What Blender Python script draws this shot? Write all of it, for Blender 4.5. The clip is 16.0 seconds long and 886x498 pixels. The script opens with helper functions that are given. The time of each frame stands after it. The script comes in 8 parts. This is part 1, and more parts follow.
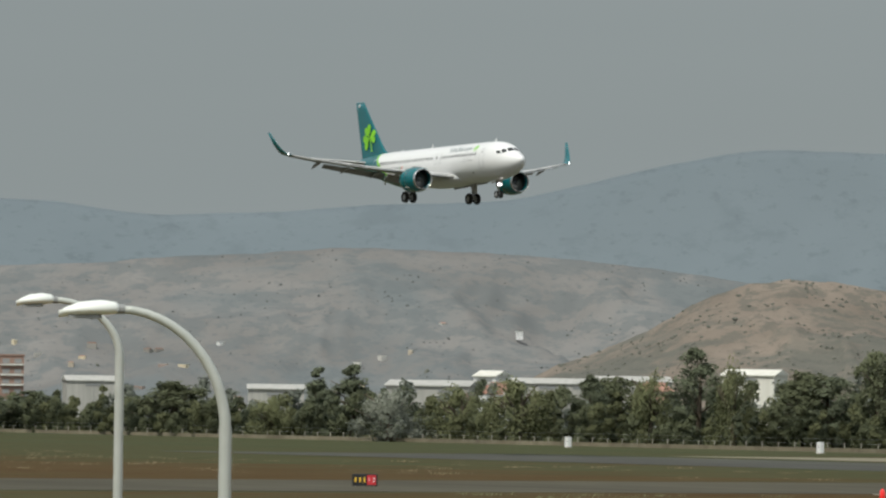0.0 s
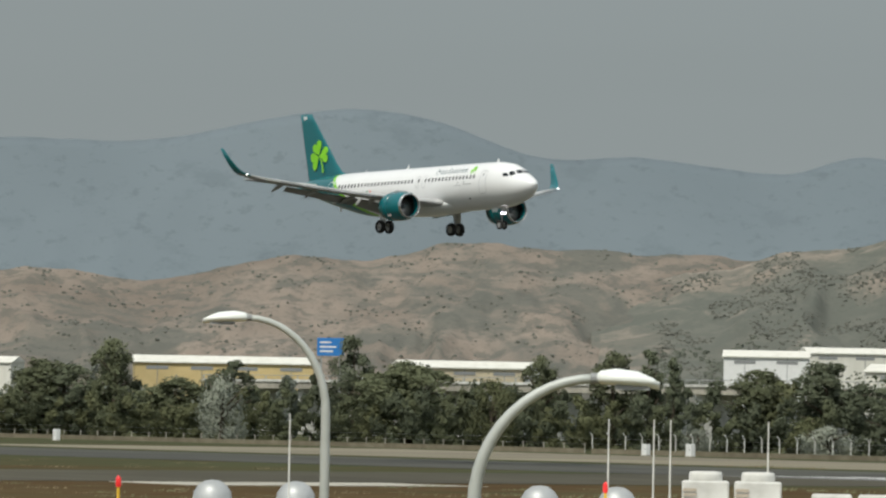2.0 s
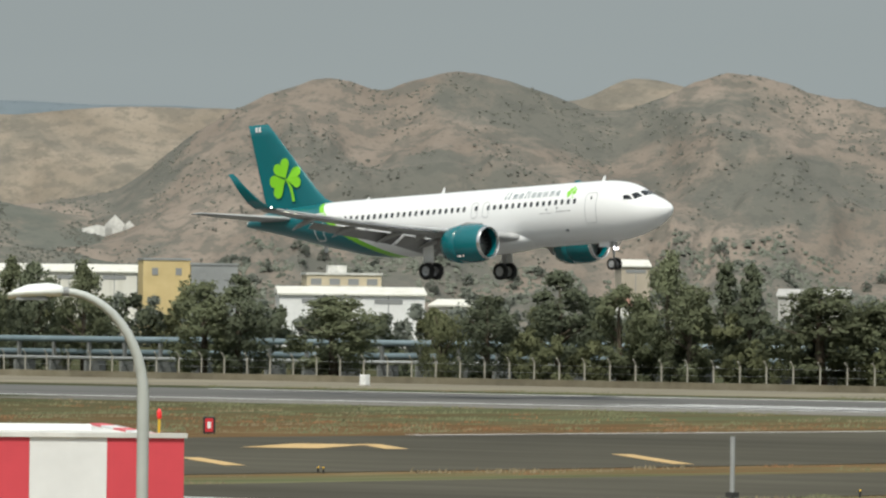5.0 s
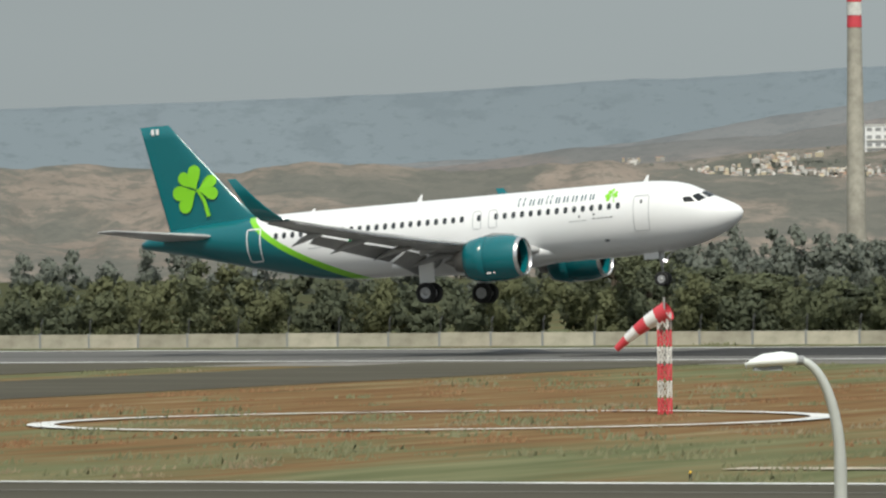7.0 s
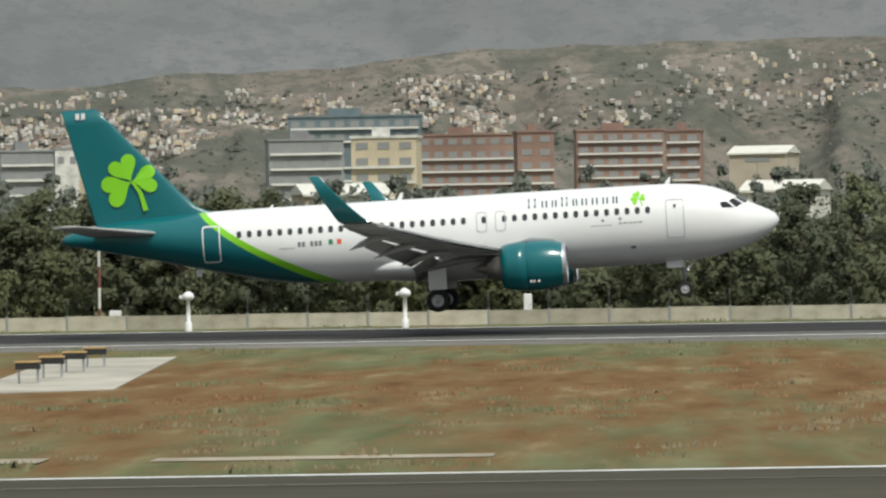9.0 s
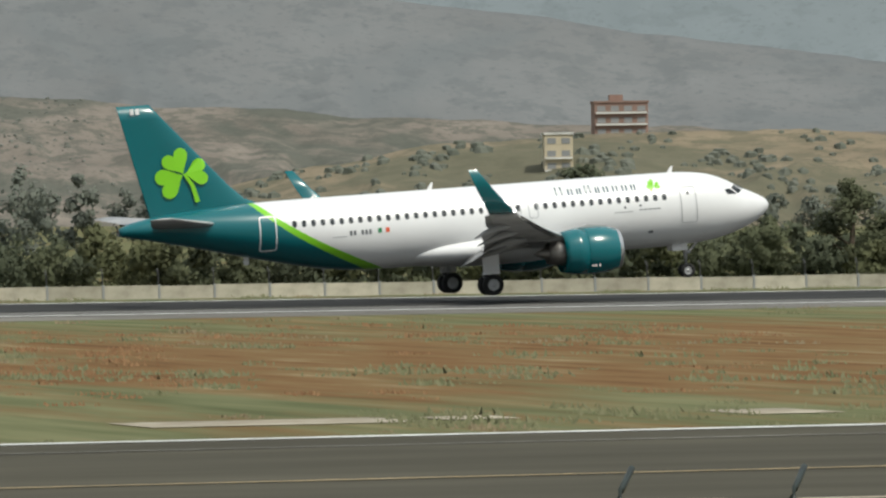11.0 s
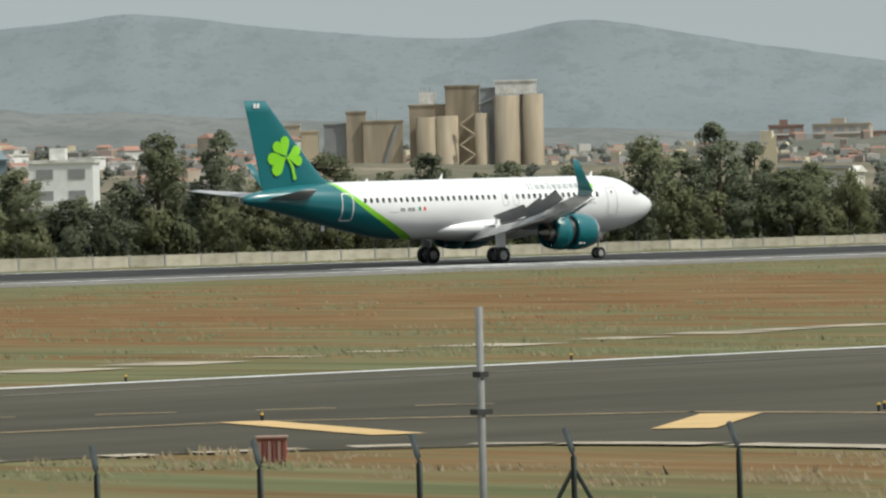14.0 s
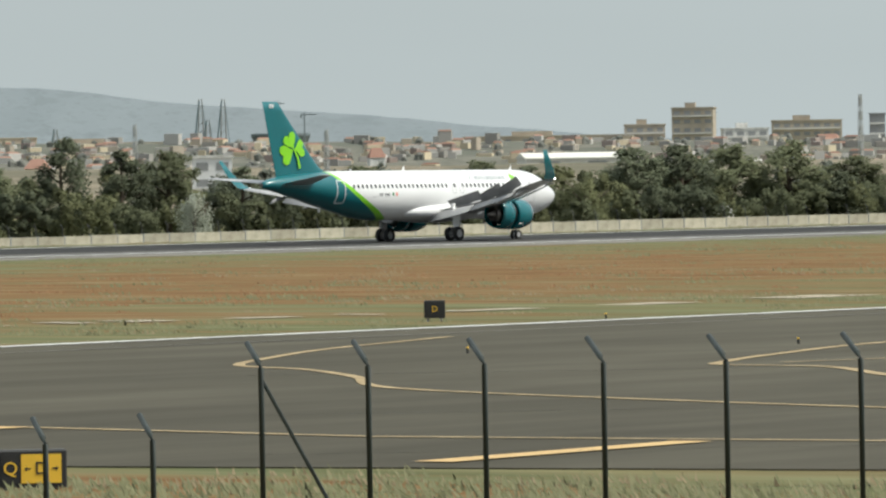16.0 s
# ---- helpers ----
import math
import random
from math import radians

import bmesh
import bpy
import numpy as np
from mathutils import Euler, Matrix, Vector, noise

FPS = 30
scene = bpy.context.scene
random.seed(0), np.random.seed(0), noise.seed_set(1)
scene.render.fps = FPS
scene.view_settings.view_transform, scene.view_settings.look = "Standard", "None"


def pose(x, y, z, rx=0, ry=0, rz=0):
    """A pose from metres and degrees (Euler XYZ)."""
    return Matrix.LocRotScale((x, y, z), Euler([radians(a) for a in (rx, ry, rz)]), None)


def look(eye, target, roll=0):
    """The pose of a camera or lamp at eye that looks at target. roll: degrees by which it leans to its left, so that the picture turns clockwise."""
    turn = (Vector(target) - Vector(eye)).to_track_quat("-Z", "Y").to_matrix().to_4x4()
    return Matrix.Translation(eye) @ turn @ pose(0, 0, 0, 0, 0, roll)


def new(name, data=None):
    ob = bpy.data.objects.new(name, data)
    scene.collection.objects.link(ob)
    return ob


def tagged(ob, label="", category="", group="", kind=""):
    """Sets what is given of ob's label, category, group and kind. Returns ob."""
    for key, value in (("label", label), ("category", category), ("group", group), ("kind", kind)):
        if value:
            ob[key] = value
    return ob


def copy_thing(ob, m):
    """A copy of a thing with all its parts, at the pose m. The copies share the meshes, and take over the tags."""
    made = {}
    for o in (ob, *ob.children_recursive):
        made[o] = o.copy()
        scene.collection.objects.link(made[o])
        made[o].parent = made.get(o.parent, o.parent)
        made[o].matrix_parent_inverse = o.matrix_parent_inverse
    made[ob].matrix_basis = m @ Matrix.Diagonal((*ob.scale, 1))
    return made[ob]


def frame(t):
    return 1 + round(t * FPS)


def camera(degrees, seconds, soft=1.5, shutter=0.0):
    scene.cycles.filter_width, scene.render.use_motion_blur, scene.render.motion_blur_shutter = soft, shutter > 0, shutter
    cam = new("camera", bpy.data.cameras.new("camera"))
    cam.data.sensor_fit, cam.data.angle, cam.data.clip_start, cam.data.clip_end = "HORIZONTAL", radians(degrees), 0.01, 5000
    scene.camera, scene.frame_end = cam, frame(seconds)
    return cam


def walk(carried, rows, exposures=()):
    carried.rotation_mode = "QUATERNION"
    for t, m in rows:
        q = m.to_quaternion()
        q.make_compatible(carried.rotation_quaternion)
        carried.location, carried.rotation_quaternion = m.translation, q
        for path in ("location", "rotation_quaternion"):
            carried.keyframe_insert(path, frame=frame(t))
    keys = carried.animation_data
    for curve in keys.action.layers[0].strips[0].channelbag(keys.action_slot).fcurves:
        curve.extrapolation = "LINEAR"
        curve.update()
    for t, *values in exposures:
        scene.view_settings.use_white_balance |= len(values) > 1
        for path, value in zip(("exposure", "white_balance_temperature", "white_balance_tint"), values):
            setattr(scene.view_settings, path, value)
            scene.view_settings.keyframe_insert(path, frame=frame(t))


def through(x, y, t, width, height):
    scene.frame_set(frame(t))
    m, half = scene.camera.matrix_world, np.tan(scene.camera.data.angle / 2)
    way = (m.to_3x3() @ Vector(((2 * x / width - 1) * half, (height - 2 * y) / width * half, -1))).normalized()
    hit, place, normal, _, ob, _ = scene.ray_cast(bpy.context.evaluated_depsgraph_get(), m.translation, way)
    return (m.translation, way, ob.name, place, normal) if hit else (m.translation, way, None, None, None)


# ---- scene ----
EYE_HEIGHT = 5.26
cam = camera(7.438, 16.0, soft=2.35)

# seconds, heading, tilt, lean: the camera stands on a terrace and pans after the airliner
PAN = [
    (0.0, 60.166, 1.314, 0.81),
    (0.5, 58.877, 1.363, 0.64),
    (1.0, 57.387, 1.405, 1.30),
    (1.5, 55.801, 1.347, 1.08),
    (2.0, 53.760, 1.306, 1.02),
    (2.5, 51.710, 1.237, 0.30),
    (3.0, 49.260, 1.164, 0.31),
    (3.5, 47.128, 1.071, 0.09),
    (4.0, 44.686, 0.948, 0.28),
    (4.5, 42.025, 0.852, 0.06),
    (5.0, 39.092, 0.600, 0.64),
    (5.5, 35.551, 0.544, 0.50),
    (6.0, 31.696, 0.410, 0.15),
    (6.5, 27.501, 0.250, -0.27),
    (7.0, 22.944, 0.116, -0.62),
    (7.5, 18.015, 0.060, -0.76),
    (8.0, 12.711, 0.023, -1.13),
    (8.5, 7.415, -0.104, -1.25),
    (9.0, 1.824, -0.123, -0.94),
    (9.5, -3.667, -0.148, -0.92),
    (10.0, -8.934, -0.209, -0.85),
    (10.5, -13.963, -0.281, -0.77),
    (11.0, -18.757, -0.342, -0.70),
    (11.5, -23.324, -0.368, -0.67),
    (12.0, -27.706, -0.303, -0.38),
    (12.5, -31.631, -0.255, -0.40),
    (13.0, -35.369, -0.273, -0.62),
    (13.5, -38.754, -0.369, -0.99),
    (14.0, -41.874, -0.499, -1.39),
    (14.5, -44.456, -0.533, -1.26),
    (15.0, -47.236, -0.667, -1.10),
    (15.5, -49.629, -0.675, -1.21),
    (16.0, -51.587, -0.591, -0.95),
]
walk(cam, [(t, pose(0, 0, EYE_HEIGHT, 90 + tilt, 0, heading) @ pose(0, 0, 0, 0, 0, lean)) for t, heading, tilt, lean in PAN],
     exposures=[(0.0, -0.02), (2.0, -0.02), (3.5, 0.04), (5.0, 0.13), (7.5, 0.13), (8.4, 0.03), (9.0, 0.0), (11.5, 0.03), (12.5, 0.0), (13.5, 0.06), (15.0, 0.32), (16.0, 0.36)])

# ---- sky and sun: bright haze with a veiled sun high behind the camera ----
SUN_FROM = Vector((0.30, -0.62, 1.0)).normalized()
world = bpy.data.worlds.new("hazy_sky")
scene.world = world
world.use_nodes = True
wn, wl = world.node_tree.nodes, world.node_tree.links
wn.clear()
w_out, w_bg = wn.new("ShaderNodeOutputWorld"), wn.new("ShaderNodeBackground")
w_sky = wn.new("ShaderNodeTexSky")
w_sky.sky_type, w_sky.sun_disc = "NISHITA", False
w_sky.sun_elevation = math.asin(SUN_FROM.z)
w_sky.sun_rotation = math.atan2(SUN_FROM.x, SUN_FROM.y)
w_sky.dust_density = 4.0
w_tc, w_sep, w_ramp = wn.new("ShaderNodeTexCoord"), wn.new("ShaderNodeSeparateXYZ"), wn.new("ShaderNodeValToRGB")
w_noise, w_map, w_mix, w_mul = wn.new("ShaderNodeTexNoise"), wn.new("ShaderNodeMapping"), wn.new("ShaderNodeMix"), wn.new("ShaderNodeMix")
w_ramp.color_ramp.elements[0].position, w_ramp.color_ramp.elements[0].color = 0.0, (0.365, 0.415, 0.42, 1)
w_ramp.color_ramp.elements[1].position, w_ramp.color_ramp.elements[1].color = 0.6, (0.60, 0.66, 0.69, 1)
low = w_ramp.color_ramp.elements.new(0.07)
low.color = (0.325, 0.37, 0.378, 1)
w_map.inputs["Scale"].default_value = (1.5, 1.5, 14)
w_noise.inputs["Scale"].default_value, w_noise.inputs["Detail"].default_value = 1.3, 4.0
w_mix.data_type, w_mix.blend_type = "RGBA", "MULTIPLY"
w_mix.inputs["Factor"].default_value = 0.22
w_mul.data_type, w_mul.inputs["Factor"].default_value = "RGBA", 0.015
wl.new(w_tc.outputs["Generated"], w_sep.inputs[0])
wl.new(w_sep.outputs["Z"], w_ramp.inputs[0])
wl.new(w_tc.outputs["Generated"], w_map.inputs["Vector"])
wl.new(w_map.outputs[0], w_noise.inputs["Vector"])
# thinner cloud, and so a brighter sky, towards the coast
w_side, w_lift = wn.new("ShaderNodeMath"), wn.new("ShaderNodeMix")
w_side.operation = "MULTIPLY_ADD"
w_side.inputs[1].default_value, w_side.inputs[2].default_value = 0.22, 1.02
w_lift.data_type, w_lift.blend_type = "RGBA", "MULTIPLY"
w_lift.inputs["Factor"].default_value = 1.0
wl.new(w_sep.outputs["X"], w_side.inputs[0])
wl.new(w_ramp.outputs[0], w_lift.inputs["A"])
wl.new(w_side.outputs[0], w_lift.inputs["B"])
wl.new(w_lift.outputs["Result"], w_mix.inputs["A"])
wl.new(w_noise.outputs["Fac"], w_mix.inputs["B"])
wl.new(w_mix.outputs["Result"], w_mul.inputs["A"])
wl.new(w_sky.outputs[0], w_mul.inputs["B"])
wl.new(w_mul.outputs["Result"], w_bg.inputs["Color"])
w_bg.inputs["Strength"].default_value = 1.0
wl.new(w_bg.outputs[0], w_out.inputs[0])

sun = new("sun", bpy.data.lights.new("sun", "SUN"))
sun.data.energy, sun.data.angle, sun.data.color = 3.0, radians(1.5), (0.985, 0.965, 0.86)
sun.matrix_world = look(SUN_FROM * 100, (0, 0, 0))


# ---- materials ----
def surface(name, stops, scale=1.0, rough=0.8, metal=0.0, bump=0.0, detail=6.0, second=0.0, stretch=(1, 1, 1), spread=0.0, coat=0.0, glow=0.0):
    """A procedural surface: noise through a colour ramp at one scale, blotches at a second, fine relief."""
    m = bpy.data.materials.new(name)
    m.use_nodes = True
    n, l = m.node_tree.nodes, m.node_tree.links
    b = n["Principled BSDF"]
    tc, mp, tx, rp = n.new("ShaderNodeTexCoord"), n.new("ShaderNodeMapping"), n.new("ShaderNodeTexNoise"), n.new("ShaderNodeValToRGB")
    mp.inputs["Scale"].default_value = stretch
    l.new(tc.outputs["Object"], mp.inputs["Vector"])
    l.new(mp.outputs[0], tx.inputs["Vector"])
    tx.inputs["Scale"].default_value, tx.inputs["Detail"].default_value = scale, detail
    tx.inputs["Roughness"].default_value = 0.62
    els = rp.color_ramp.elements
    while len(els) < len(stops):
        els.new(0.5)
    for i, c in enumerate(stops):
        els[i].position = 0.3 + 0.4 * i / max(1, len(stops) - 1)
        els[i].color = (*c, 1)
    l.new(tx.outputs["Fac"], rp.inputs[0])
    colour = rp.outputs[0]
    if second:
        t2, m2, r2 = n.new("ShaderNodeTexNoise"), n.new("ShaderNodeMix"), n.new("ShaderNodeMapRange")
        t2.inputs["Scale"].default_value, t2.inputs["Detail"].default_value = second, 3.0
        l.new(mp.outputs[0], t2.inputs["Vector"])
        r2.inputs["To Min"].default_value, r2.inputs["To Max"].default_value = 0.70, 1.15
        r2.inputs["From Min"].default_value, r2.inputs["From Max"].default_value = 0.3, 0.7
        l.new(t2.outputs["Fac"], r2.inputs["Value"])
        m2.data_type, m2.blend_type = "RGBA", "MULTIPLY"
        m2.inputs["Factor"].default_value = 1.0
        l.new(colour, m2.inputs["A"])
        l.new(r2.outputs[0], m2.inputs["B"])
        colour = m2.outputs["Result"]
    if spread:
        oi, hs, mr = n.new("ShaderNodeObjectInfo"), n.new("ShaderNodeHueSaturation"), n.new("ShaderNodeMapRange")
        mr.inputs["To Min"].default_value, mr.inputs["To Max"].default_value = 1 - spread, 1 + spread
        l.new(oi.outputs["Random"], mr.inputs["Value"])
        l.new(mr.outputs[0], hs.inputs["Value"])
        l.new(colour, hs.inputs["Color"])
        colour = hs.outputs[0]
    l.new(colour, b.inputs["Base Color"])
    b.inputs["Roughness"].default_value, b.inputs["Metallic"].default_value = rough, metal
    b.inputs["Coat Weight"].default_value = coat
    if glow:
        b.inputs["Emission Color"].default_value, b.inputs["Emission Strength"].default_value = (*stops[0], 1), glow
    if bump:
        bp = n.new("ShaderNodeBump")
        bp.inputs["Strength"].default_value = bump
        l.new(tx.outputs["Fac"], bp.inputs["Height"])
        l.new(bp.outputs[0], b.inputs["Normal"])
    return m


def tint(c, k):
    return tuple(min(1.0, v * k) for v in c)


def paint(name, c, rough=0.5, metal=0.0, spread=0.06, scale=1.2, **kw):
    return surface(name, [tint(c, 1 - spread), c, tint(c, 1 + spread)], scale=scale, rough=rough, metal=metal, **kw)


M = dict(
    asphalt=surface("asphalt", [(0.064, 0.058, 0.042), (0.080, 0.073, 0.054), (0.101, 0.092, 0.068)], 0.25, 0.85, second=0.03, stretch=(0.25, 1, 1)),
    runway=surface("runway_asphalt", [(0.10, 0.098, 0.092), (0.13, 0.127, 0.12), (0.165, 0.16, 0.15)], 0.2, 0.85, second=0.04, stretch=(0.1, 1, 1)),
    overrun=surface("overrun_asphalt", [(0.058, 0.058, 0.052), (0.078, 0.077, 0.068), (0.10, 0.098, 0.086)], 0.2, 0.9, second=0.03, stretch=(0.2, 1, 1)),
    # far panes: dark glass paled to grey, standing in for haze
    hazeglass=paint("hazed_window_glass", (0.27, 0.275, 0.275), 0.4),
    line_worn=surface("worn_line", [(0.18, 0.135, 0.07), (0.34, 0.25, 0.125), (0.46, 0.35, 0.19)], 0.5, 0.8),
    rubber=surface("runway_rubber", [(0.02, 0.02, 0.02), (0.035, 0.034, 0.033), (0.06, 0.06, 0.057)], 0.3, 0.8, stretch=(0.06, 1.5, 1)),
    shoulder=surface("shoulder", [(0.16, 0.15, 0.135), (0.21, 0.2, 0.18)], 0.4, 0.9, second=0.05),
    line_white=surface("line_white", [(0.42, 0.42, 0.40), (0.62, 0.62, 0.6), (0.74, 0.74, 0.72)], 0.5, 0.7),
    line_yellow=surface("line_yellow", [(0.46, 0.30, 0.115), (0.62, 0.42, 0.18)], 0.7, 0.7),
    concrete=surface("concrete", [(0.33, 0.31, 0.26), (0.42, 0.39, 0.33), (0.5, 0.47, 0.40)], 0.7, 0.9, second=0.12, bump=0.1),
    wallpanel=surface("wall_concrete", [(0.37, 0.34, 0.27), (0.49, 0.455, 0.365), (0.58, 0.54, 0.44)], 0.9, 0.9, second=0.2, spread=0.18),
    white=paint("white_paint", (0.78, 0.78, 0.77), 0.45),
    offwhite=surface("weathered_white", [(0.55, 0.54, 0.5), (0.70, 0.69, 0.65), (0.76, 0.75, 0.71)], 1.5, 0.6, second=0.4),
    hall=surface("pale_cladding", [(0.60, 0.58, 0.51), (0.70, 0.68, 0.61), (0.76, 0.74, 0.68)], 0.5, 0.6, stretch=(1, 1, 0.1)),
    # pale cladding toned down in colour to imitate haze over far halls
    dullhall=surface("haze_dulled_cladding", [(0.34, 0.335, 0.31), (0.42, 0.41, 0.385), (0.48, 0.47, 0.44)], 0.5, 0.7, stretch=(1, 1, 0.1)),
    cream=surface("cream_render", [(0.55, 0.47, 0.33), (0.66, 0.57, 0.41)], 0.3, 0.8, second=0.05),
    yellow=surface("yellow_render", [(0.62, 0.47, 0.22), (0.70, 0.55, 0.28)], 0.3, 0.8, second=0.05),
    # terracotta with its saturation lowered to hold the haze of far blocks
    terracotta=surface("terracotta_render", [(0.30, 0.19, 0.15), (0.36, 0.235, 0.19)], 0.2, 0.85, second=0.05),
    tan=surface("tan_render", [(0.44, 0.38, 0.30), (0.53, 0.46, 0.37)], 0.2, 0.85, second=0.05),
    greywall=surface("grey_cladding", [(0.26, 0.27, 0.27), (0.34, 0.35, 0.35)], 0.2, 0.7, second=0.05),
    silo=surface("silo_concrete", [(0.27, 0.225, 0.16), (0.36, 0.30, 0.215), (0.42, 0.36, 0.27)], 0.12, 0.9, second=0.3, stretch=(1, 1, 0.15)),
    redroof=surface("red_roof", [(0.16, 0.055, 0.05), (0.22, 0.075, 0.065)], 0.4, 0.75),
    tile=surface("roof_tiles", [(0.27, 0.145, 0.105), (0.35, 0.20, 0.15)], 0.8, 0.85, spread=0.2),
    bluesign=paint("sign_blue", (0.03, 0.20, 0.55), 0.4),
    red=paint("red_paint", (0.64, 0.065, 0.085), 0.5),
    orange=paint("orange_paint", (0.60, 0.16, 0.05), 0.5),
    black=paint("black_paint", (0.02, 0.02, 0.02), 0.5),
    signyellow=paint("sign_yellow", (0.78, 0.48, 0.04), 0.5),
    signred=paint("sign_red", (0.6, 0.03, 0.04), 0.5),
    glass=paint("window_glass", (0.03, 0.035, 0.04), 0.12),
    dark=paint("dark_opening", (0.035, 0.035, 0.035), 0.7),
    galv=surface("galvanised_steel", [(0.36, 0.37, 0.37), (0.46, 0.47, 0.47)], 4.0, 0.5, 0.3),
    greenpost=surface("green_post", [(0.010, 0.017, 0.014), (0.016, 0.026, 0.021)], 6.0, 0.5),
    pole=surface("lamp_pole_paint", [(0.43, 0.45, 0.42), (0.50, 0.52, 0.49)], 3.0, 0.5, 0.1),
    lamphead=paint("lamp_cover", (0.82, 0.84, 0.80), 0.4, spread=0.03),
    pipe=surface("blue_grey_pipe", [(0.13, 0.18, 0.20), (0.19, 0.245, 0.27)], 0.4, 0.5, 0.2),
    bark=surface("bark", [(0.06, 0.045, 0.03), (0.11, 0.085, 0.06)], 3.0, 0.9, bump=0.3),
    # haze over far structures is part of these two base colours
    haze=surface("haze_tinted_concrete", [(0.13, 0.165, 0.18), (0.17, 0.20, 0.215)], 0.1, 0.9),
    brickhaze=surface("haze_tinted_brick", [(0.30, 0.235, 0.205), (0.37, 0.30, 0.265)], 0.1, 0.9, second=0.02),
    paleearth=surface("pale_earth", [(0.26, 0.21, 0.145), (0.36, 0.31, 0.23), (0.48, 0.43, 0.34)], 0.9, 0.95, second=0.2),
    verge=surface("dry_verge", [(0.150, 0.128, 0.085), (0.195, 0.168, 0.115), (0.235, 0.208, 0.15)], 0.6, 0.95, second=0.08, stretch=(1, 0.1, 1)),
    steel=surface("dull_steel", [(0.15, 0.155, 0.15), (0.22, 0.225, 0.215)], 3.0, 0.6, 0.1),
    beacon=paint("beacon_red", (0.75, 0.03, 0.03), 0.3, glow=0.25),
)


for key in ("asphalt", "runway", "rubber", "shoulder", "overrun", "wallpanel"):
    M[key].node_tree.nodes["Principled BSDF"].inputs["Specular IOR Level"].default_value = 0.08


def leaf_material(name, dark, light, through=0.40):
    m = bpy.data.materials.new(name)
    m.use_nodes = True
    n, l = m.node_tree.nodes, m.node_tree.links
    b = n["Principled BSDF"]
    geo, oi, rp, hs, mr = n.new("ShaderNodeNewGeometry"), n.new("ShaderNodeObjectInfo"), n.new("ShaderNodeValToRGB"), n.new("ShaderNodeHueSaturation"), n.new("ShaderNodeMapRange")
    rp.color_ramp.elements[0].color, rp.color_ramp.elements[1].color = (*dark, 1), (*light, 1)
    l.new(geo.outputs["Random Per Island"], rp.inputs[0])
    mr.inputs["To Min"].default_value, mr.inputs["To Max"].default_value = 0.8, 1.25
    l.new(oi.outputs["Random"], mr.inputs["Value"])
    l.new(mr.outputs[0], hs.inputs["Value"])
    l.new(rp.outputs[0], hs.inputs["Color"])
    l.new(hs.outputs[0], b.inputs["Base Color"])
    b.inputs["Roughness"].default_value = 0.75
    b.inputs["Specular IOR Level"].default_value = 0.05
    # some light passes through the leaves
    thin, mix = n.new("ShaderNodeBsdfTranslucent"), n.new("ShaderNodeMixShader")
    mix.inputs[0].default_value = through
    l.new(hs.outputs[0], thin.inputs["Color"])
    l.new(b.outputs[0], mix.inputs[1])
    l.new(thin.outputs[0], mix.inputs[2])
    l.new(mix.outputs[0], n["Material Output"].inputs["Surface"])
    return m


M.update(
    leaf=leaf_material("leaves_green", (0.142, 0.158, 0.096), (0.176, 0.192, 0.114)),
    leaf_dark=leaf_material("leaves_dark", (0.122, 0.140, 0.094), (0.152, 0.170, 0.112)),
    leaf_silver=leaf_material("leaves_silver", (0.30, 0.32, 0.265), (0.39, 0.41, 0.34)),
    leaf_olive=leaf_material("leaves_olive", (0.158, 0.170, 0.092), (0.200, 0.210, 0.115)),
)


# ---- mesh helpers ----
def mesh_of(name, bm, material):
    me = bpy.data.meshes.new(name)
    bm.to_mesh(me)
    bm.free()
    for m in (material if isinstance(material, (list, tuple)) else [material]):
        me.materials.append(m)
    return me


def part(name, bm, material, parent=None, label="", smooth=False):
    me = mesh_of(name, bm, material)
    if smooth:
        me.polygons.foreach_set("use_smooth", [True] * len(me.polygons))
    ob = new(name, me)
    ob.parent = parent
    if label:
        tagged(ob, label)
    return ob


def thing(name, label, category, m=None, group="", kind=""):
    ob = new(name)
    if m is not None:
        ob.matrix_basis = m
    return tagged(ob, label, category, group, kind)


def box(bm, x0, y0, z0, x1, y1, z1, bevel=0.0, mi=0):
    """Adds a box, with its long edges eased by bevel."""
    b = min(bevel, 0.45 * min(x1 - x0, y1 - y0)) if bevel else 0
    if b:
        ring = [(x0 + b, y0), (x1 - b, y0), (x1, y0 + b), (x1, y1 - b), (x1 - b, y1), (x0 + b, y1), (x0, y1 - b), (x0, y0 + b)]
    else:
        ring = [(x0, y0), (x1, y0), (x1, y1), (x0, y1)]
    lo = [bm.verts.new((x, y, z0)) for x, y in ring]
    cx, cy = (x0 + x1) / 2, (y0 + y1) / 2
    sx, sy = 1 - 2 * b / (x1 - x0), 1 - 2 * b / (y1 - y0)
    fs = []
    k = len(ring)
    if b:
        mid = [bm.verts.new((x, y, z1 - b)) for x, y in ring]
        hi = [bm.verts.new((cx + (x - cx) * sx, cy + (y - cy) * sy, z1)) for x, y in ring]
        loops = ((lo, mid), (mid, hi))
    else:
        hi = [bm.verts.new((x, y, z1)) for x, y in ring]
        loops = ((lo, hi),)
    for u, v in loops:
        for i in range(k):
            fs.append(bm.faces.new((u[i], u[(i + 1) % k], v[(i + 1) % k], v[i])))
    fs.append(bm.faces.new(lo[::-1]))
    fs.append(bm.faces.new(hi))
    for f in fs:
        f.material_index = mi
    return bm


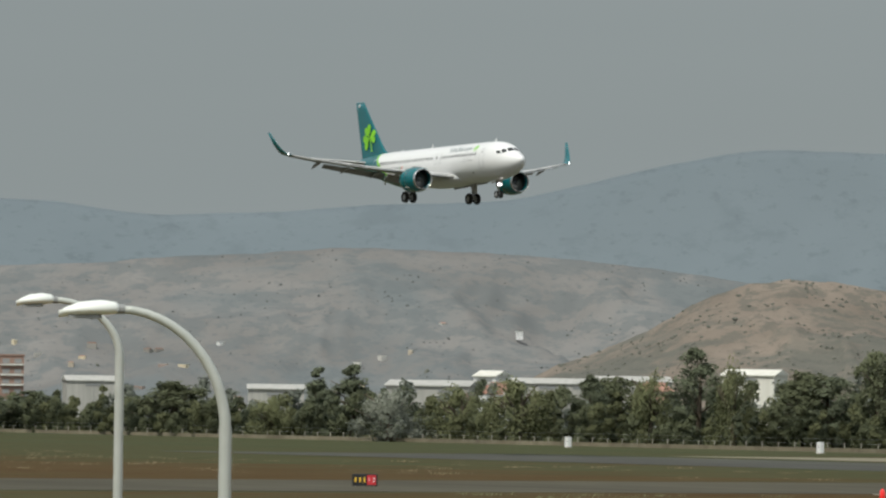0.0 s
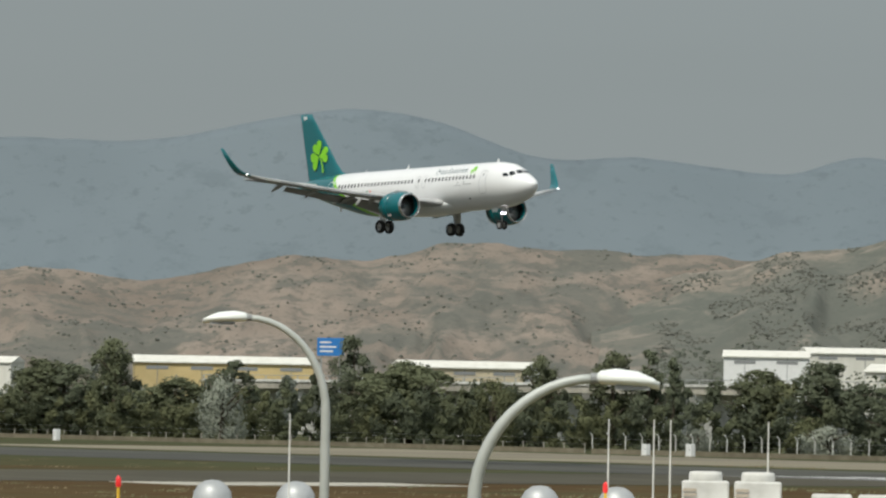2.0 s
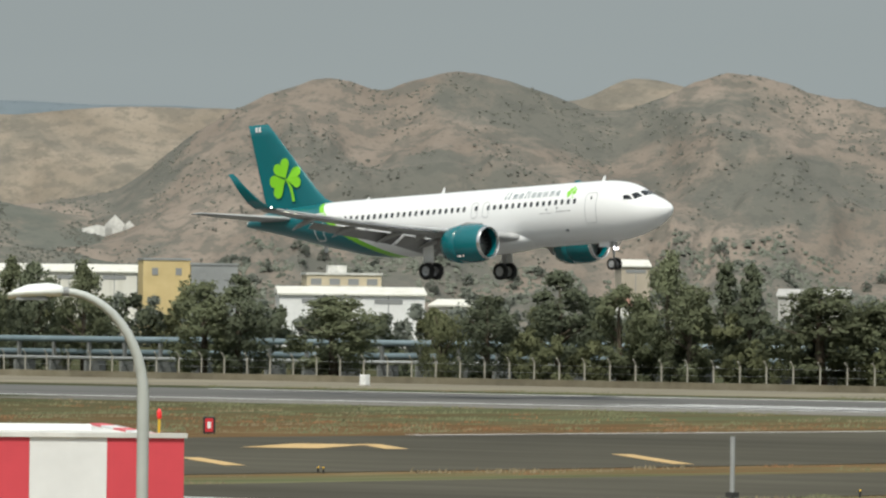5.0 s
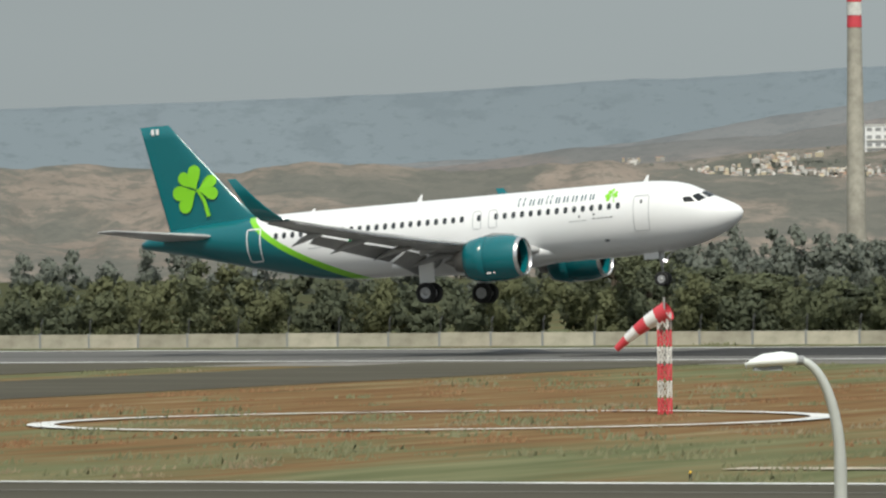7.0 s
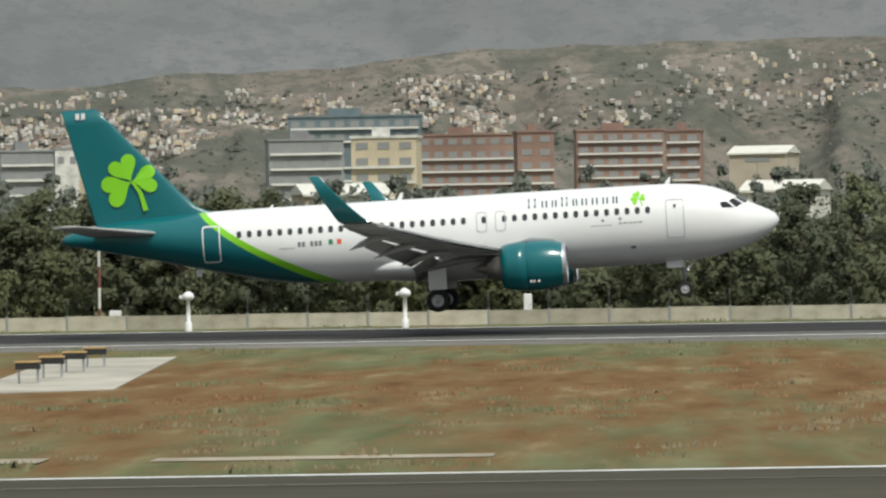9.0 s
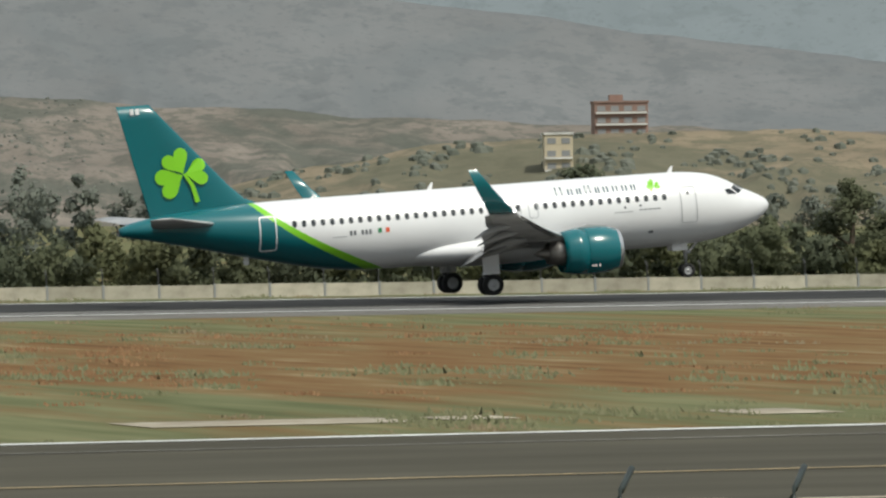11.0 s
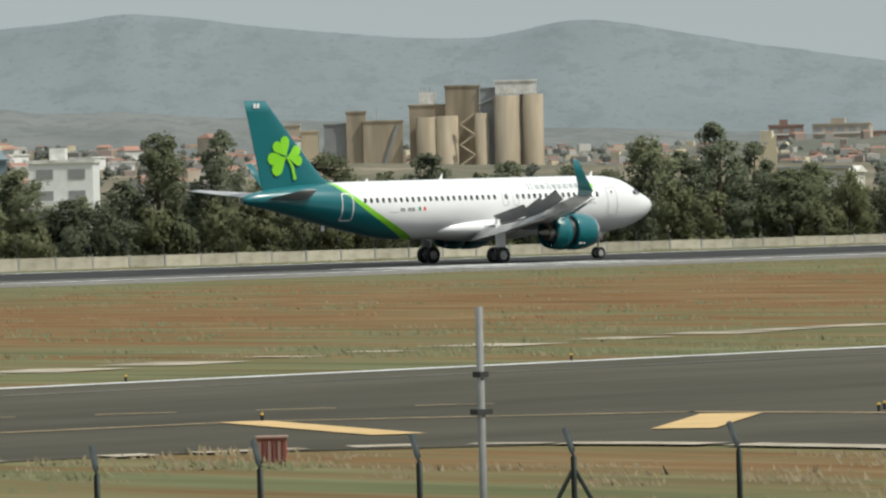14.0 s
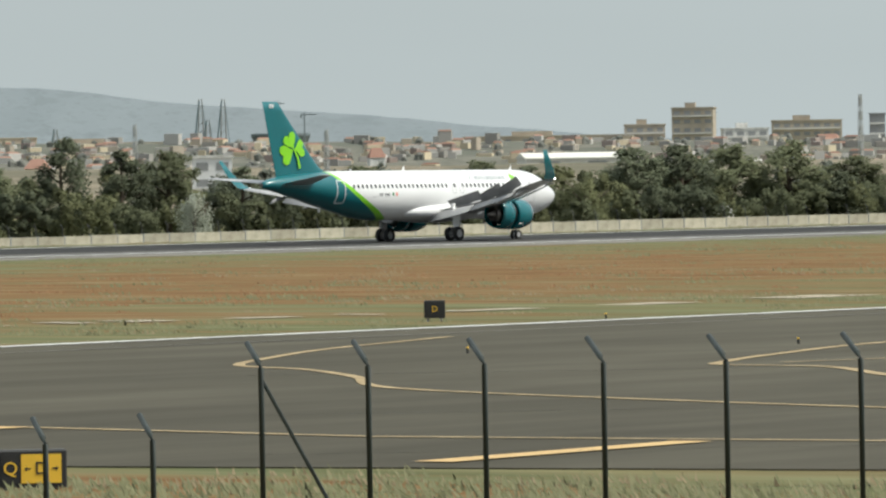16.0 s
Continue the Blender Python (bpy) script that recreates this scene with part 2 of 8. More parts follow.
def tube(bm, pts, radii, seg=10, cap=True):
    """A round bar along points, with a radius at each."""
    pts = [Vector(p) for p in pts]
    if not isinstance(radii, (list, tuple)):
        radii = [radii] * len(pts)
    rings, up = [], Vector((0.13, 0.31, 0.94))
    for i, p in enumerate(pts):
        d = (pts[min(i + 1, len(pts) - 1)] - pts[max(i - 1, 0)]).normalized()
        a = d.cross(up if abs(d.dot(up)) < 0.95 else Vector((1, 0, 0))).normalized()
        b = d.cross(a)
        rings.append([bm.verts.new(p + radii[i] * (math.cos(2 * math.pi * k / seg) * a + math.sin(2 * math.pi * k / seg) * b)) for k in range(seg)])
    for u, v in zip(rings, rings[1:]):
        for k in range(seg):
            bm.faces.new((u[k], v[k], v[(k + 1) % seg], u[(k + 1) % seg]))
    if cap:
        bm.faces.new(rings[0])
        bm.faces.new(rings[-1][::-1])
    return bm


def lathe(bm, profile, centre=(0, 0, 0), axis="x", seg=40, closed=False):
    """Turns a profile of (along, radius) about an axis."""
    c, rings = Vector(centre), []
    for u, r in profile:
        ring = []
        for k in range(seg):
            w = 2 * math.pi * k / seg
            p, q = r * math.cos(w), r * math.sin(w)
            ring.append(bm.verts.new(c + Vector({"x": (u, p, q), "y": (q, u, p), "z": (p, q, u)}[axis])))
        rings.append(ring)
    for a, b in zip(rings, rings[1:] + (rings[:1] if closed else [])):
        for k in range(seg):
            bm.faces.new((a[k], a[(k + 1) % seg], b[(k + 1) % seg], b[k]))
    return bm


def finish(bm):
    bmesh.ops.recalc_face_normals(bm, faces=bm.faces)
    return bm


def curve_at(table, s):
    """Smooth values between the rows of a table whose first column is s."""
    i = 0
    while i < len(table) - 2 and s > table[i + 1][0]:
        i += 1
    p0, p1, p2, p3 = table[max(i - 1, 0)], table[i], table[i + 1], table[min(i + 2, len(table) - 1)]
    h = p2[0] - p1[0]
    u = min(1.0, max(0.0, (s - p1[0]) / h))
    out = []
    for k in range(1, len(p1)):
        m1 = (p2[k] - p0[k]) / (p2[0] - p0[0]) * h
        m2 = (p3[k] - p1[k]) / (p3[0] - p1[0]) * h
        out.append((2 * u**3 - 3 * u * u + 1) * p1[k] + (u**3 - 2 * u * u + u) * m1 + (3 * u * u - 2 * u**3) * p2[k] + (u**3 - u * u) * m2)
    return out


# ---- ground ----
def ground_material():
    m = surface("dry_grass", [(0.105, 0.055, 0.026), (0.158, 0.090, 0.042), (0.178, 0.118, 0.058), (0.26, 0.205, 0.118)], 0.5, 0.95, detail=9, stretch=(1, 0.12, 1))
    n, l = m.node_tree.nodes, m.node_tree.links
    b = n["Principled BSDF"]
    old = b.inputs["Base Color"].links[0].from_socket
    tc, mp, tx, rp, mx = n.new("ShaderNodeTexCoord"), n.new("ShaderNodeMapping"), n.new("ShaderNodeTexNoise"), n.new("ShaderNodeValToRGB"), n.new("ShaderNodeMix")
    mp.inputs["Scale"].default_value = (1.0, 0.10, 1)
    tx.inputs["Scale"].default_value, tx.inputs["Detail"].default_value, tx.inputs["Roughness"].default_value = 0.13, 9, 0.72
    rp.color_ramp.elements[0].position, rp.color_ramp.elements[1].position = 0.47, 0.62
    rp.color_ramp.elements[0].color, rp.color_ramp.elements[1].color = (0, 0, 0, 1), (1, 1, 1, 1)
    mx.data_type = "RGBA"
    # greener strips along the pavement edges
    sep, band, add = n.new("ShaderNodeSeparateXYZ"), n.new("ShaderNodeFloatCurve"), n.new("ShaderNodeMath")
    mr = n.new("ShaderNodeMapRange")
    mr.inputs["From Min"].default_value, mr.inputs["From Max"].default_value = 0, 500
    c = band.mapping.curves[0]
    c.points[0].location, c.points[1].location = (0, 0.62), (1, 0.75)
    for x, y in ((0.14, 0.60), (0.20, 0.60), (0.30, 0.70), (0.34, 0.66), (0.42, 0.50), (0.48, 0.43), (0.54, 0.53), (0.60, 0.68), (0.70, 0.74)):
        c.points.new(x, y)
    band.mapping.update()
    l.new(tc.outputs["Object"], sep.inputs[0])
    l.new(sep.outputs["Y"], mr.inputs["Value"])
    l.new(mr.outputs[0], band.inputs["Value"])
    l.new(tc.outputs["Object"], mp.inputs["Vector"])
    l.new(mp.outputs[0], tx.inputs["Vector"])
    add.operation = "ADD"
    l.new(tx.outputs["Fac"], add.inputs[0])
    sub = n.new("ShaderNodeMath")
    sub.operation = "MULTIPLY_ADD"
    sub.inputs[1].default_value, sub.inputs[2].default_value = 0.6, -0.33
    l.new(band.outputs[0], sub.inputs[0])
    l.new(sub.outputs[0], add.inputs[1])
    l.new(add.outputs[0], rp.inputs[0])
    l.new(rp.outputs[0], mx.inputs["Factor"])
    green = n.new("ShaderNodeValToRGB")
    green.color_ramp.elements[0].color, green.color_ramp.elements[1].color = (0.082, 0.096, 0.046, 1), (0.180, 0.178, 0.096, 1)
    green.color_ramp.elements[0].position, green.color_ramp.elements[1].position = 0.3, 0.7
    t3 = n.new("ShaderNodeTexNoise")
    t3.inputs["Scale"].default_value, t3.inputs["Detail"].default_value = 0.5, 6
    l.new(mp.outputs[0], t3.inputs["Vector"])
    l.new(t3.outputs["Fac"], green.inputs[0])
    l.new(old, mx.inputs["A"])
    l.new(green.outputs[0], mx.inputs["B"])
    # cloud shade and a greener tone painted into the turf towards the runway's far end
    cloud_shade, dim = n.new("ShaderNodeMapRange"), n.new("ShaderNodeMix")
    cloud_shade.inputs["From Min"].default_value, cloud_shade.inputs["From Max"].default_value = -330, -110
    cloud_shade.inputs["To Min"].default_value, cloud_shade.inputs["To Max"].default_value = 0.85, 0.0
    l.new(sep.outputs["X"], cloud_shade.inputs["Value"])
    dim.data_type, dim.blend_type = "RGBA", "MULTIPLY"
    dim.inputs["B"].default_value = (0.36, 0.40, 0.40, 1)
    l.new(cloud_shade.outputs[0], dim.inputs["Factor"])
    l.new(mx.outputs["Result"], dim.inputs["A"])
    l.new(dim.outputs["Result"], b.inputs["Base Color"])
    b.inputs["Specular IOR Level"].default_value = 0.02
    return m


def sheet(name, pts, z, material, label, kind="structure", category=""):
    bm = bmesh.new()
    top = [bm.verts.new((x, y, z)) for x, y in pts]
    bm.faces.new(top)
    low_ring = [bm.verts.new((x, y, -0.1)) for x, y in pts]
    for i in range(len(pts)):
        j = (i + 1) % len(pts)
        bm.faces.new((top[i], low_ring[i], low_ring[j], top[j]))
    finish(bm)
    ob = part(name, bm, material)
    return tagged(ob, label, category or name.split("_")[0], kind=kind)


bm = bmesh.new()
bmesh.ops.create_circle(bm, cap_ends=True, segments=96, radius=4900)
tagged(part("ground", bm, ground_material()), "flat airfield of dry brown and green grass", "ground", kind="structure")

RUNWAY_NEAR, RUNWAY_FAR = 323.0, 390.0
sheet("runway_shoulder", [(-300, 321), (1500, 321), (1500, 384), (-300, 384)], 0.02, M["shoulder"], "pale asphalt shoulder strip beside the runway", category="runway")
sheet("runway_overrun", [(-640, 333), (-420, 333), (-420, 381), (-640, 381)], 0.04, M["overrun"], "dull worn asphalt before the runway", category="runway")
sheet("runway", [(-420, 333), (1500, 333), (1500, 381), (-420, 381)], 0.04, M["runway"], "long grey asphalt runway with rubber marks", category="runway")
sheet("runway_rubber", [(-140, 347), (1500, 347), (1500, 378), (-140, 378)], 0.06, M["rubber"], "dark rubber deposit where wheels touch down", category="runway")
sheet("runway_line", [(-330, 334), (1500, 334), (1500, 335), (-330, 335)], 0.055, M["line_white"], "white painted line along the runway edge", category="marking")
sheet("runway_line", [(-330, 379), (1500, 379), (1500, 380), (-330, 380)], 0.055, M["line_white"], "white painted line along the runway edge", category="marking")
sheet("dry_verge", [(-640, 396), (-262, 396), (-262, 428), (-301, 428), (-478, 446), (-640, 462)], 0.02, M["verge"], "strip of straw-coloured dry grass below the boundary fence", category="verge")
TAXI = [(-150, 149.5), (700, 149.5), (700, 20), (112, 20), (99, 66), (95, 84), (95, 101), (88, 107), (70, 110), (40, 113), (-150, 117)]
sheet("taxiway", TAXI, 0.03, M["asphalt"], "dark asphalt taxiway", category="taxiway")


# ---- hills ----
def hill_material(name, earth, scrub, scale, amount, rough=0.95, pale=0.25, vary=0.25):
    """Dry earth with patches of scrub at three scales, bare pale scars and single dark bushes. Colours passed for the
    far ranges already hold the haze.
    """
    m = surface(name, [tint(earth, 1 - vary), earth, tint(earth, 1 + 0.9 * vary)], scale * 0.6, rough, detail=10)
    n, l = m.node_tree.nodes, m.node_tree.links
    b = n["Principled BSDF"]
    old = b.inputs["Base Color"].links[0].from_socket
    tc, mp = n.new("ShaderNodeTexCoord"), n.new("ShaderNodeMapping")
    mp.inputs["Scale"].default_value = (1, 1, 1.5)
    l.new(tc.outputs["Object"], mp.inputs["Vector"])

    def cloud(k, detail, roughness, lo, hi, lift=0.0):
        t, q = n.new("ShaderNodeTexNoise"), n.new("ShaderNodeMapRange")
        t.inputs["Scale"].default_value, t.inputs["Detail"].default_value, t.inputs["Roughness"].default_value = scale * k, detail, roughness
        t.inputs["Distortion"].default_value = lift
        l.new(mp.outputs[0], t.inputs["Vector"])
        l.new(t.outputs["Fac"], q.inputs["Value"])
        q.inputs["From Min"].default_value, q.inputs["From Max"].default_value = lo, hi
        return q.outputs[0]

    def over(base, colour, factor, most):
        k, mx = n.new("ShaderNodeMath"), n.new("ShaderNodeMix")
        k.operation, mx.data_type = "MULTIPLY", "RGBA"
        k.inputs[1].default_value = most
        l.new(factor, k.inputs[0])
        l.new(k.outputs[0], mx.inputs["Factor"])
        l.new(base, mx.inputs["A"])
        mx.inputs["B"].default_value = (*colour, 1)
        return mx.outputs["Result"]

    c = over(old, scrub, cloud(0.45, 7, 0.62, 0.66 - 0.35 * amount, 0.76 - 0.35 * amount, 0.6), 0.85)
    c = over(c, tint(scrub, 0.88), cloud(3.2, 6, 0.68, 0.60 - 0.2 * amount, 0.68 - 0.2 * amount), 0.6)
    c = over(c, tint(earth, 1.4), cloud(1.1, 8, 0.7, 0.60, 0.70, 1.0), pale)
    c = over(c, tint(scrub, 0.78), cloud(14.0, 4, 0.7, 0.56, 0.66), 0.55)
    l.new(c, b.inputs["Base Color"])
    b.inputs["Specular IOR Level"].default_value = 0.05
    return m


def hill_height(ridge, az, rough, seed):
    el = curve_at(ridge, az)[0]
    el += rough * (noise.fractal(Vector((az * 0.9, seed, 0.0)), 1.0, 2.0, 5))
    return el


SLOPES = {}


def range_of_hills(name, ridge, near, far, material, label, rough=0.03, relief=0.25, seed=0.0, steps=0.05, foot=-4.0):
    """A range whose crest, seen from the terrace, stands at the given angles; spurs and gullies come down to the plain."""
    def slope(az, u):
        """Radius and height of the hillside, from its foot (u = 0) to its crest (u = 1)."""
        el = max(0.02, hill_height(ridge, az, rough, seed))
        top = math.tan(radians(el)) * far + EYE_HEIGHT
        sway = 0.6 * noise.fractal(Vector((az * 0.5, seed + 7.0, u * 1.3)), 1.0, 2.0, 4)
        gully = relief * noise.ridged_multi_fractal(Vector((az * 0.55 + sway, seed + 3.0, u * 1.6)), 1.0, 2.1, 5, 1.0, 2.0) - relief * 0.9
        return near + (far - near) * u, foot + (top - foot) * min(1.0, max(0.0, u) ** 1.25 + gully * u * (1 - u) * 1.1)

    SLOPES[name] = slope
    bm = bmesh.new()
    a0, a1 = ridge[0][0], ridge[-1][0]
    cols = int((a1 - a0) / steps)
    rows_n = 34
    prev = None
    for i in range(cols + 1):
        az = a0 + (a1 - a0) * i / cols
        col = []
        for j in range(rows_n + 2):
            r, z = slope(az, min(1.0, j / rows_n))
            if j > rows_n:
                r, z = far + 300, foot
            w = radians(az)
            col.append(bm.verts.new((math.sin(w) * r, math.cos(w) * r, z)))
        if prev:
            for j in range(rows_n + 1):
                bm.faces.new((prev[j], col[j], col[j + 1], prev[j + 1]))
        prev = col
    ob = part(name, bm, material, smooth=True)
    return tagged(ob, label, "hills", kind="structure")


# crests: bearing from the terrace's outlook, angle above the plain
FAR_CREST = [(-72, 1.5), (-66, 1.7), (-63.5, 1.67), (-62.7, 1.57), (-61.2, 1.64), (-59.6, 1.75), (-57.7, 2.15), (-56.3, 2.18), (-54.6, 2.46), (-53.8, 2.38), (-53, 2.09),
             (-52.1, 2.1), (-50.9, 1.98), (-50.2, 2.13), (-49, 1.9), (-48, 1.92), (-45.6, 1.74), (-43, 1.8), (-36, 1.6), (-30, 1.3), (-24, 1.4), (-21.7, 1.5), (-19, 1.62), (-18.4, 1.68), (-17.8, 1.86), (-16.7, 2.05), (-15.6, 2.0), (-14, 2.12), (-12.4, 1.9), (-10, 1.6)]
MOUNTAIN_CREST = [(-24, 0.8), (-21.7, 0.95), (-19.8, 1.25), (-18.1, 1.45), (-16.8, 1.6), (-15.2, 1.75), (-13.6, 1.82), (-12.5, 1.79), (-11.2, 2.1), (-8, 2.4), (0, 2.5), (10, 2.4), (14, 2.2), (18, 1.8), (22, 1.25), (25, 0.95), (28, 0.7), (31, 0.5), (34, 0.3)]
COAST_CREST = [(16, 1.6), (20, 2.0), (24, 2.1), (28, 2.0),
                  (30.8, 1.87), (32.5, 1.7), (34.2, 1.83), (35.6, 1.6), (36.6, 1.84), (37.6, 1.47), (38.6, 1.46), (39.3, 1.53), (41, 1.34), (42.2, 1.27), (43.1, 1.4), (44.1, 1.23), (45.6, 1.0), (46.5, 0.87),
                  (48.2, 0.81), (49.3, 0.68), (51.1, 0.53), (52.6, 0.38), (54, 0.28), (58, 0.2), (64, 0.2)]
GREY_CREST = [(-72, 1.0), (-63.9, 1.12), (-61.3, 1.3), (-60.6, 1.31), (-58.9, 1.22), (-57, 1.0), (-54, 0.8), (-50, 0.6)]
BROWN_CREST = [(-59.6, 0.1), (-59, 0.4), (-58.5, 0.63), (-58.0, 0.9), (-57.2, 1.14), (-56.2, 0.97), (-55.1, 1.25), (-54.5, 1.19), (-53.4, 1.36), (-52.6, 1.34), (-51.6, 1.24), (-50.2, 1.3), (-48.4, 1.2),
               (-46.5, 1.1), (-44.5, 1.0), (-43.2, 0.95), (-42.4, 0.95), (-41.7, 1.2), (-41, 1.66), (-40.1, 2.02), (-39.6, 1.92), (-39, 2.08), (-38.4, 2.0), (-37.6, 1.76), (-36.7, 2.1), (-35.4, 1.83),
               (-33, 1.5), (-30, 1.1), (-27, 0.85), (-22, 0.8), (-18, 0.6)]
PEAK_CREST = [(-52.5, 0.9), (-51.6, 1.15), (-50.2, 1.42), (-49.2, 1.58), (-48.4, 1.76), (-47.5, 2.04), (-46.8, 2.17), (-46.1, 1.92), (-45.1, 1.58), (-44, 1.27), (-43.2, 1.05), (-42.2, 0.85), (-41, 0.75), (-39.5, 0.6), (-38, 0.4)]
SAND_CREST = [(-46.5, 1.2), (-45.1, 1.58), (-44, 1.71), (-42.9, 1.69), (-41.8, 1.76), (-40, 1.75), (-38, 1.86), (-37.5, 2.05), (-36.9, 1.95), (-35, 1.5)]
TOWN_CREST = [(-26, 0.5), (-22, 0.75), (-19, 1.0), (-16, 1.1), (-13, 1.15), (-10, 1.25), (-7, 1.25), (-4, 1.35), (-1, 1.55), (2, 1.6), (5, 1.5), (9, 1.3), (13, 1.15), (17, 0.85), (22, 0.6), (27, 0.5), (32, 0.35)]
# aerial haze is mixed into the earth and scrub colours of these far ranges
range_of_hills("backdrop_far", FAR_CREST, 4250, 4500, hill_material("far_range_haze_tint", (0.155, 0.185, 0.205), (0.145, 0.175, 0.195), 0.006, 0.3, pale=0.03, vary=0.06), "distant mountain range in haze-tinted blue-grey", 0.02, 0.08, seed=1.0)
range_of_hills("backdrop_mountains", MOUNTAIN_CREST, 3900, 4300, hill_material("mountain_range", (0.170, 0.175, 0.177), (0.146, 0.157, 0.162), 0.010, 0.5, pale=0.12, vary=0.12), "mountain range behind the town in haze-tinted grey", 0.03, 0.14, seed=2.0)
range_of_hills("backdrop_coast_range", COAST_CREST, 4150, 4400, hill_material("coast_range", (0.192, 0.220, 0.233), (0.180, 0.208, 0.220), 0.012, 0.4, pale=0.03, vary=0.05), "mountain range towards the coast in pale haze tints", 0.02, 0.1, seed=9.0)
SPUR_CREST = [(-25, 0.6), (-22, 0.92), (-19.8, 1.09), (-18.7, 1.25), (-18, 1.42), (-16.5, 1.5), (-15.5, 1.59), (-14.3, 1.72), (-13.6, 1.76), (-12.6, 1.62), (-11, 1.42), (-9, 1.25), (-6, 0.9)]
range_of_hills("backdrop_spurs", SPUR_CREST, 3300, 3700, hill_material("brown_spurs", (0.188, 0.170, 0.160), (0.138, 0.142, 0.140), 0.014, 0.5, pale=0.35), "pinkish-brown spurs behind the town with haze in their colour", 0.05, 0.5, seed=27.0)
# these slopes are greyed and blued to carry haze in their base colour
range_of_hills("backdrop_slopes", GREY_CREST, 3300, 3600, hill_material("haze_greyed_slopes", (0.190, 0.184, 0.178), (0.142, 0.159, 0.165), 0.012, 0.62, pale=0.4), "dry hillsides beyond the valley greyed with haze colour", 0.04, 0.5, seed=3.0)
range_of_hills("backdrop_quarry", SAND_CREST, 3000, 3200, hill_material("sandy_hill", (0.245, 0.208, 0.165), (0.165, 0.152, 0.128), 0.03, 0.55), "bare sandy hillside with pale earth", 0.02, 0.4, seed=4.0)
range_of_hills("hills_peak", PEAK_CREST, 2330, 2570, hill_material("green_scrub_hill", (0.232, 0.198, 0.164), (0.118, 0.126, 0.110), 0.022, 0.72, pale=0.5), "steep hill covered in grey-green scrub and rock", 0.10, 0.6, seed=11.0, steps=0.04)
range_of_hills("hills_brown", BROWN_CREST, 2380, 2600, hill_material("scrub_hill", (0.215, 0.180, 0.150), (0.118, 0.120, 0.106), 0.03, 0.55, pale=0.4), "dry brown hills dotted with dark scrub", 0.09, 0.6, seed=5.0, steps=0.04)
VILLAGE_CREST = [(29, 0.04), (30.5, 0.22), (31.7, 0.40), (33, 0.48), (35, 0.50), (37.5, 0.42), (40, 0.28), (44, 0.16), (50, 0.12), (58, 0.10)]
range_of_hills("hills_village", VILLAGE_CREST, 1080, 1400, hill_material("village_ground", (0.22, 0.19, 0.14), (0.13, 0.125, 0.09), 0.05, 0.5), "low dry rise on which a village stands", 0.01, 0.3, seed=12.0, foot=0.0)
FOOT_CREST = [(29, 0.2), (31, 0.4), (32.4, 0.61), (33.65, 1.0), (34.7, 0.95), (35.9, 0.83), (37.3, 0.8), (39.1, 0.7), (42, 0.55), (46, 0.35), (50, 0.2)]
# foothill earth and scrub are lightened with haze put into the colour
range_of_hills("backdrop_foothills", FOOT_CREST, 3000, 3300, hill_material("foothills", (0.178, 0.188, 0.182), (0.144, 0.158, 0.154), 0.02, 0.55, pale=0.1, vary=0.1), "grey-green foothills below the mountains in haze tints", 0.04, 0.25, seed=17.0)
SUBURB_CREST = [(27.5, 0.02), (29, 0.20), (31, 0.36), (34, 0.42), (38, 0.36), (42, 0.30), (46, 0.36), (50, 0.33), (54, 0.28), (58, 0.24), (62, 0.2)]
range_of_hills("hills_suburb", SUBURB_CREST, 1750, 2100, hill_material("suburb_ground", (0.175, 0.168, 0.14), (0.12, 0.128, 0.105), 0.05, 0.6), "low rise covered by the edge of a town", 0.01, 0.2, seed=15.0, foot=0.0)
TAN_CREST = [(16.5, 0.1), (18.5, 0.5), (20.5, 0.62), (22.5, 0.60), (24.5, 0.66), (26, 0.6), (28, 0.5), (30, 0.38), (32, 0.2), (34, 0.1)]
range_of_hills("hills_tan", TAN_CREST, 1500, 1750, hill_material("bare_earth", (0.215, 0.175, 0.122), (0.125, 0.122, 0.085), 0.03, 0.6), "bare tan earth slopes beyond the belt of trees", 0.05, 0.5, seed=8.0)
range_of_hills("hills_town", TOWN_CREST, 2560, 2800, hill_material("town_slope", (0.190, 0.166, 0.142), (0.098, 0.104, 0.088), 0.035, 0.60), "scrubby hillside below the mountains", 0.05, 0.5, seed=6.0)



def scrub(name, hill, a0, a1, count, size, material, label, seed, bare=-0.1, upto=1.0):
    """Low bushes scattered over a hillside."""
    r = random.Random(seed)
    verts, faces = [], []
    for i in range(count):
        az, u = r.uniform(a0, a1), upto * r.uniform(0.08, 1.0) ** 0.8
        if noise.noise(Vector((az * 2.6, u * 7.0, seed))) < bare:
            continue
        d, z = SLOPES[hill](az, u)
        s = size * r.uniform(0.5, 1.4)
        w = radians(az)
        cx, cy = math.sin(w) * d, math.cos(w) * d
        n, k = len(verts), 6
        verts.append((cx, cy, z + s * 0.75))
        for lift, wide in ((0.5, 0.75), (-0.3, 1.0)):
            for j in range(k):
                q = 6.283 * j / k
                verts.append((cx + math.cos(q) * s * wide * r.uniform(0.6, 1.2), cy + math.sin(q) * s * wide * r.uniform(0.6, 1.2), z + s * lift * r.uniform(0.7, 1.2)))
        for j in range(k):
            p = (j + 1) % k
            faces += [(n, n + 1 + j, n + 1 + p), (n + 1 + j, n + 1 + k + j, n + 1 + k + p, n + 1 + p)]
    me = bpy.data.meshes.new(name)
    me.from_pydata(verts, [], faces)
    me.materials.append(material)
    return tagged(new(name, me), label, "bushes", kind="stuff")


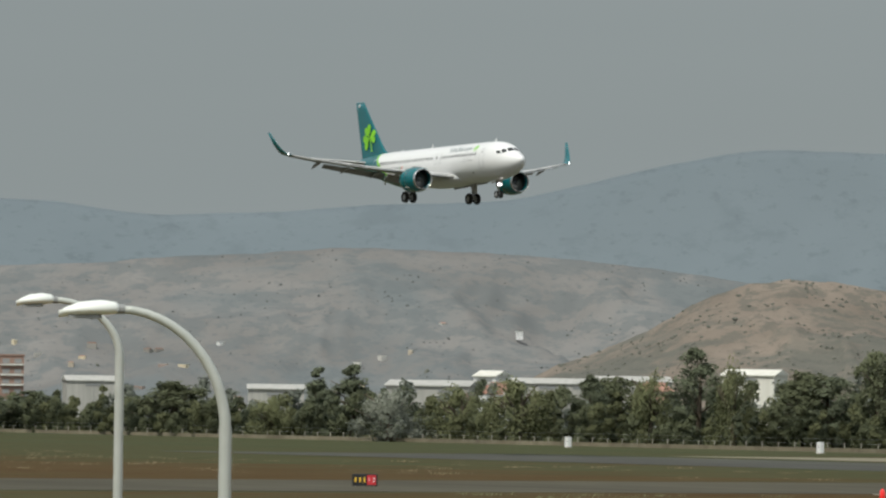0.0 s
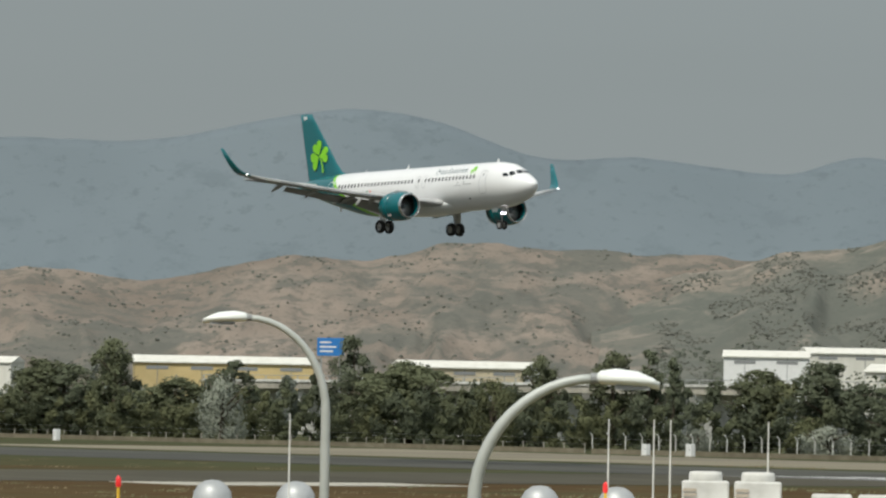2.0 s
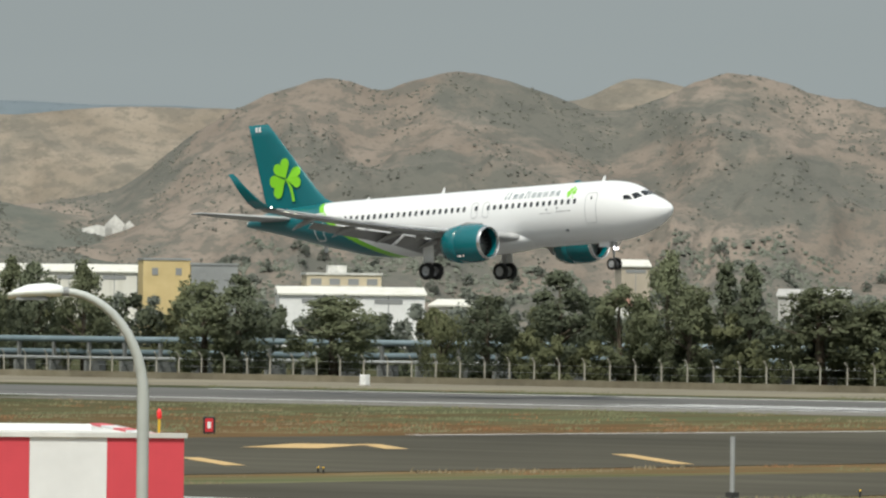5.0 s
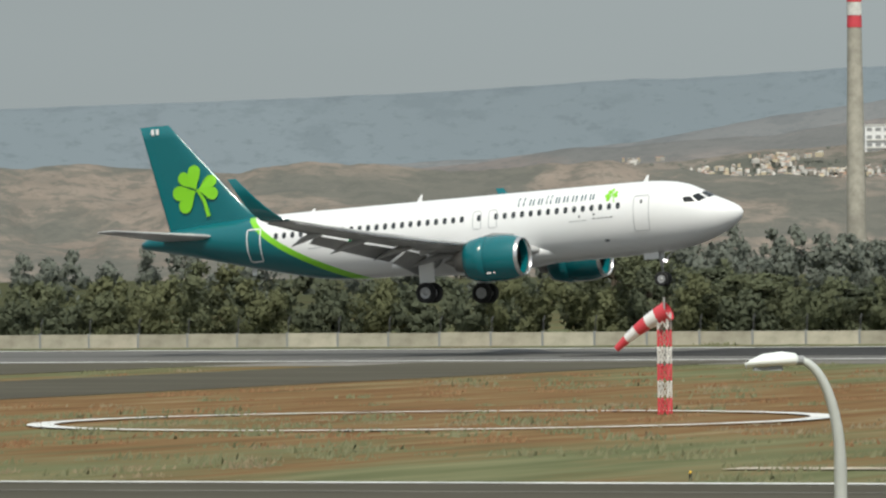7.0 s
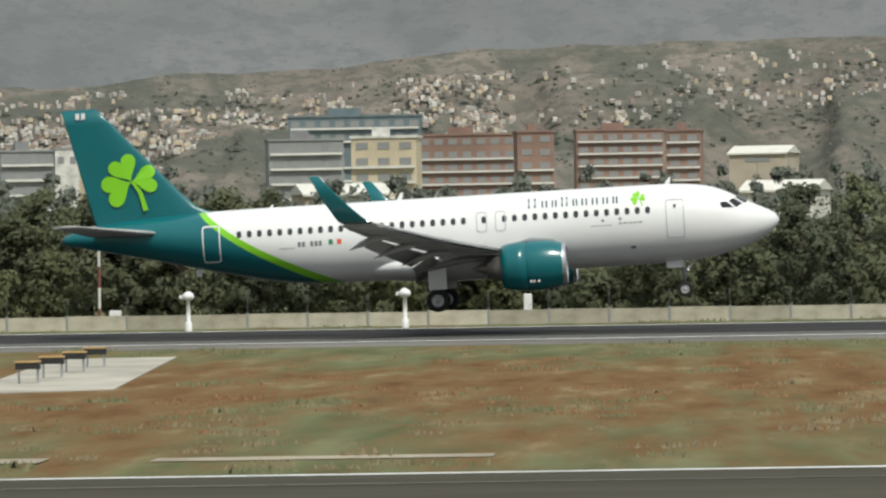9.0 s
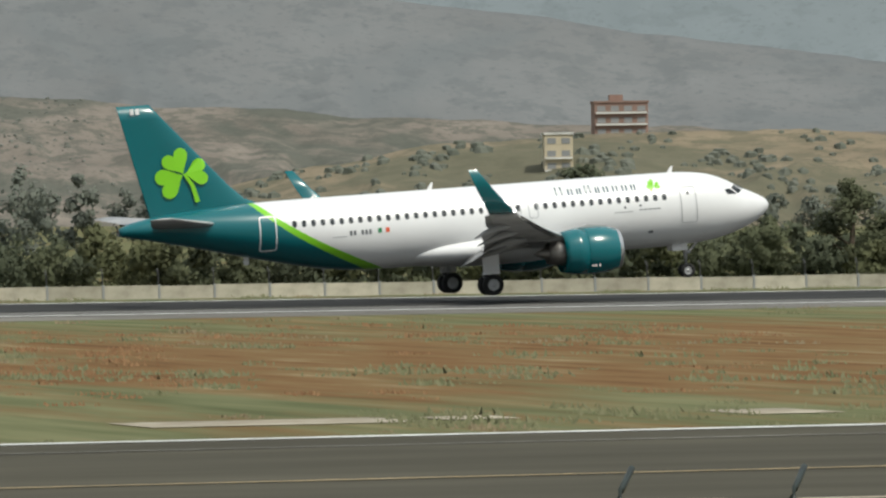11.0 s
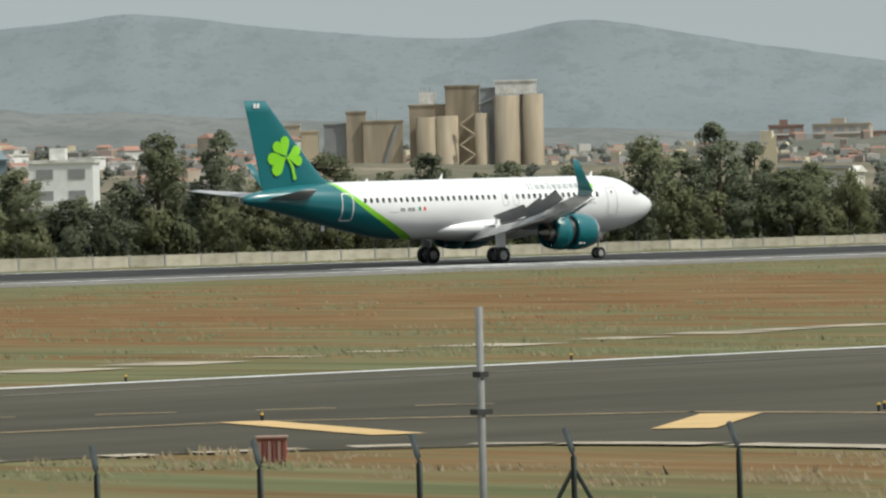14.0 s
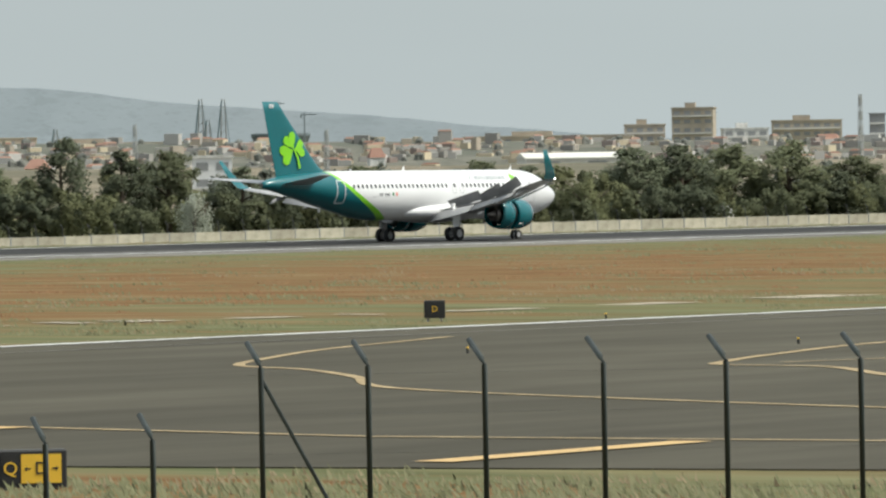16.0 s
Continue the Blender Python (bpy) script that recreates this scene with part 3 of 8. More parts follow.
# scrub and scrub_slopes are paled: the haze over these bushes is in the leaf colour
M["scrub"] = leaf_material("scrub_leaves", (0.128, 0.130, 0.112), (0.160, 0.160, 0.138), 0.0)
M["scrub_low"] = leaf_material("scrub_low_leaves", (0.118, 0.128, 0.104), (0.15, 0.158, 0.130), 0.0)
M["scrub_slopes"] = leaf_material("scrub_haze_tinted_leaves", (0.160, 0.170, 0.170), (0.182, 0.190, 0.188), 0.0)
M["scrub_town"] = leaf_material("scrub_town_leaves", (0.085, 0.092, 0.078), (0.118, 0.125, 0.105), 0.0)
M["scrub_far"] = leaf_material("scrub_far_leaves", (0.11, 0.115, 0.10), (0.15, 0.152, 0.135), 0.0)
scrub("scrub_bushes", "hills_brown", -59.2, -49, 3000, 0.75, M["scrub"], "low dark bushes dotted over dry hills", 21)
scrub("scrub_bushes", "hills_brown", -42.5, -33, 9000, 0.62, M["scrub"], "low dark bushes dotted over dry hills", 22, -0.05)
scrub("scrub_bushes", "hills_peak", -52, -41, 20000, 0.66, M["scrub"], "dense scrub on the steep hill", 23, -0.02)
scrub("scrub_bushes", "hills_brown", -45, -30, 9000, 1.15, M["scrub_low"], "dense grey-green trees on the lower slopes", 29, -0.12, 0.42)
scrub("scrub_bushes", "hills_peak", -52, -40, 7000, 1.05, M["scrub_low"], "dense grey-green trees on the lower slopes", 30, -0.05, 0.5)
scrub("town_trees", "hills_town", -23, 4, 9000, 1.15, M["scrub_town"], "dark trees between the houses of the town", 34, 0.02, 0.9)
scrub("scrub_bushes", "hills_town", -24, 16, 7000, 0.9, M["scrub_far"], "scrub and small trees above the town", 24, -0.15)
scrub("scrub_bushes", "hills_tan", 17, 33, 2200, 1.7, M["scrub_low"], "bushes and small trees on the bare earth slopes", 25, 0.0)
scrub("scrub_bushes", "backdrop_slopes", -66, -57, 900, 0.7, M["scrub_slopes"], "haze-paled bushes on the hillsides", 26, -0.1)


# ---- the airliner: x forward from the main wheels, y to its left, z up from the ground ----
NOSE_X = 17.75
TEAL, GREEN = (0.0, 0.125, 0.145), (0.22, 0.60, 0.02)


def livery_material():
    m = paint("airliner_paint", (0.80, 0.80, 0.80), 0.28, spread=0.025, scale=0.6, coat=0.4)
    n, l = m.node_tree.nodes, m.node_tree.links
    b = n["Principled BSDF"]
    old = b.inputs["Base Color"].links[0].from_socket
    tc, sep = n.new("ShaderNodeTexCoord"), n.new("ShaderNodeSeparateXYZ")
    l.new(tc.outputs["Object"], sep.inputs[0])

    def calc(op, a, bb, c=None):
        k = n.new("ShaderNodeMath")
        k.operation = op
        for i, v in enumerate((a, bb, c)):
            if v is None:
                continue
            if isinstance(v, (int, float)):
                k.inputs[i].default_value = v
            else:
                l.new(v, k.inputs[i])
        return k.outputs[0]

    u = calc("SUBTRACT", 5.95, sep.outputs["Z"])
    aft = calc("SUBTRACT", NOSE_X, sep.outputs["X"])
    edge = calc("SUBTRACT", calc("SUBTRACT", 30.3, calc("MULTIPLY", u, 0.75)), calc("MULTIPLY", calc("MULTIPLY", u, u), 0.2))
    d = calc("SUBTRACT", aft, edge)
    teal = calc("GREATER_THAN", d, 0.0)
    green = calc("GREATER_THAN", d, calc("MULTIPLY_ADD", u, -0.16, -0.35))
    m1, m2 = n.new("ShaderNodeMix"), n.new("ShaderNodeMix")
    for k in (m1, m2):
        k.data_type = "RGBA"
    l.new(green, m1.inputs["Factor"])
    l.new(old, m1.inputs["A"])
    m1.inputs["B"].default_value = (*GREEN, 1)
    l.new(teal, m2.inputs["Factor"])
    l.new(m1.outputs["Result"], m2.inputs["A"])
    m2.inputs["B"].default_value = (*TEAL, 1)
    l.new(m2.outputs["Result"], b.inputs["Base Color"])
    return m


P = dict(
    body=livery_material(),
    teal=paint("teal_paint", TEAL, 0.25, spread=0.05, scale=0.5, coat=0.4),
    green=paint("bright_green_paint", GREEN, 0.35, spread=0.03),
    white=paint("airliner_white", (0.80, 0.80, 0.80), 0.3, spread=0.02, coat=0.3),
    wing=surface("wing_grey", [(0.36, 0.36, 0.36), (0.42, 0.42, 0.42), (0.46, 0.46, 0.45)], 0.6, 0.4, second=0.8),
    flap=surface("flap_grey", [(0.27, 0.27, 0.27), (0.34, 0.34, 0.34)], 0.8, 0.5),
    silver=paint("bare_metal", (0.62, 0.62, 0.62), 0.25, 0.9),
    hot=surface("hot_metal", [(0.20, 0.19, 0.18), (0.30, 0.285, 0.27)], 2.0, 0.4, 0.8),
    dark=paint("engine_dark", (0.012, 0.012, 0.013), 0.5),
    pane=paint("cockpit_pane", (0.012, 0.014, 0.016), 0.08),
    cabin=paint("cabin_pane", (0.045, 0.05, 0.055), 0.2),
    tyre=surface("tyre_rubber", [(0.012, 0.012, 0.012), (0.022, 0.022, 0.022)], 6.0, 0.85),
    rim=paint("wheel_rim", (0.42, 0.42, 0.42), 0.4, 0.5),
    strut=paint("gear_strut", (0.50, 0.50, 0.50), 0.45, 0.2),
    title=paint("title_teal", (0.015, 0.075, 0.10), 0.4),
    mark=paint("mark_grey", (0.16, 0.17, 0.18), 0.5),
    seam=paint("seam_grey", (0.42, 0.43, 0.44), 0.5),
    orange=paint("flag_orange", (0.75, 0.12, 0.05), 0.5),
    flaggreen=paint("flag_green", (0.02, 0.22, 0.08), 0.5),
    lamp=paint("landing_light", (1.0, 0.95, 0.98), 0.3, spread=0.0, glow=6.0),
    tip=paint("navigation_light", (1.0, 1.0, 1.0), 0.3, spread=0.0, glow=5.0),
)

HULL = [  # metres behind the nose: top, bottom, half width
    (0.0, 3.78, 3.70, 0.03), (0.12, 4.0, 3.45, 0.27), (0.4, 4.22, 3.18, 0.52), (0.9, 4.48, 2.86, 0.86), (1.6, 4.80, 2.54, 1.2), (2.3, 5.18, 2.30, 1.46), (3.0, 5.52, 2.12, 1.66),
    (3.8, 5.75, 1.98, 1.82), (5.0, 5.90, 1.87, 1.94), (6.5, 5.94, 1.82, 1.975), (10.0, 5.95, 1.81, 1.975), (23.5, 5.95, 1.81, 1.975), (26.0, 5.95, 2.02, 1.95), (28.5, 5.94, 2.52, 1.83), (31.0, 5.88, 3.10, 1.56),
    (33.5, 5.74, 3.72, 1.15), (35.5, 5.52, 4.18, 0.78), (36.8, 5.28, 4.46, 0.48), (37.5, 5.02, 4.62, 0.22)]


def hull(s, w, out=0.0):
    """A point of the hull s metres behind the nose; w is 0 at the top and runs to its left side."""
    top, bottom, half = curve_at(HULL, s)
    c = (top + bottom) / 2
    r = (top - bottom) / 2
    return Vector((NOSE_X - s, (half + out) * math.sin(w), c + (r + out) * math.cos(w)))


def side_angle(s, z):
    top, bottom, half = curve_at(HULL, s)
    return math.acos(max(-1, min(1, (z - (top + bottom) / 2) / ((top - bottom) / 2))))


def patch(bm, outline, side, out=0.012, mi=0):
    """A thin panel that lies on the hull; its outline is given in metres behind the nose and height."""
    fan = []
    for s, z in outline:
        fan.append(bm.verts.new(hull(s, side * side_angle(s, z), out)))
    f = bm.faces.new(fan)
    f.material_index = mi
    return f


def round_rect(s, z, ws, wz, r, k=4):
    pts = []
    for cx, cz, a0 in ((s + ws / 2 - r, z + wz / 2 - r, 0), (s - ws / 2 + r, z + wz / 2 - r, 90), (s - ws / 2 + r, z - wz / 2 + r, 180), (s + ws / 2 - r, z - wz / 2 + r, 270)):
        for i in range(k):
            w = radians(a0 + 90 * i / (k - 1))
            pts.append((cx + r * math.cos(w), cz + r * math.sin(w)))
    return pts


def finer(pts, k=6):
    """More points along an outline, so that it follows the curve of the hull."""
    return [(p[0] + (q[0] - p[0]) * i / k, p[1] + (q[1] - p[1]) * i / k) for p, q in zip(pts, pts[1:] + pts[:1]) for i in range(k)]


def frame_patch(bm, s, z, ws, wz, r, t, side, out=0.022):
    """A thin outline on the hull, as round a door."""
    a, b = finer(round_rect(s, z, ws, wz, r)), finer(round_rect(s, z, ws - 2 * t, wz - 2 * t, max(0.02, r - t)))
    va = [bm.verts.new(hull(p, side * side_angle(p, q), out)) for p, q in a]
    vb = [bm.verts.new(hull(p, side * side_angle(p, q), out)) for p, q in b]
    for i in range(len(a)):
        j = (i + 1) % len(a)
        bm.faces.new((va[i], va[j], vb[j], vb[i]))


def foil(chord, thick, n=12):
    """An aerofoil's outline: aft distance and height."""
    xs = [0.5 * (1 - math.cos(math.pi * i / n)) for i in range(n + 1)]
    t = [5 * thick * (0.2969 * math.sqrt(x) - 0.126 * x - 0.3516 * x * x + 0.2843 * x**3 - 0.1036 * x**4) for x in xs]
    upper = [(x * chord, (v + 0.015 * math.sin(math.pi * x)) * chord) for x, v in zip(xs, t)]
    lower = [(x * chord, (-v + 0.015 * math.sin(math.pi * x)) * chord) for x, v in zip(xs, t)]
    return upper + lower[-2:0:-1]


def loft(bm, sections):
    """Skins sections of (place of the leading edge, chord, thickness, cant in degrees, twist); the chord runs aft."""
    rings = []
    for (x, y, z), chord, thick, cant, side in sections:
        c, s = math.cos(radians(cant)), math.sin(radians(cant))
        rings.append([bm.verts.new((x - u, y - side * v * s, z + v * c)) for u, v in foil(chord, thick)])
    for a, b in zip(rings, rings[1:]):
        for k in range(len(a)):
            j = (k + 1) % len(a)
            bm.faces.new((a[k], a[j], b[j], b[k]))
    bm.faces.new(rings[0])
    bm.faces.new(rings[-1])
    return finish(bm)


def wing_line(y):
    """Leading edge behind the nose, chord, height and thickness ratio at y metres from the middle."""
    return curve_at([(0, 10.9, 7.6, 2.45, 0.14), (1.9, 11.9, 6.5, 2.55, 0.135), (6.4, 14.35, 4.15, 3.10, 0.12), (11.5, 17.25, 2.95, 3.85, 0.11), (16.4, 20.0, 1.75, 4.75, 0.10)], y)


def wing(plane, side):
    name = "left" if side > 0 else "right"
    bm = bmesh.new()
    secs = []
    for y in (0.0, 1.9, 3.4, 5.0, 6.4, 8.5, 10.5, 12.5, 14.5, 16.4):
        le, chord, z, th = wing_line(y)
        if y > 0.5:
            chord *= 0.86
        secs.append(((NOSE_X - le, side * y, z), chord, th, 5 if y < 16 else 12, side))
    w = part("wing", loft(bm, secs), P["wing"], plane, "grey swept wing", True)
    bm = bmesh.new()
    secs = []
    for dy, dz, aft, chord, cant in ((0.0, 0.0, 0.0, 1.5, 12), (0.35, 0.12, 0.25, 1.42, 30), (0.65, 0.38, 0.55, 1.3, 50), (0.88, 0.8, 0.98, 1.12, 66), (1.1, 1.4, 1.55, 0.9, 74), (1.4, 2.45, 2.45, 0.5, 76)):
        secs.append(((NOSE_X - 20.0 - aft, side * (16.4 + dy), 4.75 + dz), chord, 0.09, cant, side))
    part("winglet", loft(bm, secs), P["teal"], w, "teal upswept winglet", True)
    bm = bmesh.new()
    bmesh.ops.create_icosphere(bm, subdivisions=1, radius=0.07, matrix=Matrix.Translation((NOSE_X - 20.2, side * 16.75, 4.86)))
    part("tip_light", bm, P["tip"], w)
    # flaps lowered for landing
    for y0, y1, drop in ((2.1, 6.2, 32), (6.5, 12.6, 32), (12.8, 16.1, 8)):
        bm = bmesh.new()
        secs = []
        for y in (y0, (y0 + y1) / 2, y1):
            le, chord, z, th = wing_line(y)
            fc = chord * (0.27 if drop > 20 else 0.2)
            back = chord * (0.86 if drop > 20 else 0.8)
            secs.append((NOSE_X - le - back, side * y, z + (-0.12 if drop > 20 else 0.03), fc))
        rings = []
        for x, y, z, fc in secs:
            c, s = math.cos(radians(drop)), math.sin(radians(drop))
            rings.append([bm.verts.new((x - (u * c + v * s), y, z - u * s + v * c)) for u, v in foil(fc, 0.13, 8)])
        for a, b in zip(rings, rings[1:]):
            for k in range(len(a)):
                j = (k + 1) % len(a)
                bm.faces.new((a[k], a[j], b[j], b[k]))
        bm.faces.new(rings[0])
        bm.faces.new(rings[-1])
        part("flap" if drop > 20 else "aileron", finish(bm), P["flap"], w, "", True)
    # leading-edge slats
    bm = bmesh.new()
    secs = []
    for y in (6.9, 9.0, 11.5, 14.0, 16.2):
        le, chord, z, th = wing_line(y)
        secs.append(((NOSE_X - le + 0.28, side * y, z - 0.16), chord * 0.17, 0.16, 5, side))
    part("slat", loft(bm, secs), P["silver"], w, "", True)
    # flap track fairings
    for y in (4.3, 7.6, 10.6, 13.4):
        le, chord, z, th = wing_line(y)
        bm = bmesh.new()
        x = NOSE_X - le - chord * 0.45
        ln = chord * 0.42 + 1.0
        prof = [(0, 0.02), (0.15, 0.12), (0.4, 0.19), (0.7, 0.15), (1.0, 0.02)]
        pts = [(x - u * ln, side * y, z - 0.22 - 0.75 * max(0, u - 0.35) ** 1.3 - 0.1 * u) for u, r in prof]
        part("track_fairing", finish(tube(bm, pts, [r for u, r in prof], 10)), P["flap"], w, "", True)
    return w


def spoiler(plane, side, y0, y1):
    """A panel hinged on the wing's upper skin; it lies flat until the landing."""
    def hinge(y):
        le, chord, z, th = wing_line(y)
        return Vector((NOSE_X - le - chord * 0.64, side * y, z + 0.035 * chord))
    a, b = hinge(y0), hinge(y1)
    bm = bmesh.new()
    o = (a + b) / 2
    n = 5
    for t in (0.0, 0.035):
        for i in range(n):
            p = a.lerp(b, i / (n - 1)) - o
            bm.verts.new(p + Vector((0, 0, t)))
            bm.verts.new(p + Vector((-0.98, 0, t * 0.3 - 0.035)))
    bm.verts.ensure_lookup_table()
    v = bm.verts
    for i in range(n - 1):
        q = 2 * i
        bm.faces.new((v[q], v[q + 1], v[q + 3], v[q + 2]))
        q += 2 * n
        bm.faces.new((v[q], v[q + 2], v[q + 3], v[q + 1]))
        bm.faces.new((v[2 * i], v[2 * i + 2], v[2 * i + 2 + 2 * n], v[2 * i + 2 * n]))
        bm.faces.new((v[2 * i + 1], v[2 * i + 1 + 2 * n], v[2 * i + 3 + 2 * n], v[2 * i + 3]))
    sp = part("spoiler", finish(bm), P["flap"], plane, "grey spoiler panel")
    return sp, o


def engine(plane, side):
    y, z, x0 = side * 5.75, 2.12, NOSE_X - 10.9
    e = None
    bm = lathe(bmesh.new(), [(-0.22, 1.10), (-0.7, 1.24), (-1.3, 1.29), (-2.0, 1.285), (-2.05, 1.27), (-2.05, 1.0), (-0.6, 0.95), (-0.22, 0.94)], (x0, y, z), seg=48)
    e = part("nacelle", finish(bm), P["teal"], plane, "teal engine nacelle", True)
    bm = lathe(bmesh.new(), [(-0.6, 0.95), (-0.22, 0.95), (-0.05, 0.98), (0.0, 1.02), (-0.04, 1.06), (-0.22, 1.105)], (x0, y, z), seg=48)
    part("intake_lip", finish(bm), P["silver"], e, "polished metal intake lip", True)
    bm = lathe(bmesh.new(), [(-0.62, 0.95), (-1.35, 0.97), (-1.36, 0.02)], (x0, y, z), seg=40)
    part("intake_duct", finish(bm), P["dark"], e, "", True)
    for i in range(20):
        bm = bmesh.new()
        w = 2 * math.pi * i / 20
        vs = []
        for r, tw in ((0.25, 0.25), (0.6, 0.5), (0.93, 0.8)):
            for d in (-0.11, 0.11):
                a = w + d * math.cos(tw) / max(r, 0.3) * 1.2
                vs.append(bm.verts.new((x0 - 1.05 + d * math.sin(tw) * 2, y + r * math.cos(a), z + r * math.sin(a))))
        bm.faces.new((vs[0], vs[1], vs[3], vs[2]))
        bm.faces.new((vs[2], vs[3], vs[5], vs[4]))
        part("fan_blade", bm, P["hot"], e)
    bm = lathe(bmesh.new(), [(-0.72, 0.01), (-0.82, 0.12), (-0.98, 0.23), (-1.15, 0.3)], (x0, y, z), seg=20)
    part("spinner", finish(bm), P["mark"], e, "", True)
    bm = lathe(bmesh.new(), [(-2.95, 0.78), (-3.5, 0.70), (-4.1, 0.58), (-4.12, 0.5), (-3.3, 0.5)], (x0, y, z), seg=36)
    part("core_nozzle", finish(bm), P["hot"], e, "bare metal core nozzle", True)
    bm = lathe(bmesh.new(), [(-3.6, 0.45), (-4.3, 0.3), (-4.9, 0.03)], (x0, y, z), seg=24)
    part("exhaust_plug", finish(bm), P["hot"], e, "", True)
    bm = lathe(bmesh.new(), [(-2.05, 1.0), (-3.0, 0.95), (-3.0, 0.6)], (x0, y, z), seg=36)
    part("bypass_duct", finish(bm), P["dark"], e, "", True)
    # sliding cowl of the thrust reverser: its own frame, as it moves
    bm = lathe(bmesh.new(), [(0.0, 1.28), (-0.5, 1.255), (-1.0, 1.17), (-1.3, 1.08), (-1.3, 1.05), (-0.5, 1.1), (0.0, 1.12)], (0, 0, 0), seg=48, closed=True)
    cowl = part("reverser_cowl", finish(bm), P["teal"], plane, "sliding teal rear cowl", True)
    le, chord, wz, th = wing_line(5.75)
    bm = bmesh.new()
    for dx, zt, zb, hw in ((-0.6, z + 1.3, z + 1.0, 0.05), (-1.8, z + 1.42, z + 0.9, 0.18), (-3.2, wz + 0.15, z + 0.6, 0.22), (-5.2, wz, z + 0.75, 0.16), (-6.4, wz - 0.1, wz - 0.45, 0.03)):
        for q in ((-hw, zb), (hw, zb), (hw, zt), (-hw, zt)):
            bm.verts.new((x0 + dx, y + q[0], q[1]))
    bm.verts.ensure_lookup_table()
    for i in range(4):
        for k in range(4):
            bm.faces.new((bm.verts[4 * i + k], bm.verts[4 * i + (k + 1) % 4], bm.verts[4 * i + 4 + (k + 1) % 4], bm.verts[4 * i + 4 + k]))
    part("pylon", finish(bm), P["wing"], e)
    # strake and access marks
    bm = bmesh.new()
    box(bm, x0 - 1.75, y - side * 0.86 - 0.015, z + 0.9, x0 - 0.95, y - side * 0.86 + 0.015, z + 1.2)
    part("strake", bm, P["teal"], e)
    for k, dx in enumerate((-1.45, -1.7, -1.85)):
        bm = bmesh.new()
        box(bm, x0 + dx - 0.05, y + side * 1.02 - 0.02, z - 0.86, x0 + dx + 0.05, y + side * 1.02 + 0.02, z - 0.76)
        part("placard", bm, P["white"], e)
    return cowl, (x0 - 2.05, y, z)


def wheel(bm_unused, parent, x, y, z, r, width, name="wheel"):
    bm = lathe(bmesh.new(), [(-width / 2 * 0.6, r * 0.55), (-width / 2, r * 0.72), (-width / 2 * 0.95, r * 0.9), (-width / 2 * 0.6, r), (width / 2 * 0.6, r), (width / 2 * 0.95, r * 0.9), (width / 2, r * 0.72), (width / 2 * 0.6, r * 0.55)], (x, y, z), "y", 28)
    t = part(name, finish(bm), P["tyre"], parent, "black rubber tyre", True)
    for sgn in (-1, 1):
        bm = lathe(bmesh.new(), [(sgn * width * 0.30, r * 0.56), (sgn * width * 0.36, r * 0.5), (sgn * width * 0.22, r * 0.42), (sgn * width * 0.25, r * 0.2), (sgn * width * 0.34, r * 0.18), (sgn * width * 0.34, 0.005)], (x, y, z), "y", 20)
        part("rim", finish(bm), P["rim"], t, "", True)


def main_gear(plane, side):
    y = side * 3.8
    g = part("main_strut", finish(tube(bmesh.new(), [(0, y, 0.55), (0, y, 1.5), (0.0, y, 1.55), (0.05, y - side * 0.1, 3.1)], [0.1, 0.1, 0.17, 0.19], 12)), P["strut"], plane, "grey main gear leg", True)
    part("axle", finish(tube(bmesh.new(), [(0, y - 0.5, 0.58), (0, y + 0.5, 0.58)], 0.09, 10)), P["strut"], g)
    part("brace", finish(tube(bmesh.new(), [(0, y, 1.7), (0.1, y - side * 1.5, 2.6)], 0.07, 8)), P["strut"], g)
    part("torque_link", finish(tube(bmesh.new(), [(-0.12, y, 0.75), (-0.45, y, 1.15), (-0.14, y, 1.6)], 0.04, 6)), P["strut"], g)
    bm = bmesh.new()
    box(bm, -0.45, y + side * 0.24 - 0.025, 1.15, 0.5, y + side * 0.24 + 0.025, 2.75, 0.02)
    part("gear_door", bm, P["white"], g, "white gear door")
    for dy in (-0.46, 0.46):
        wheel(None, plane, 0, y + dy, 0.58, 0.58, 0.43)


def nose_gear(plane):
    x = 12.66
    g = part("nose_strut", finish(tube(bmesh.new(), [(x, 0, 0.42), (x, 0, 1.1), (x, 0, 1.12), (x - 0.1, 0, 2.2)], [0.065, 0.065, 0.11, 0.12], 10)), P["strut"], plane, "nose gear leg", True)
    part("drag_brace", finish(tube(bmesh.new(), [(x - 0.05, 0, 1.2), (x + 0.9, 0, 2.1)], 0.05, 6)), P["strut"], g)
    part("axle", finish(tube(bmesh.new(), [(x, -0.3, 0.42), (x, 0.3, 0.42)], 0.06, 8)), P["strut"], g)
    for sgn in (-1, 1):
        bm = bmesh.new()
        box(bm, x - 0.9, sgn * 0.42 - 0.02, 1.55, x + 0.0, sgn * 0.42 + 0.02, 2.0, 0.015)
        part("nose_gear_door", bm, P["white"], g)
        wheel(None, plane, x, sgn * 0.25, 0.40, 0.40, 0.22)
        bm = lathe(bmesh.new(), [(0.0, 0.085), (0.06, 0.085), (0.08, 0.05), (0.085, 0.005)], (x + 0.14, sgn * 0.16, 1.42), "x", 14)
        part("lamp_housing", finish(lathe(bmesh.new(), [(-0.12, 0.02), (-0.10, 0.09), (0.07, 0.10)], (x + 0.14, sgn * 0.16, 1.42), "x", 14)), P["strut"], g)
        part("landing_light", finish(bm), P["lamp"], g, "lit landing light")


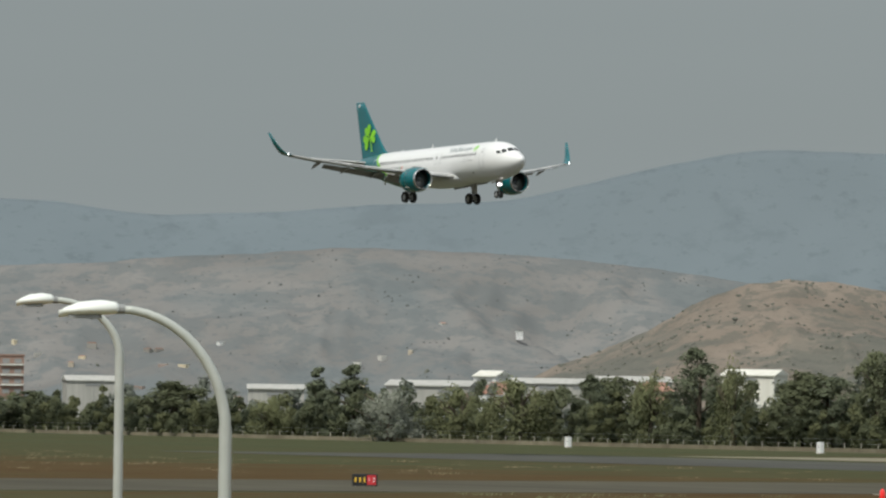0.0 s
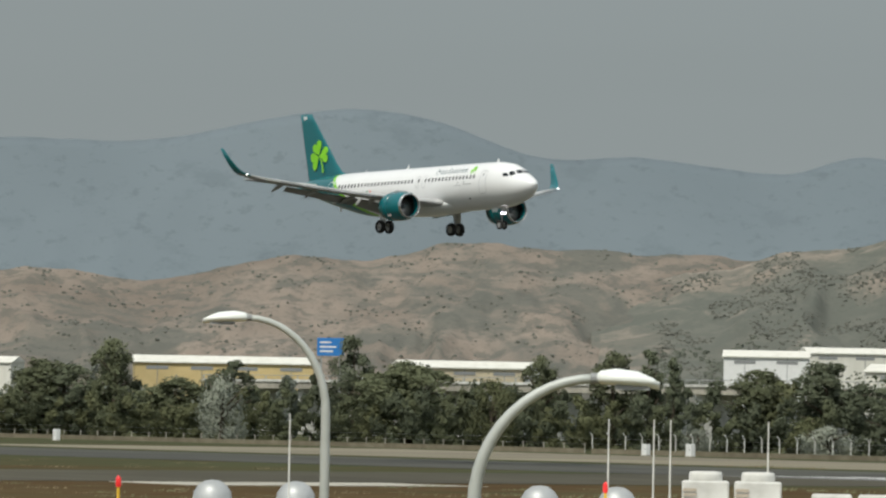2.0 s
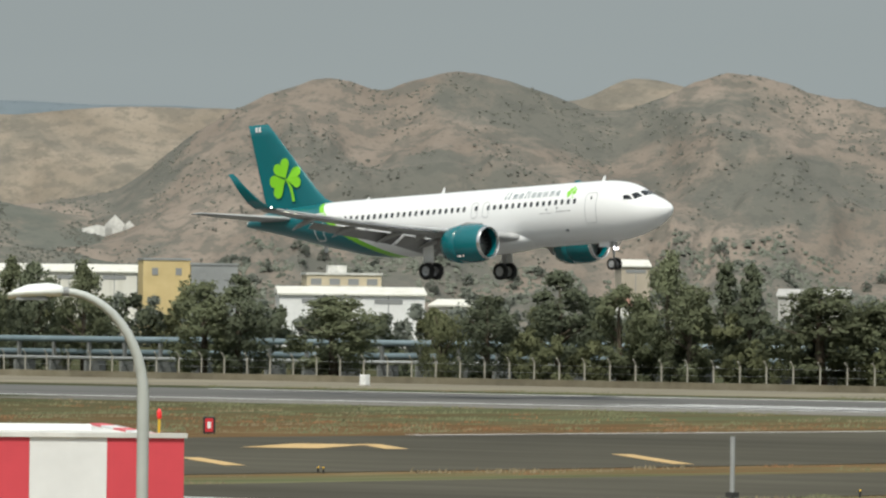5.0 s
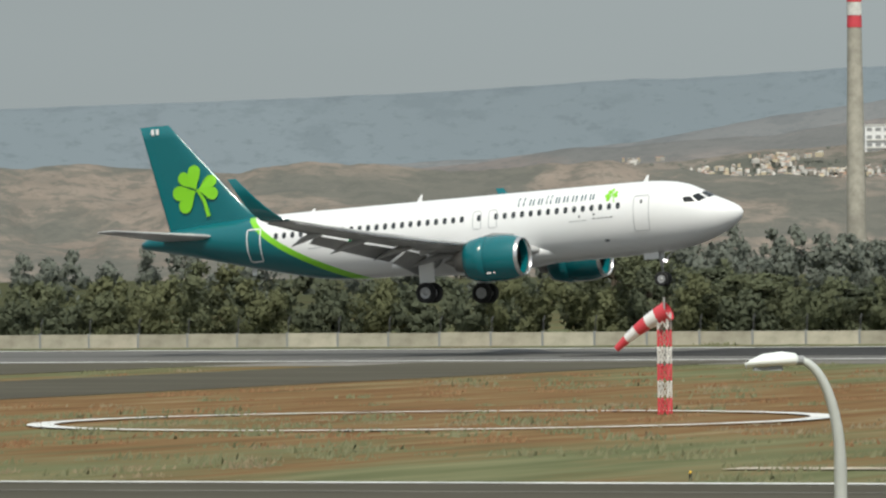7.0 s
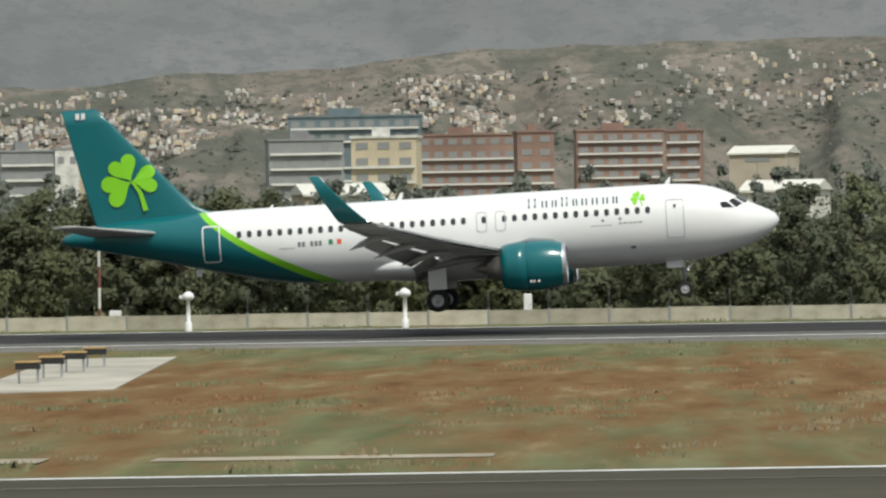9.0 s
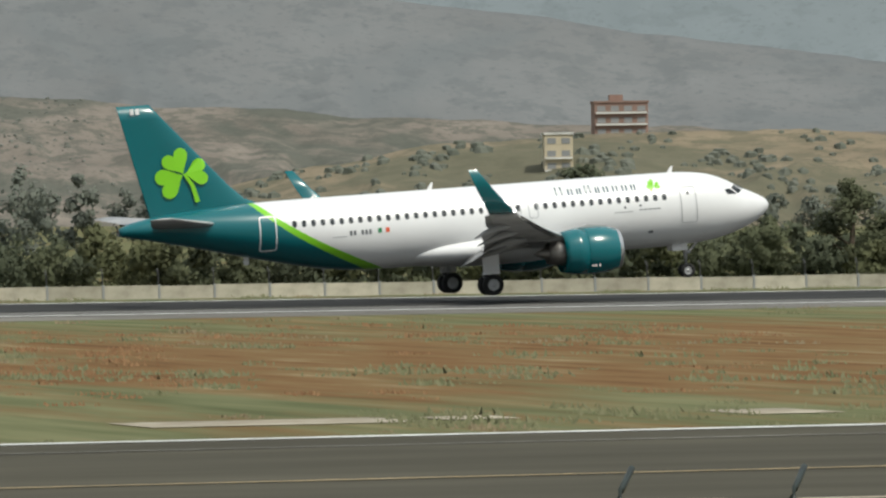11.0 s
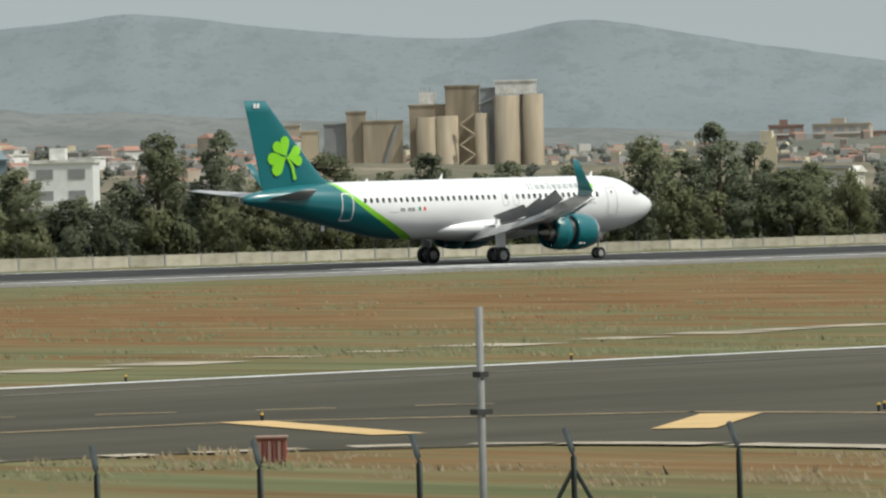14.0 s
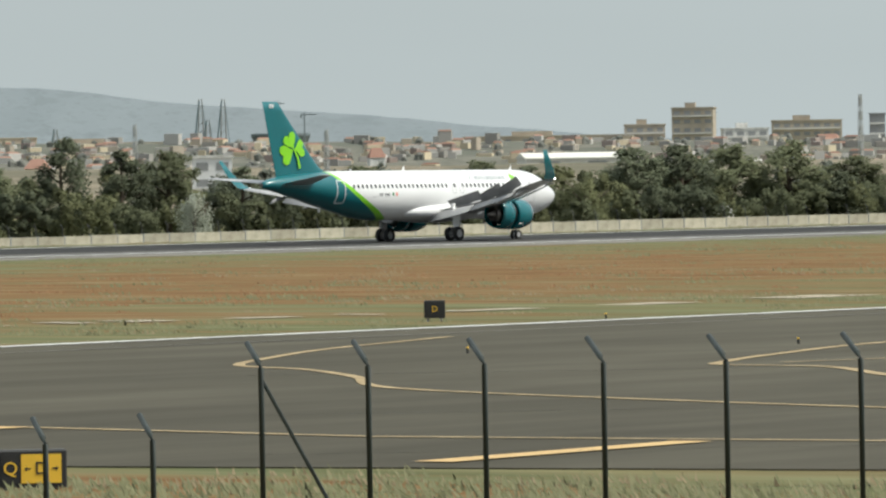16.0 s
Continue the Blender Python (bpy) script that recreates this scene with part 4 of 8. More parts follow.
def leaf_heart(bm, centre, angle, size, place):
    """One heart-shaped lobe; place turns flat coordinates into the surface."""
    pts = []
    for i in range(26):
        w = 2 * math.pi * i / 26
        r = 16 * math.sin(w) ** 3 / 17.0
        q = (13 * math.cos(w) - 5 * math.cos(2 * w) - 2 * math.cos(3 * w) - math.cos(4 * w)) / 17.0 + 1.0
        c, s = math.cos(angle), math.sin(angle)
        pts.append(place(centre[0] + size * (r * c - q * s), centre[1] + size * (r * s + q * c)))
    bm.faces.new([bm.verts.new(p) for p in pts])


def emblem(parent, s, z, size, place, name="emblem"):
    """A plain three-lobed leaf sign."""
    for ang, k in ((-27, 0.51), (-115, 0.56), (83, 0.48)):
        bm = bmesh.new()
        leaf_heart(bm, (s, z), radians(ang), size * k, place)
        part(name, bm, P["green"], parent, "bright green leaf emblem")
    bm = bmesh.new()
    pts = [(s + 0.02 * size, z), (s - 0.22 * size, z - 0.42 * size), (s - 0.34 * size, z - 0.98 * size), (s - 0.50 * size, z - 0.93 * size), (s - 0.34 * size, z - 0.36 * size), (s - 0.06 * size, z + 0.04 * size)]
    bm.faces.new([bm.verts.new(place(*p)) for p in pts])
    part(name, bm, P["green"], parent)


def fin_half(s, z):
    """Half thickness of the fin at a place on its side."""
    k = (z - 5.6) / 6.05
    le, te = 29.9 + (35.35 - 29.9) * k, 35.75 + (37.2 - 35.75) * k
    u = min(1, max(0, (s - le) / (te - le)))
    return 0.5 * (te - le) * 0.2 * (2.969 * math.sqrt(u) - 1.26 * u - 3.516 * u * u + 2.843 * u**3 - 1.036 * u**4) * 0.5


def build_airliner():
    plane = thing("airliner", "white and teal twin-engined jet airliner with landing gear lowered", "airplane")
    bm = bmesh.new()
    seg, prev = 56, None
    stations = [0.0, 0.05, 0.12, 0.25, 0.4, 0.6] + [0.9 + 0.35 * i for i in range(12)] + [5.2 + 0.8 * i for i in range(22)] + [22.9 + 0.45 * i for i in range(32)] + [37.2, 37.5]
    for s in stations:
        ring = [bm.verts.new(hull(s, 2 * math.pi * k / seg)) for k in range(seg)]
        if prev:
            for k in range(seg):
                bm.faces.new((prev[k], prev[(k + 1) % seg], ring[(k + 1) % seg], ring[k]))
        else:
            bm.faces.new(ring)
        prev = ring
    bm.faces.new(prev)
    body = part("fuselage", finish(bm), P["body"], plane, "white fuselage with teal rear and a green band", True)
    # belly fairing
    bm = bmesh.new()
    rings = []
    for i in range(25):
        u = i / 24
        k = math.sin(math.pi * u) ** 0.45 if 0 < u < 1 else 0.0
        cx = NOSE_X - 10.3 - u * 11.7
        ring = []
        for j in range(28):
            w = 2 * math.pi * j / 28
            ring.append(bm.verts.new((cx, (0.4 + 1.9 * k) * math.sin(w), 2.45 + (0.2 + (0.78 if math.cos(w) > 0 else 0.72) * k) * math.cos(w))))
        rings.append(ring)
    for a, b in zip(rings, rings[1:]):
        for j in range(28):
            bm.faces.new((a[j], a[(j + 1) % 28], b[(j + 1) % 28], b[j]))
    part("belly_fairing", finish(bm), P["white"], body, "", True)
    # cockpit panes
    for side in (-1, 1):
        panes = ([(1.55, 0.04), (2.10, 0.04), (2.18, 0.44), (1.70, 0.55)], [(1.82, 0.66), (2.28, 0.54), (2.52, 0.80), (2.16, 0.99)], [(2.28, 1.03), (2.64, 0.87), (3.02, 0.98), (2.88, 1.14)])
        for pts in panes:
            bm = bmesh.new()
            c4 = (pts + pts[-1:])[:4] if len(pts) == 4 else [pts[0], pts[1], pts[2], pts[4]]
            grid = []
            for i in range(6):
                for j in range(6):
                    u, v = i / 5, j / 5
                    p4 = [(1 - u) * (1 - v), u * (1 - v), u * v, (1 - u) * v]
                    grid.append(bm.verts.new(hull(sum(k * q[0] for k, q in zip(p4, c4)), side * sum(k * q[1] for k, q in zip(p4, c4)), 0.02)))
            for i in range(5):
                for j in range(5):
                    bm.faces.new((grid[6 * i + j], grid[6 * i + 6 + j], grid[6 * i + 7 + j], grid[6 * i + 1 + j]))
            part("cockpit_pane", bm, P["pane"], body, "dark cockpit window")
        # cabin windows
        for i in range(41):
            s = 6.75 + 0.533 * i
            if 13.75 < s < 16.1 and (abs(s - 14.4) > 0.3 and abs(s - 15.35) > 0.3):
                continue
            bm = bmesh.new()
            patch(bm, round_rect(s, 4.62, 0.25, 0.36, 0.11), side)
            part("cabin_window", bm, P["cabin"], body)
        # doors
        for s, z, ws, wz, mat in ((5.35, 4.10, 0.95, 2.0, "seam"), (29.55, 4.2, 0.95, 1.9, "white"), (14.42, 4.5, 0.55, 1.05, "seam"), (15.4, 4.5, 0.55, 1.05, "seam")):
            bm = bmesh.new()
            frame_patch(bm, s, z, ws, wz, 0.16, 0.07 if mat == "white" else 0.045, side)
            d = part("door_outline", bm, P[mat], body)
        bm = bmesh.new()
        patch(bm, round_rect(5.35, 4.75, 0.14, 0.2, 0.06), side, 0.016)
        part("door_window", bm, P["cabin"], body)
        for s, z, ws in ((9.2, 3.95, 1.1), (25.6, 3.75, 0.8)):
            bm = bmesh.new()
            patch(bm, round_rect(s, z, ws, 0.05, 0.02), side)
            part("panel_seam", bm, P["seam"], body)
        for i in range(5):
            bm = bmesh.new()
            patch(bm, round_rect(7.15 + 0.26 * i, 4.02, 0.2, 0.06, 0.02), side)
            part("placard", bm, P["mark"], body)
        for s, z in ((8.2, 4.25), (9.1, 4.2)):
            bm = bmesh.new()
            patch(bm, round_rect(s, z, 0.14, 0.14, 0.06), side)
            part("service_port", bm, P["mark"], body)
        # title: plain thin bars, no letters
        s = 13.05
        for wd, hi in ((0.62, 0.50), (0.42, 0.36), (0.36, 0.36), (0.5, 0.50), (0.34, 0.36), (0.42, 0.36), (0.44, 0.36), (0.42, 0.36), (0.36, 0.36)):
            z0 = 5.06
            for k in (0.16, 0.66):
                a = s - wd * k
                bm = bmesh.new()
                patch(bm, finer([(a, z0), (a - 0.085, z0), (a - 0.085, z0 + hi), (a, z0 + hi)], 4), side, 0.016)
                part("title_stroke", bm, P["title"], body)
            s -= wd + 0.115
        emblem(body, 7.2, 5.25, 0.42, lambda p, q, sd=side: hull(p * 1.0, sd * side_angle(p, min(q, 5.85)), 0.014))
        # registration bars and flag
        for i in range(6):
            if i == 2:
                continue
            bm = bmesh.new()
            patch(bm, round_rect(24.95 - 0.22 * i, 3.92, 0.15, 0.26, 0.03), side)
            part("registration_bar", bm, P["mark"], body)
        for ds, mat in ((23.3, "flaggreen"), (23.08, "white"), (22.86, "orange")):
            bm = bmesh.new()
            patch(bm, round_rect(ds, 3.96, 0.22, 0.26, 0.02), side)
            part("flag_stripe", bm, P[mat], body)
        bm = bmesh.new()
        patch(bm, round_rect(7.6, 2.75, 0.3, 0.14, 0.05), side)
        part("service_port", bm, P["mark"], body)
    # aerials
    for s, h_, w_ in ((5.6, 0.36, 0.3), (19.6, 0.42, 0.3), (26.4, 0.2, 0.25)):
        bm = bmesh.new()
        v = [bm.verts.new((NOSE_X - s - dx, dy, 5.9 + dz)) for dx, dy, dz in ((0, -0.03, 0), (w_, -0.03, 0), (w_, 0.03, 0), (0, 0.03, 0), (w_ * 0.2 + 0.1 - 0.25, 0, h_), (w_ * 0.6 + 0.1 - 0.25, 0, h_))]
        for q in ((0, 1, 5, 4), (1, 2, 5), (2, 3, 4, 5), (3, 0, 4)):
            bm.faces.new([v[i] for i in q])
        part("aerial", finish(bm), P["white"], body)
    bm = bmesh.new()
    box(bm, NOSE_X - 30.6, -0.02, 2.55, NOSE_X - 30.3, 0.02, 2.95)
    part("aerial", bm, P["white"], body)
    bm = lathe(bmesh.new(), [(-0.05, 0.20), (0.0, 0.16), (-0.02, 0.01)], (NOSE_X - 37.5, 0, 4.82), seg=16)
    part("exhaust_outlet", finish(bm), P["hot"], body)
    # fin
    bm = bmesh.new()
    rings = []
    for k in range(9):
        u = k / 8
        z = 5.45 + 6.2 * u
        kk = (z - 5.6) / 6.05
        le, te = 29.9 + 5.45 * kk, 35.75 + 1.45 * kk
        le -= 1.1 * max(0, 0.14 - u) * 8
        rings.append([bm.verts.new((NOSE_X - le - a, b * 0.9, z)) for a, b in foil(te - le, 0.10, 14)])
    for a, b in zip(rings, rings[1:]):
        for k in range(len(a)):
            j = (k + 1) % len(a)
            bm.faces.new((a[k], a[j], b[j], b[k]))
    bm.faces.new(rings[-1])
    fin = part("fin", finish(bm), P["teal"], plane, "teal tail fin", True)
    for side in (-1, 1):
        emblem(fin, 33.70, 7.74, 1.62, lambda p, q, sd=side: Vector((NOSE_X - p, sd * (fin_half(p, q) + 0.03), q)))
        for i in range(2):
            bm = bmesh.new()
            for ds, dz in ((0, 0), (0.2, 0), (0.2, 0.32), (0, 0.32)):
                bm.verts.new((NOSE_X - 36.45 + 0.3 * i + ds, side * (fin_half(36.3, 11.2) + 0.05), 11.15 + dz))
            bm.verts.ensure_lookup_table()
            bm.faces.new(bm.verts)
            part("registration_bar", bm, P["white"], fin)
        bm = bmesh.new()
        secs = []
        for y, le, te, z in ((0.3, 31.7, 35.6, 4.85), (2.0, 33.0, 36.2, 5.05), (4.2, 34.55, 36.75, 5.28), (6.2, 35.95, 37.3, 5.5)):
            secs.append(((NOSE_X - le, side * y, z), te - le, 0.10, 6, side))
        part("tailplane", loft(bm, secs), P["wing"], plane, "grey tailplane", True)
        wing(plane, side)
        main_gear(plane, side)
    nose_gear(plane)
    return plane


airliner = build_airliner()
cowls = [engine(airliner, s) for s in (-1, 1)]
spoilers = [(spoiler(airliner, s, a, b), s) for s in (-1, 1) for a, b in ((2.6, 6.1), (6.7, 9.2), (9.4, 12.3))]

# seconds, way along the runway, height, nose-up, bank
FLIGHT = [
    (0.0, -621.24, 26.40, 1.37, 0.07),
    (0.5, -588.46, 24.82, 1.71, -0.10),
    (1.0, -555.42, 23.36, 1.88, -1.11),
    (1.5, -522.53, 21.87, 1.71, -0.92),
    (2.0, -489.14, 20.22, 1.52, -0.25),
    (2.5, -455.83, 18.29, 1.25, 0.57),
    (3.0, -422.16, 16.19, 1.34, -0.70),
    (3.5, -388.94, 14.10, 1.62, -0.11),
    (4.0, -354.91, 11.87, 2.02, -0.53),
    (4.5, -321.47, 9.82, 2.35, 0.78),
    (5.0, -286.94, 7.94, 3.25, 0.63),
    (5.5, -252.55, 6.22, 3.33, 0.50),
    (6.0, -218.34, 4.83, 3.52, 0.19),
    (6.5, -184.14, 3.73, 3.74, -0.18),
    (7.0, -149.77, 2.91, 3.93, -0.49),
    (7.5, -115.07, 2.32, 4.01, -0.62),
    (8.0, -80.14, 1.85, 3.34, -0.53),
    (8.5, -46.49, 1.54, 2.78, -0.04),
    (9.0, -11.34, 1.20, 2.52, -0.04),
    (9.5, 23.17, 1.01, 2.62, 0.02),
    (10.0, 56.69, 0.82, 2.86, 0.14),
    (10.5, 89.65, 0.63, 3.14, 0.29),
    (11.0, 122.47, 0.44, 3.38, 0.41),
    (11.5, 155.60, 0.24, 3.48, 0.47),
    (12.0, 189.85, 0.00, 3.30, 0.91),
    (12.5, 222.43, 0.00, 3.46, 0.18),
    (13.0, 256.10, 0.00, 2.28, 1.14),
    (13.5, 288.24, 0.00, 1.43, 0.19),
    (14.0, 321.00, 0.00, 0.14, 0.68),
    (14.5, 352.42, 0.00, 0.15, -0.44),
    (15.0, 383.92, 0.00, 0.14, 0.14),
    (15.5, 414.71, 0.00, 0.15, -0.92),
    (16.0, 445.80, 0.00, -0.23, -0.65),
]


# ---- trees along the far side: bearing, height, crown radius ----
BROADLEAF_1 = [ (-63.6, 6.8, 5.4), (-62.4, 8.4, 6.9), (-58.9, 10.0, 2.4), (-58.7, 10.0, 3.9), (-58.0, 13.8, 3.4), (-57.1, 10.9, 4.5), (-56.9, 9.8, 4.5), (-56.5, 13.8, 3.0), (-56.0, 8.5, 4.4), (-55.5, 10.7, 3.2), (-54.5, 14.0, 2.5), (-54.1, 11.0, 5.6), (-54.0, 10.4, 5.2), (-53.3, 8.3, 4.8), (-52.9, 11.9, 2.0), (-52.3, 12.4, 2.7), (-51.1, 10.4, 4.0), (-50.5, 11.3, 4.6), (-49.9, 10.1, 3.9), (-48.9, 6.8, 1.9), (-48.1, 10.2, 2.5), (-48.0, 11.7, 2.1), (-47.6, 12.2, 2.1), (-47.3, 9.3, 3.0), (-47.0, 12.7, 2.7), (-46.7, 11.0, 1.8), (-46.5, 10.1, 1.8), (-46.3, 9.5, 1.8) ]
BROADLEAF_2 = [ (-44.7, 7.7, 4.0), (-44.3, 9.1, 2.8), (-44.0, 11.5, 2.2), (-43.5, 12.1, 2.2), (-43.0, 9.8, 2.8), (-42.7, 11.1, 2.2), (-42.5, 10.9, 1.6), (-42.1, 10.6, 2.2), (-41.1, 8.9, 2.7), (-40.8, 9.4, 2.6), (-40.0, 7.6, 3.6), (-38.7, 7.8, 2.0), (-38.1, 9.8, 3.0), (-37.6, 8.8, 2.0), (-37.2, 11.3, 2.2), (-37.0, 8.8, 2.2), (-35.9, 8.6, 3.9), (-35.4, 7.5, 2.9), (-21.5, 9.1, 1.6), (-21.2, 6.9, 2.4), (-20.7, 4.9, 2.3), (-20.3, 4.5, 3.5), (-19.6, 3.6, 3.1), (-18.8, 3.4, 3.1), (-18.0, 3.5, 3.0), (-17.3, 3.4, 3.0), (-16.7, 5.6, 2.3), (-16.1, 7.4, 2.6) ]
BROADLEAF_3 = [ (-15.7, 6.2, 3.0), (-14.9, 3.9, 3.0), (-14.3, 4.2, 2.6), (-13.9, 3.9, 2.6), (-12.9, 4.2, 2.9), (-10.1, 4.0, 2.9), (-9.3, 4.7, 2.5), (-8.5, 5.6, 2.2), (-8.0, 6.9, 2.2), (-5.9, 5.0, 2.1), (-5.4, 7.3, 1.6), (-5.2, 8.9, 1.2), (-4.8, 8.1, 1.4), (-4.5, 10.1, 2.1), (-4.2, 7.9, 1.8), (-4.0, 7.5, 2.5), (-3.6, 8.7, 1.1), (-3.3, 8.2, 1.1), (-2.9, 5.2, 2.5), (-2.2, 4.8, 2.5), (-1.5, 4.4, 2.5), (-0.8, 4.3, 2.5), (-0.1, 4.5, 2.5), (0.6, 5.2, 2.1), (1.2, 8.4, 2.1), (1.5, 6.1, 2.1), (1.7, 8.7, 2.1), (19.9, 8.2, 2.7) ]
BROADLEAF_4 = [ (20.3, 6.8, 1.9), (20.8, 3.7, 2.3), (21.4, 4.0, 2.3), (22.2, 6.9, 1.9), (22.6, 4.0, 2.7), (23.3, 3.9, 2.7), (24.0, 3.8, 2.7), (24.6, 3.7, 2.8), (25.2, 4.0, 2.4), (25.5, 4.4, 2.4), (25.8, 9.4, 2.4), (26.4, 7.9, 2.4), (26.9, 6.3, 2.4), (28.1, 7.4, 2.0), (28.6, 9.4, 2.7), (29.0, 7.3, 2.1), (29.5, 6.6, 2.5), (30.1, 4.8, 2.5), (30.8, 4.8, 2.5), (31.2, 8.3, 1.9), (31.7, 5.2, 2.5), (32.2, 5.5, 2.5), (32.7, 8.9, 1.5), (33.2, 5.1, 2.6), (33.9, 5.4, 2.6), (34.2, 7.5, 2.6), (34.7, 7.6, 3.5), (35.2, 7.8, 2.2) ]
BROADLEAF_5 = [ (23.6, 8.6, 2.5), (24.0, 9.2, 2.6), (24.4, 8.0, 2.4), (24.8, 9.4, 2.7), (25.3, 8.7, 2.4), (25.8, 7.2, 2.4), (35.7, 7.9, 2.7), (36.4, 8.9, 2.7), (36.9, 6.1, 2.7), (37.7, 6.0, 2.7), (38.3, 8.1, 2.1), (38.8, 5.4, 2.8), (39.2, 6.7, 2.3), (39.5, 10.9, 2.1), (40.0, 10.8, 1.9), (40.4, 6.6, 2.8), (40.9, 8.9, 2.9), (41.8, 8.5, 2.4), (42.4, 7.7, 2.4), (43.0, 7.5, 2.5), (43.3, 6.9, 2.5), (43.6, 9.9, 2.0), (43.9, 8.3, 2.0), (44.2, 10.8, 2.5), (44.5, 9.0, 2.0), (44.8, 6.7, 2.6), (45.0, 7.0, 2.6), (45.9, 5.6, 3.1), (46.1, 8.4, 2.1), (46.3, 8.9, 1.6), (46.4, 8.9, 3.2), (46.7, 8.8, 1.6), (47.0, 9.1, 3.2), (47.3, 6.8, 2.7) ]
BROADLEAF_6 = [ (47.8, 7.2, 2.7), (48.1, 5.9, 2.7), (48.4, 9.9, 1.9), (48.9, 8.7, 2.5), (49.3, 8.8, 2.8), (49.9, 6.9, 2.8), (50.6, 6.2, 2.9), (50.9, 7.0, 2.9), (51.5, 6.2, 2.9), (51.9, 7.4, 2.4), (52.3, 6.6, 3.0), (53.2, 8.6, 3.3), (53.6, 8.9, 3.1), (54.0, 8.5, 3.7), (54.5, 8.8, 3.8), (54.9, 5.5, 3.8), (55.1, 7.4, 3.2) ]
POPLAR_1 = [ (-61.2, 11.1, 2.1), (-60.9, 11.5, 3.3), (-52.0, 12.6, 2.0), (-51.8, 12.0, 1.3), (-48.5, 16.8, 1.6), (-43.2, 12.8, 1.4), (-36.7, 11.1, 1.4), (-36.5, 10.9, 1.5) ]
SILVER_1 = [ (-60.6, 6.8, 6.4), (-55.6, 7.6, 3.9), (-51.6, 2.8, 2.6), (-50.5, 3.4, 3.8), (-49.8, 4.3, 1.9), (49.5, 3.9, 2.2) ]
OLIVE_1 = [ (-61.6, 6.0, 4.2), (-60.0, 7.4, 4.8), (-59.5, 8.4, 6.3), (-58.4, 9.3, 3.8), (-57.7, 10.9, 3.8), (-53.3, 8.0, 4.1), (-49.4, 6.2, 3.1), (-39.1, 5.8, 3.0), (41.4, 5.4, 2.4), (45.3, 6.0, 2.5), (45.7, 4.9, 2.6), (47.4, 5.5, 2.6), (50.3, 4.5, 2.8), (52.8, 4.8, 3.0) ]
BLOCKS_1 = [ (-63.77, 1500, 5.2, 14.8, "terracotta"), (-43.72, 1060, 4.8, 16.4, "cream"), (-39.92, 1100, 12.1, 12.4, "cream"), (-19.06, 1993, 23.1, 43.9, "white"), (-18.14, 1000, 16.2, 16.2, "white"), (-14.73, 1300, 20.2, 22.2, "greywall"), (-13.90, 1000, 21.5, 16.1, "greywall"), (-7.77, 1100, 35.5, 18.5, "greywall"), (-5.70, 1100, 25.9, 18.6, "greywall"), (-5.30, 1000, 7.9, 18.3, "greywall"), (-2.96, 1000, 11.0, 19.3, "greywall"), (-2.55, 1150, 22.5, 25.3, "pipe"), (-2.31, 970, 9.3, 19.1, "cream"), (-1.61, 1200, 17.4, 22.6, "terracotta"), (-1.03, 1150, 6.2, 22.2, "terracotta"), (-0.32, 1250, 16.1, 23.7, "terracotta"), (0.21, 1200, 6.1, 22.7, "terracotta"), (19.74, 1200, 5.0, 18.0, "cream"), (20.27, 1300, 10.2, 25.0, "terracotta"), (34.36, 1300, 20.0, 20.9, "tan") ]
BLOCKS_2 = [ (38.68, 700, 6.6, 8.9, "white"), (44.78, 1600, 8.1, 18.2, "terracotta"), (45.24, 1620, 13.6, 18.4, "tan"), (46.22, 1900, 47.4, 18.4, "terracotta"), (47.56, 2000, 44.3, 19.0, "tan"), (53.30, 1700, 10.1, 17.7, "tan"), (53.70, 1750, 10.7, 22.2, "tan"), (54.15, 1700, 11.3, 16.4, "offwhite"), (54.66, 1800, 18.5, 18.9, "tan"), (55.25, 1500, 3.4, 17.8, "greywall"), (52.45, 1900, 45.1, 16.5, "tan"), (48.69, 2000, 56.2, 17.1, "tan"), (49.66, 900, 5.3, 8.5, "white"), (51.11, 1800, 35.8, 13.7, "terracotta") ]
SHEDS_1 = [ (-63.08, 1500, 12.0, 10.8, "dullhall"), (-59.27, 1500, 22.5, 11.6, "dullhall"), (-57.59, 1300, 10.2, 13.0, "offwhite"), (-60.28, 1250, 15.5, 9.9, "dullhall"), (-59.80, 1400, 4.6, 12.6, "white"), (-58.53, 1500, 16.2, 12.3, "dullhall"), (-61.55, 1300, 10.7, 8.9, "dullhall"), (-55.58, 1150, 30.1, 12.8, "yellow"), (-53.56, 1150, 20.5, 12.7, "cream"), (-51.03, 1200, 14.9, 15.8, "white"), (-50.20, 1350, 22.4, 17.9, "offwhite"), (-49.75, 1050, 16.7, 12.7, "offwhite"), (-48.96, 1050, 11.7, 13.3, "offwhite"), (-49.23, 1400, 26.6, 18.5, "cream"), (-53.33, 1250, 12.4, 13.3, "white"), (-48.11, 1000, 3.7, 13.3, "pipe"), (-47.62, 1000, 12.7, 13.5, "offwhite"), (-45.92, 1000, 19.5, 12.1, "cream"), (-44.16, 1050, 10.4, 15.0, "cream"), (-44.77, 1000, 10.8, 9.4, "redroof") ]
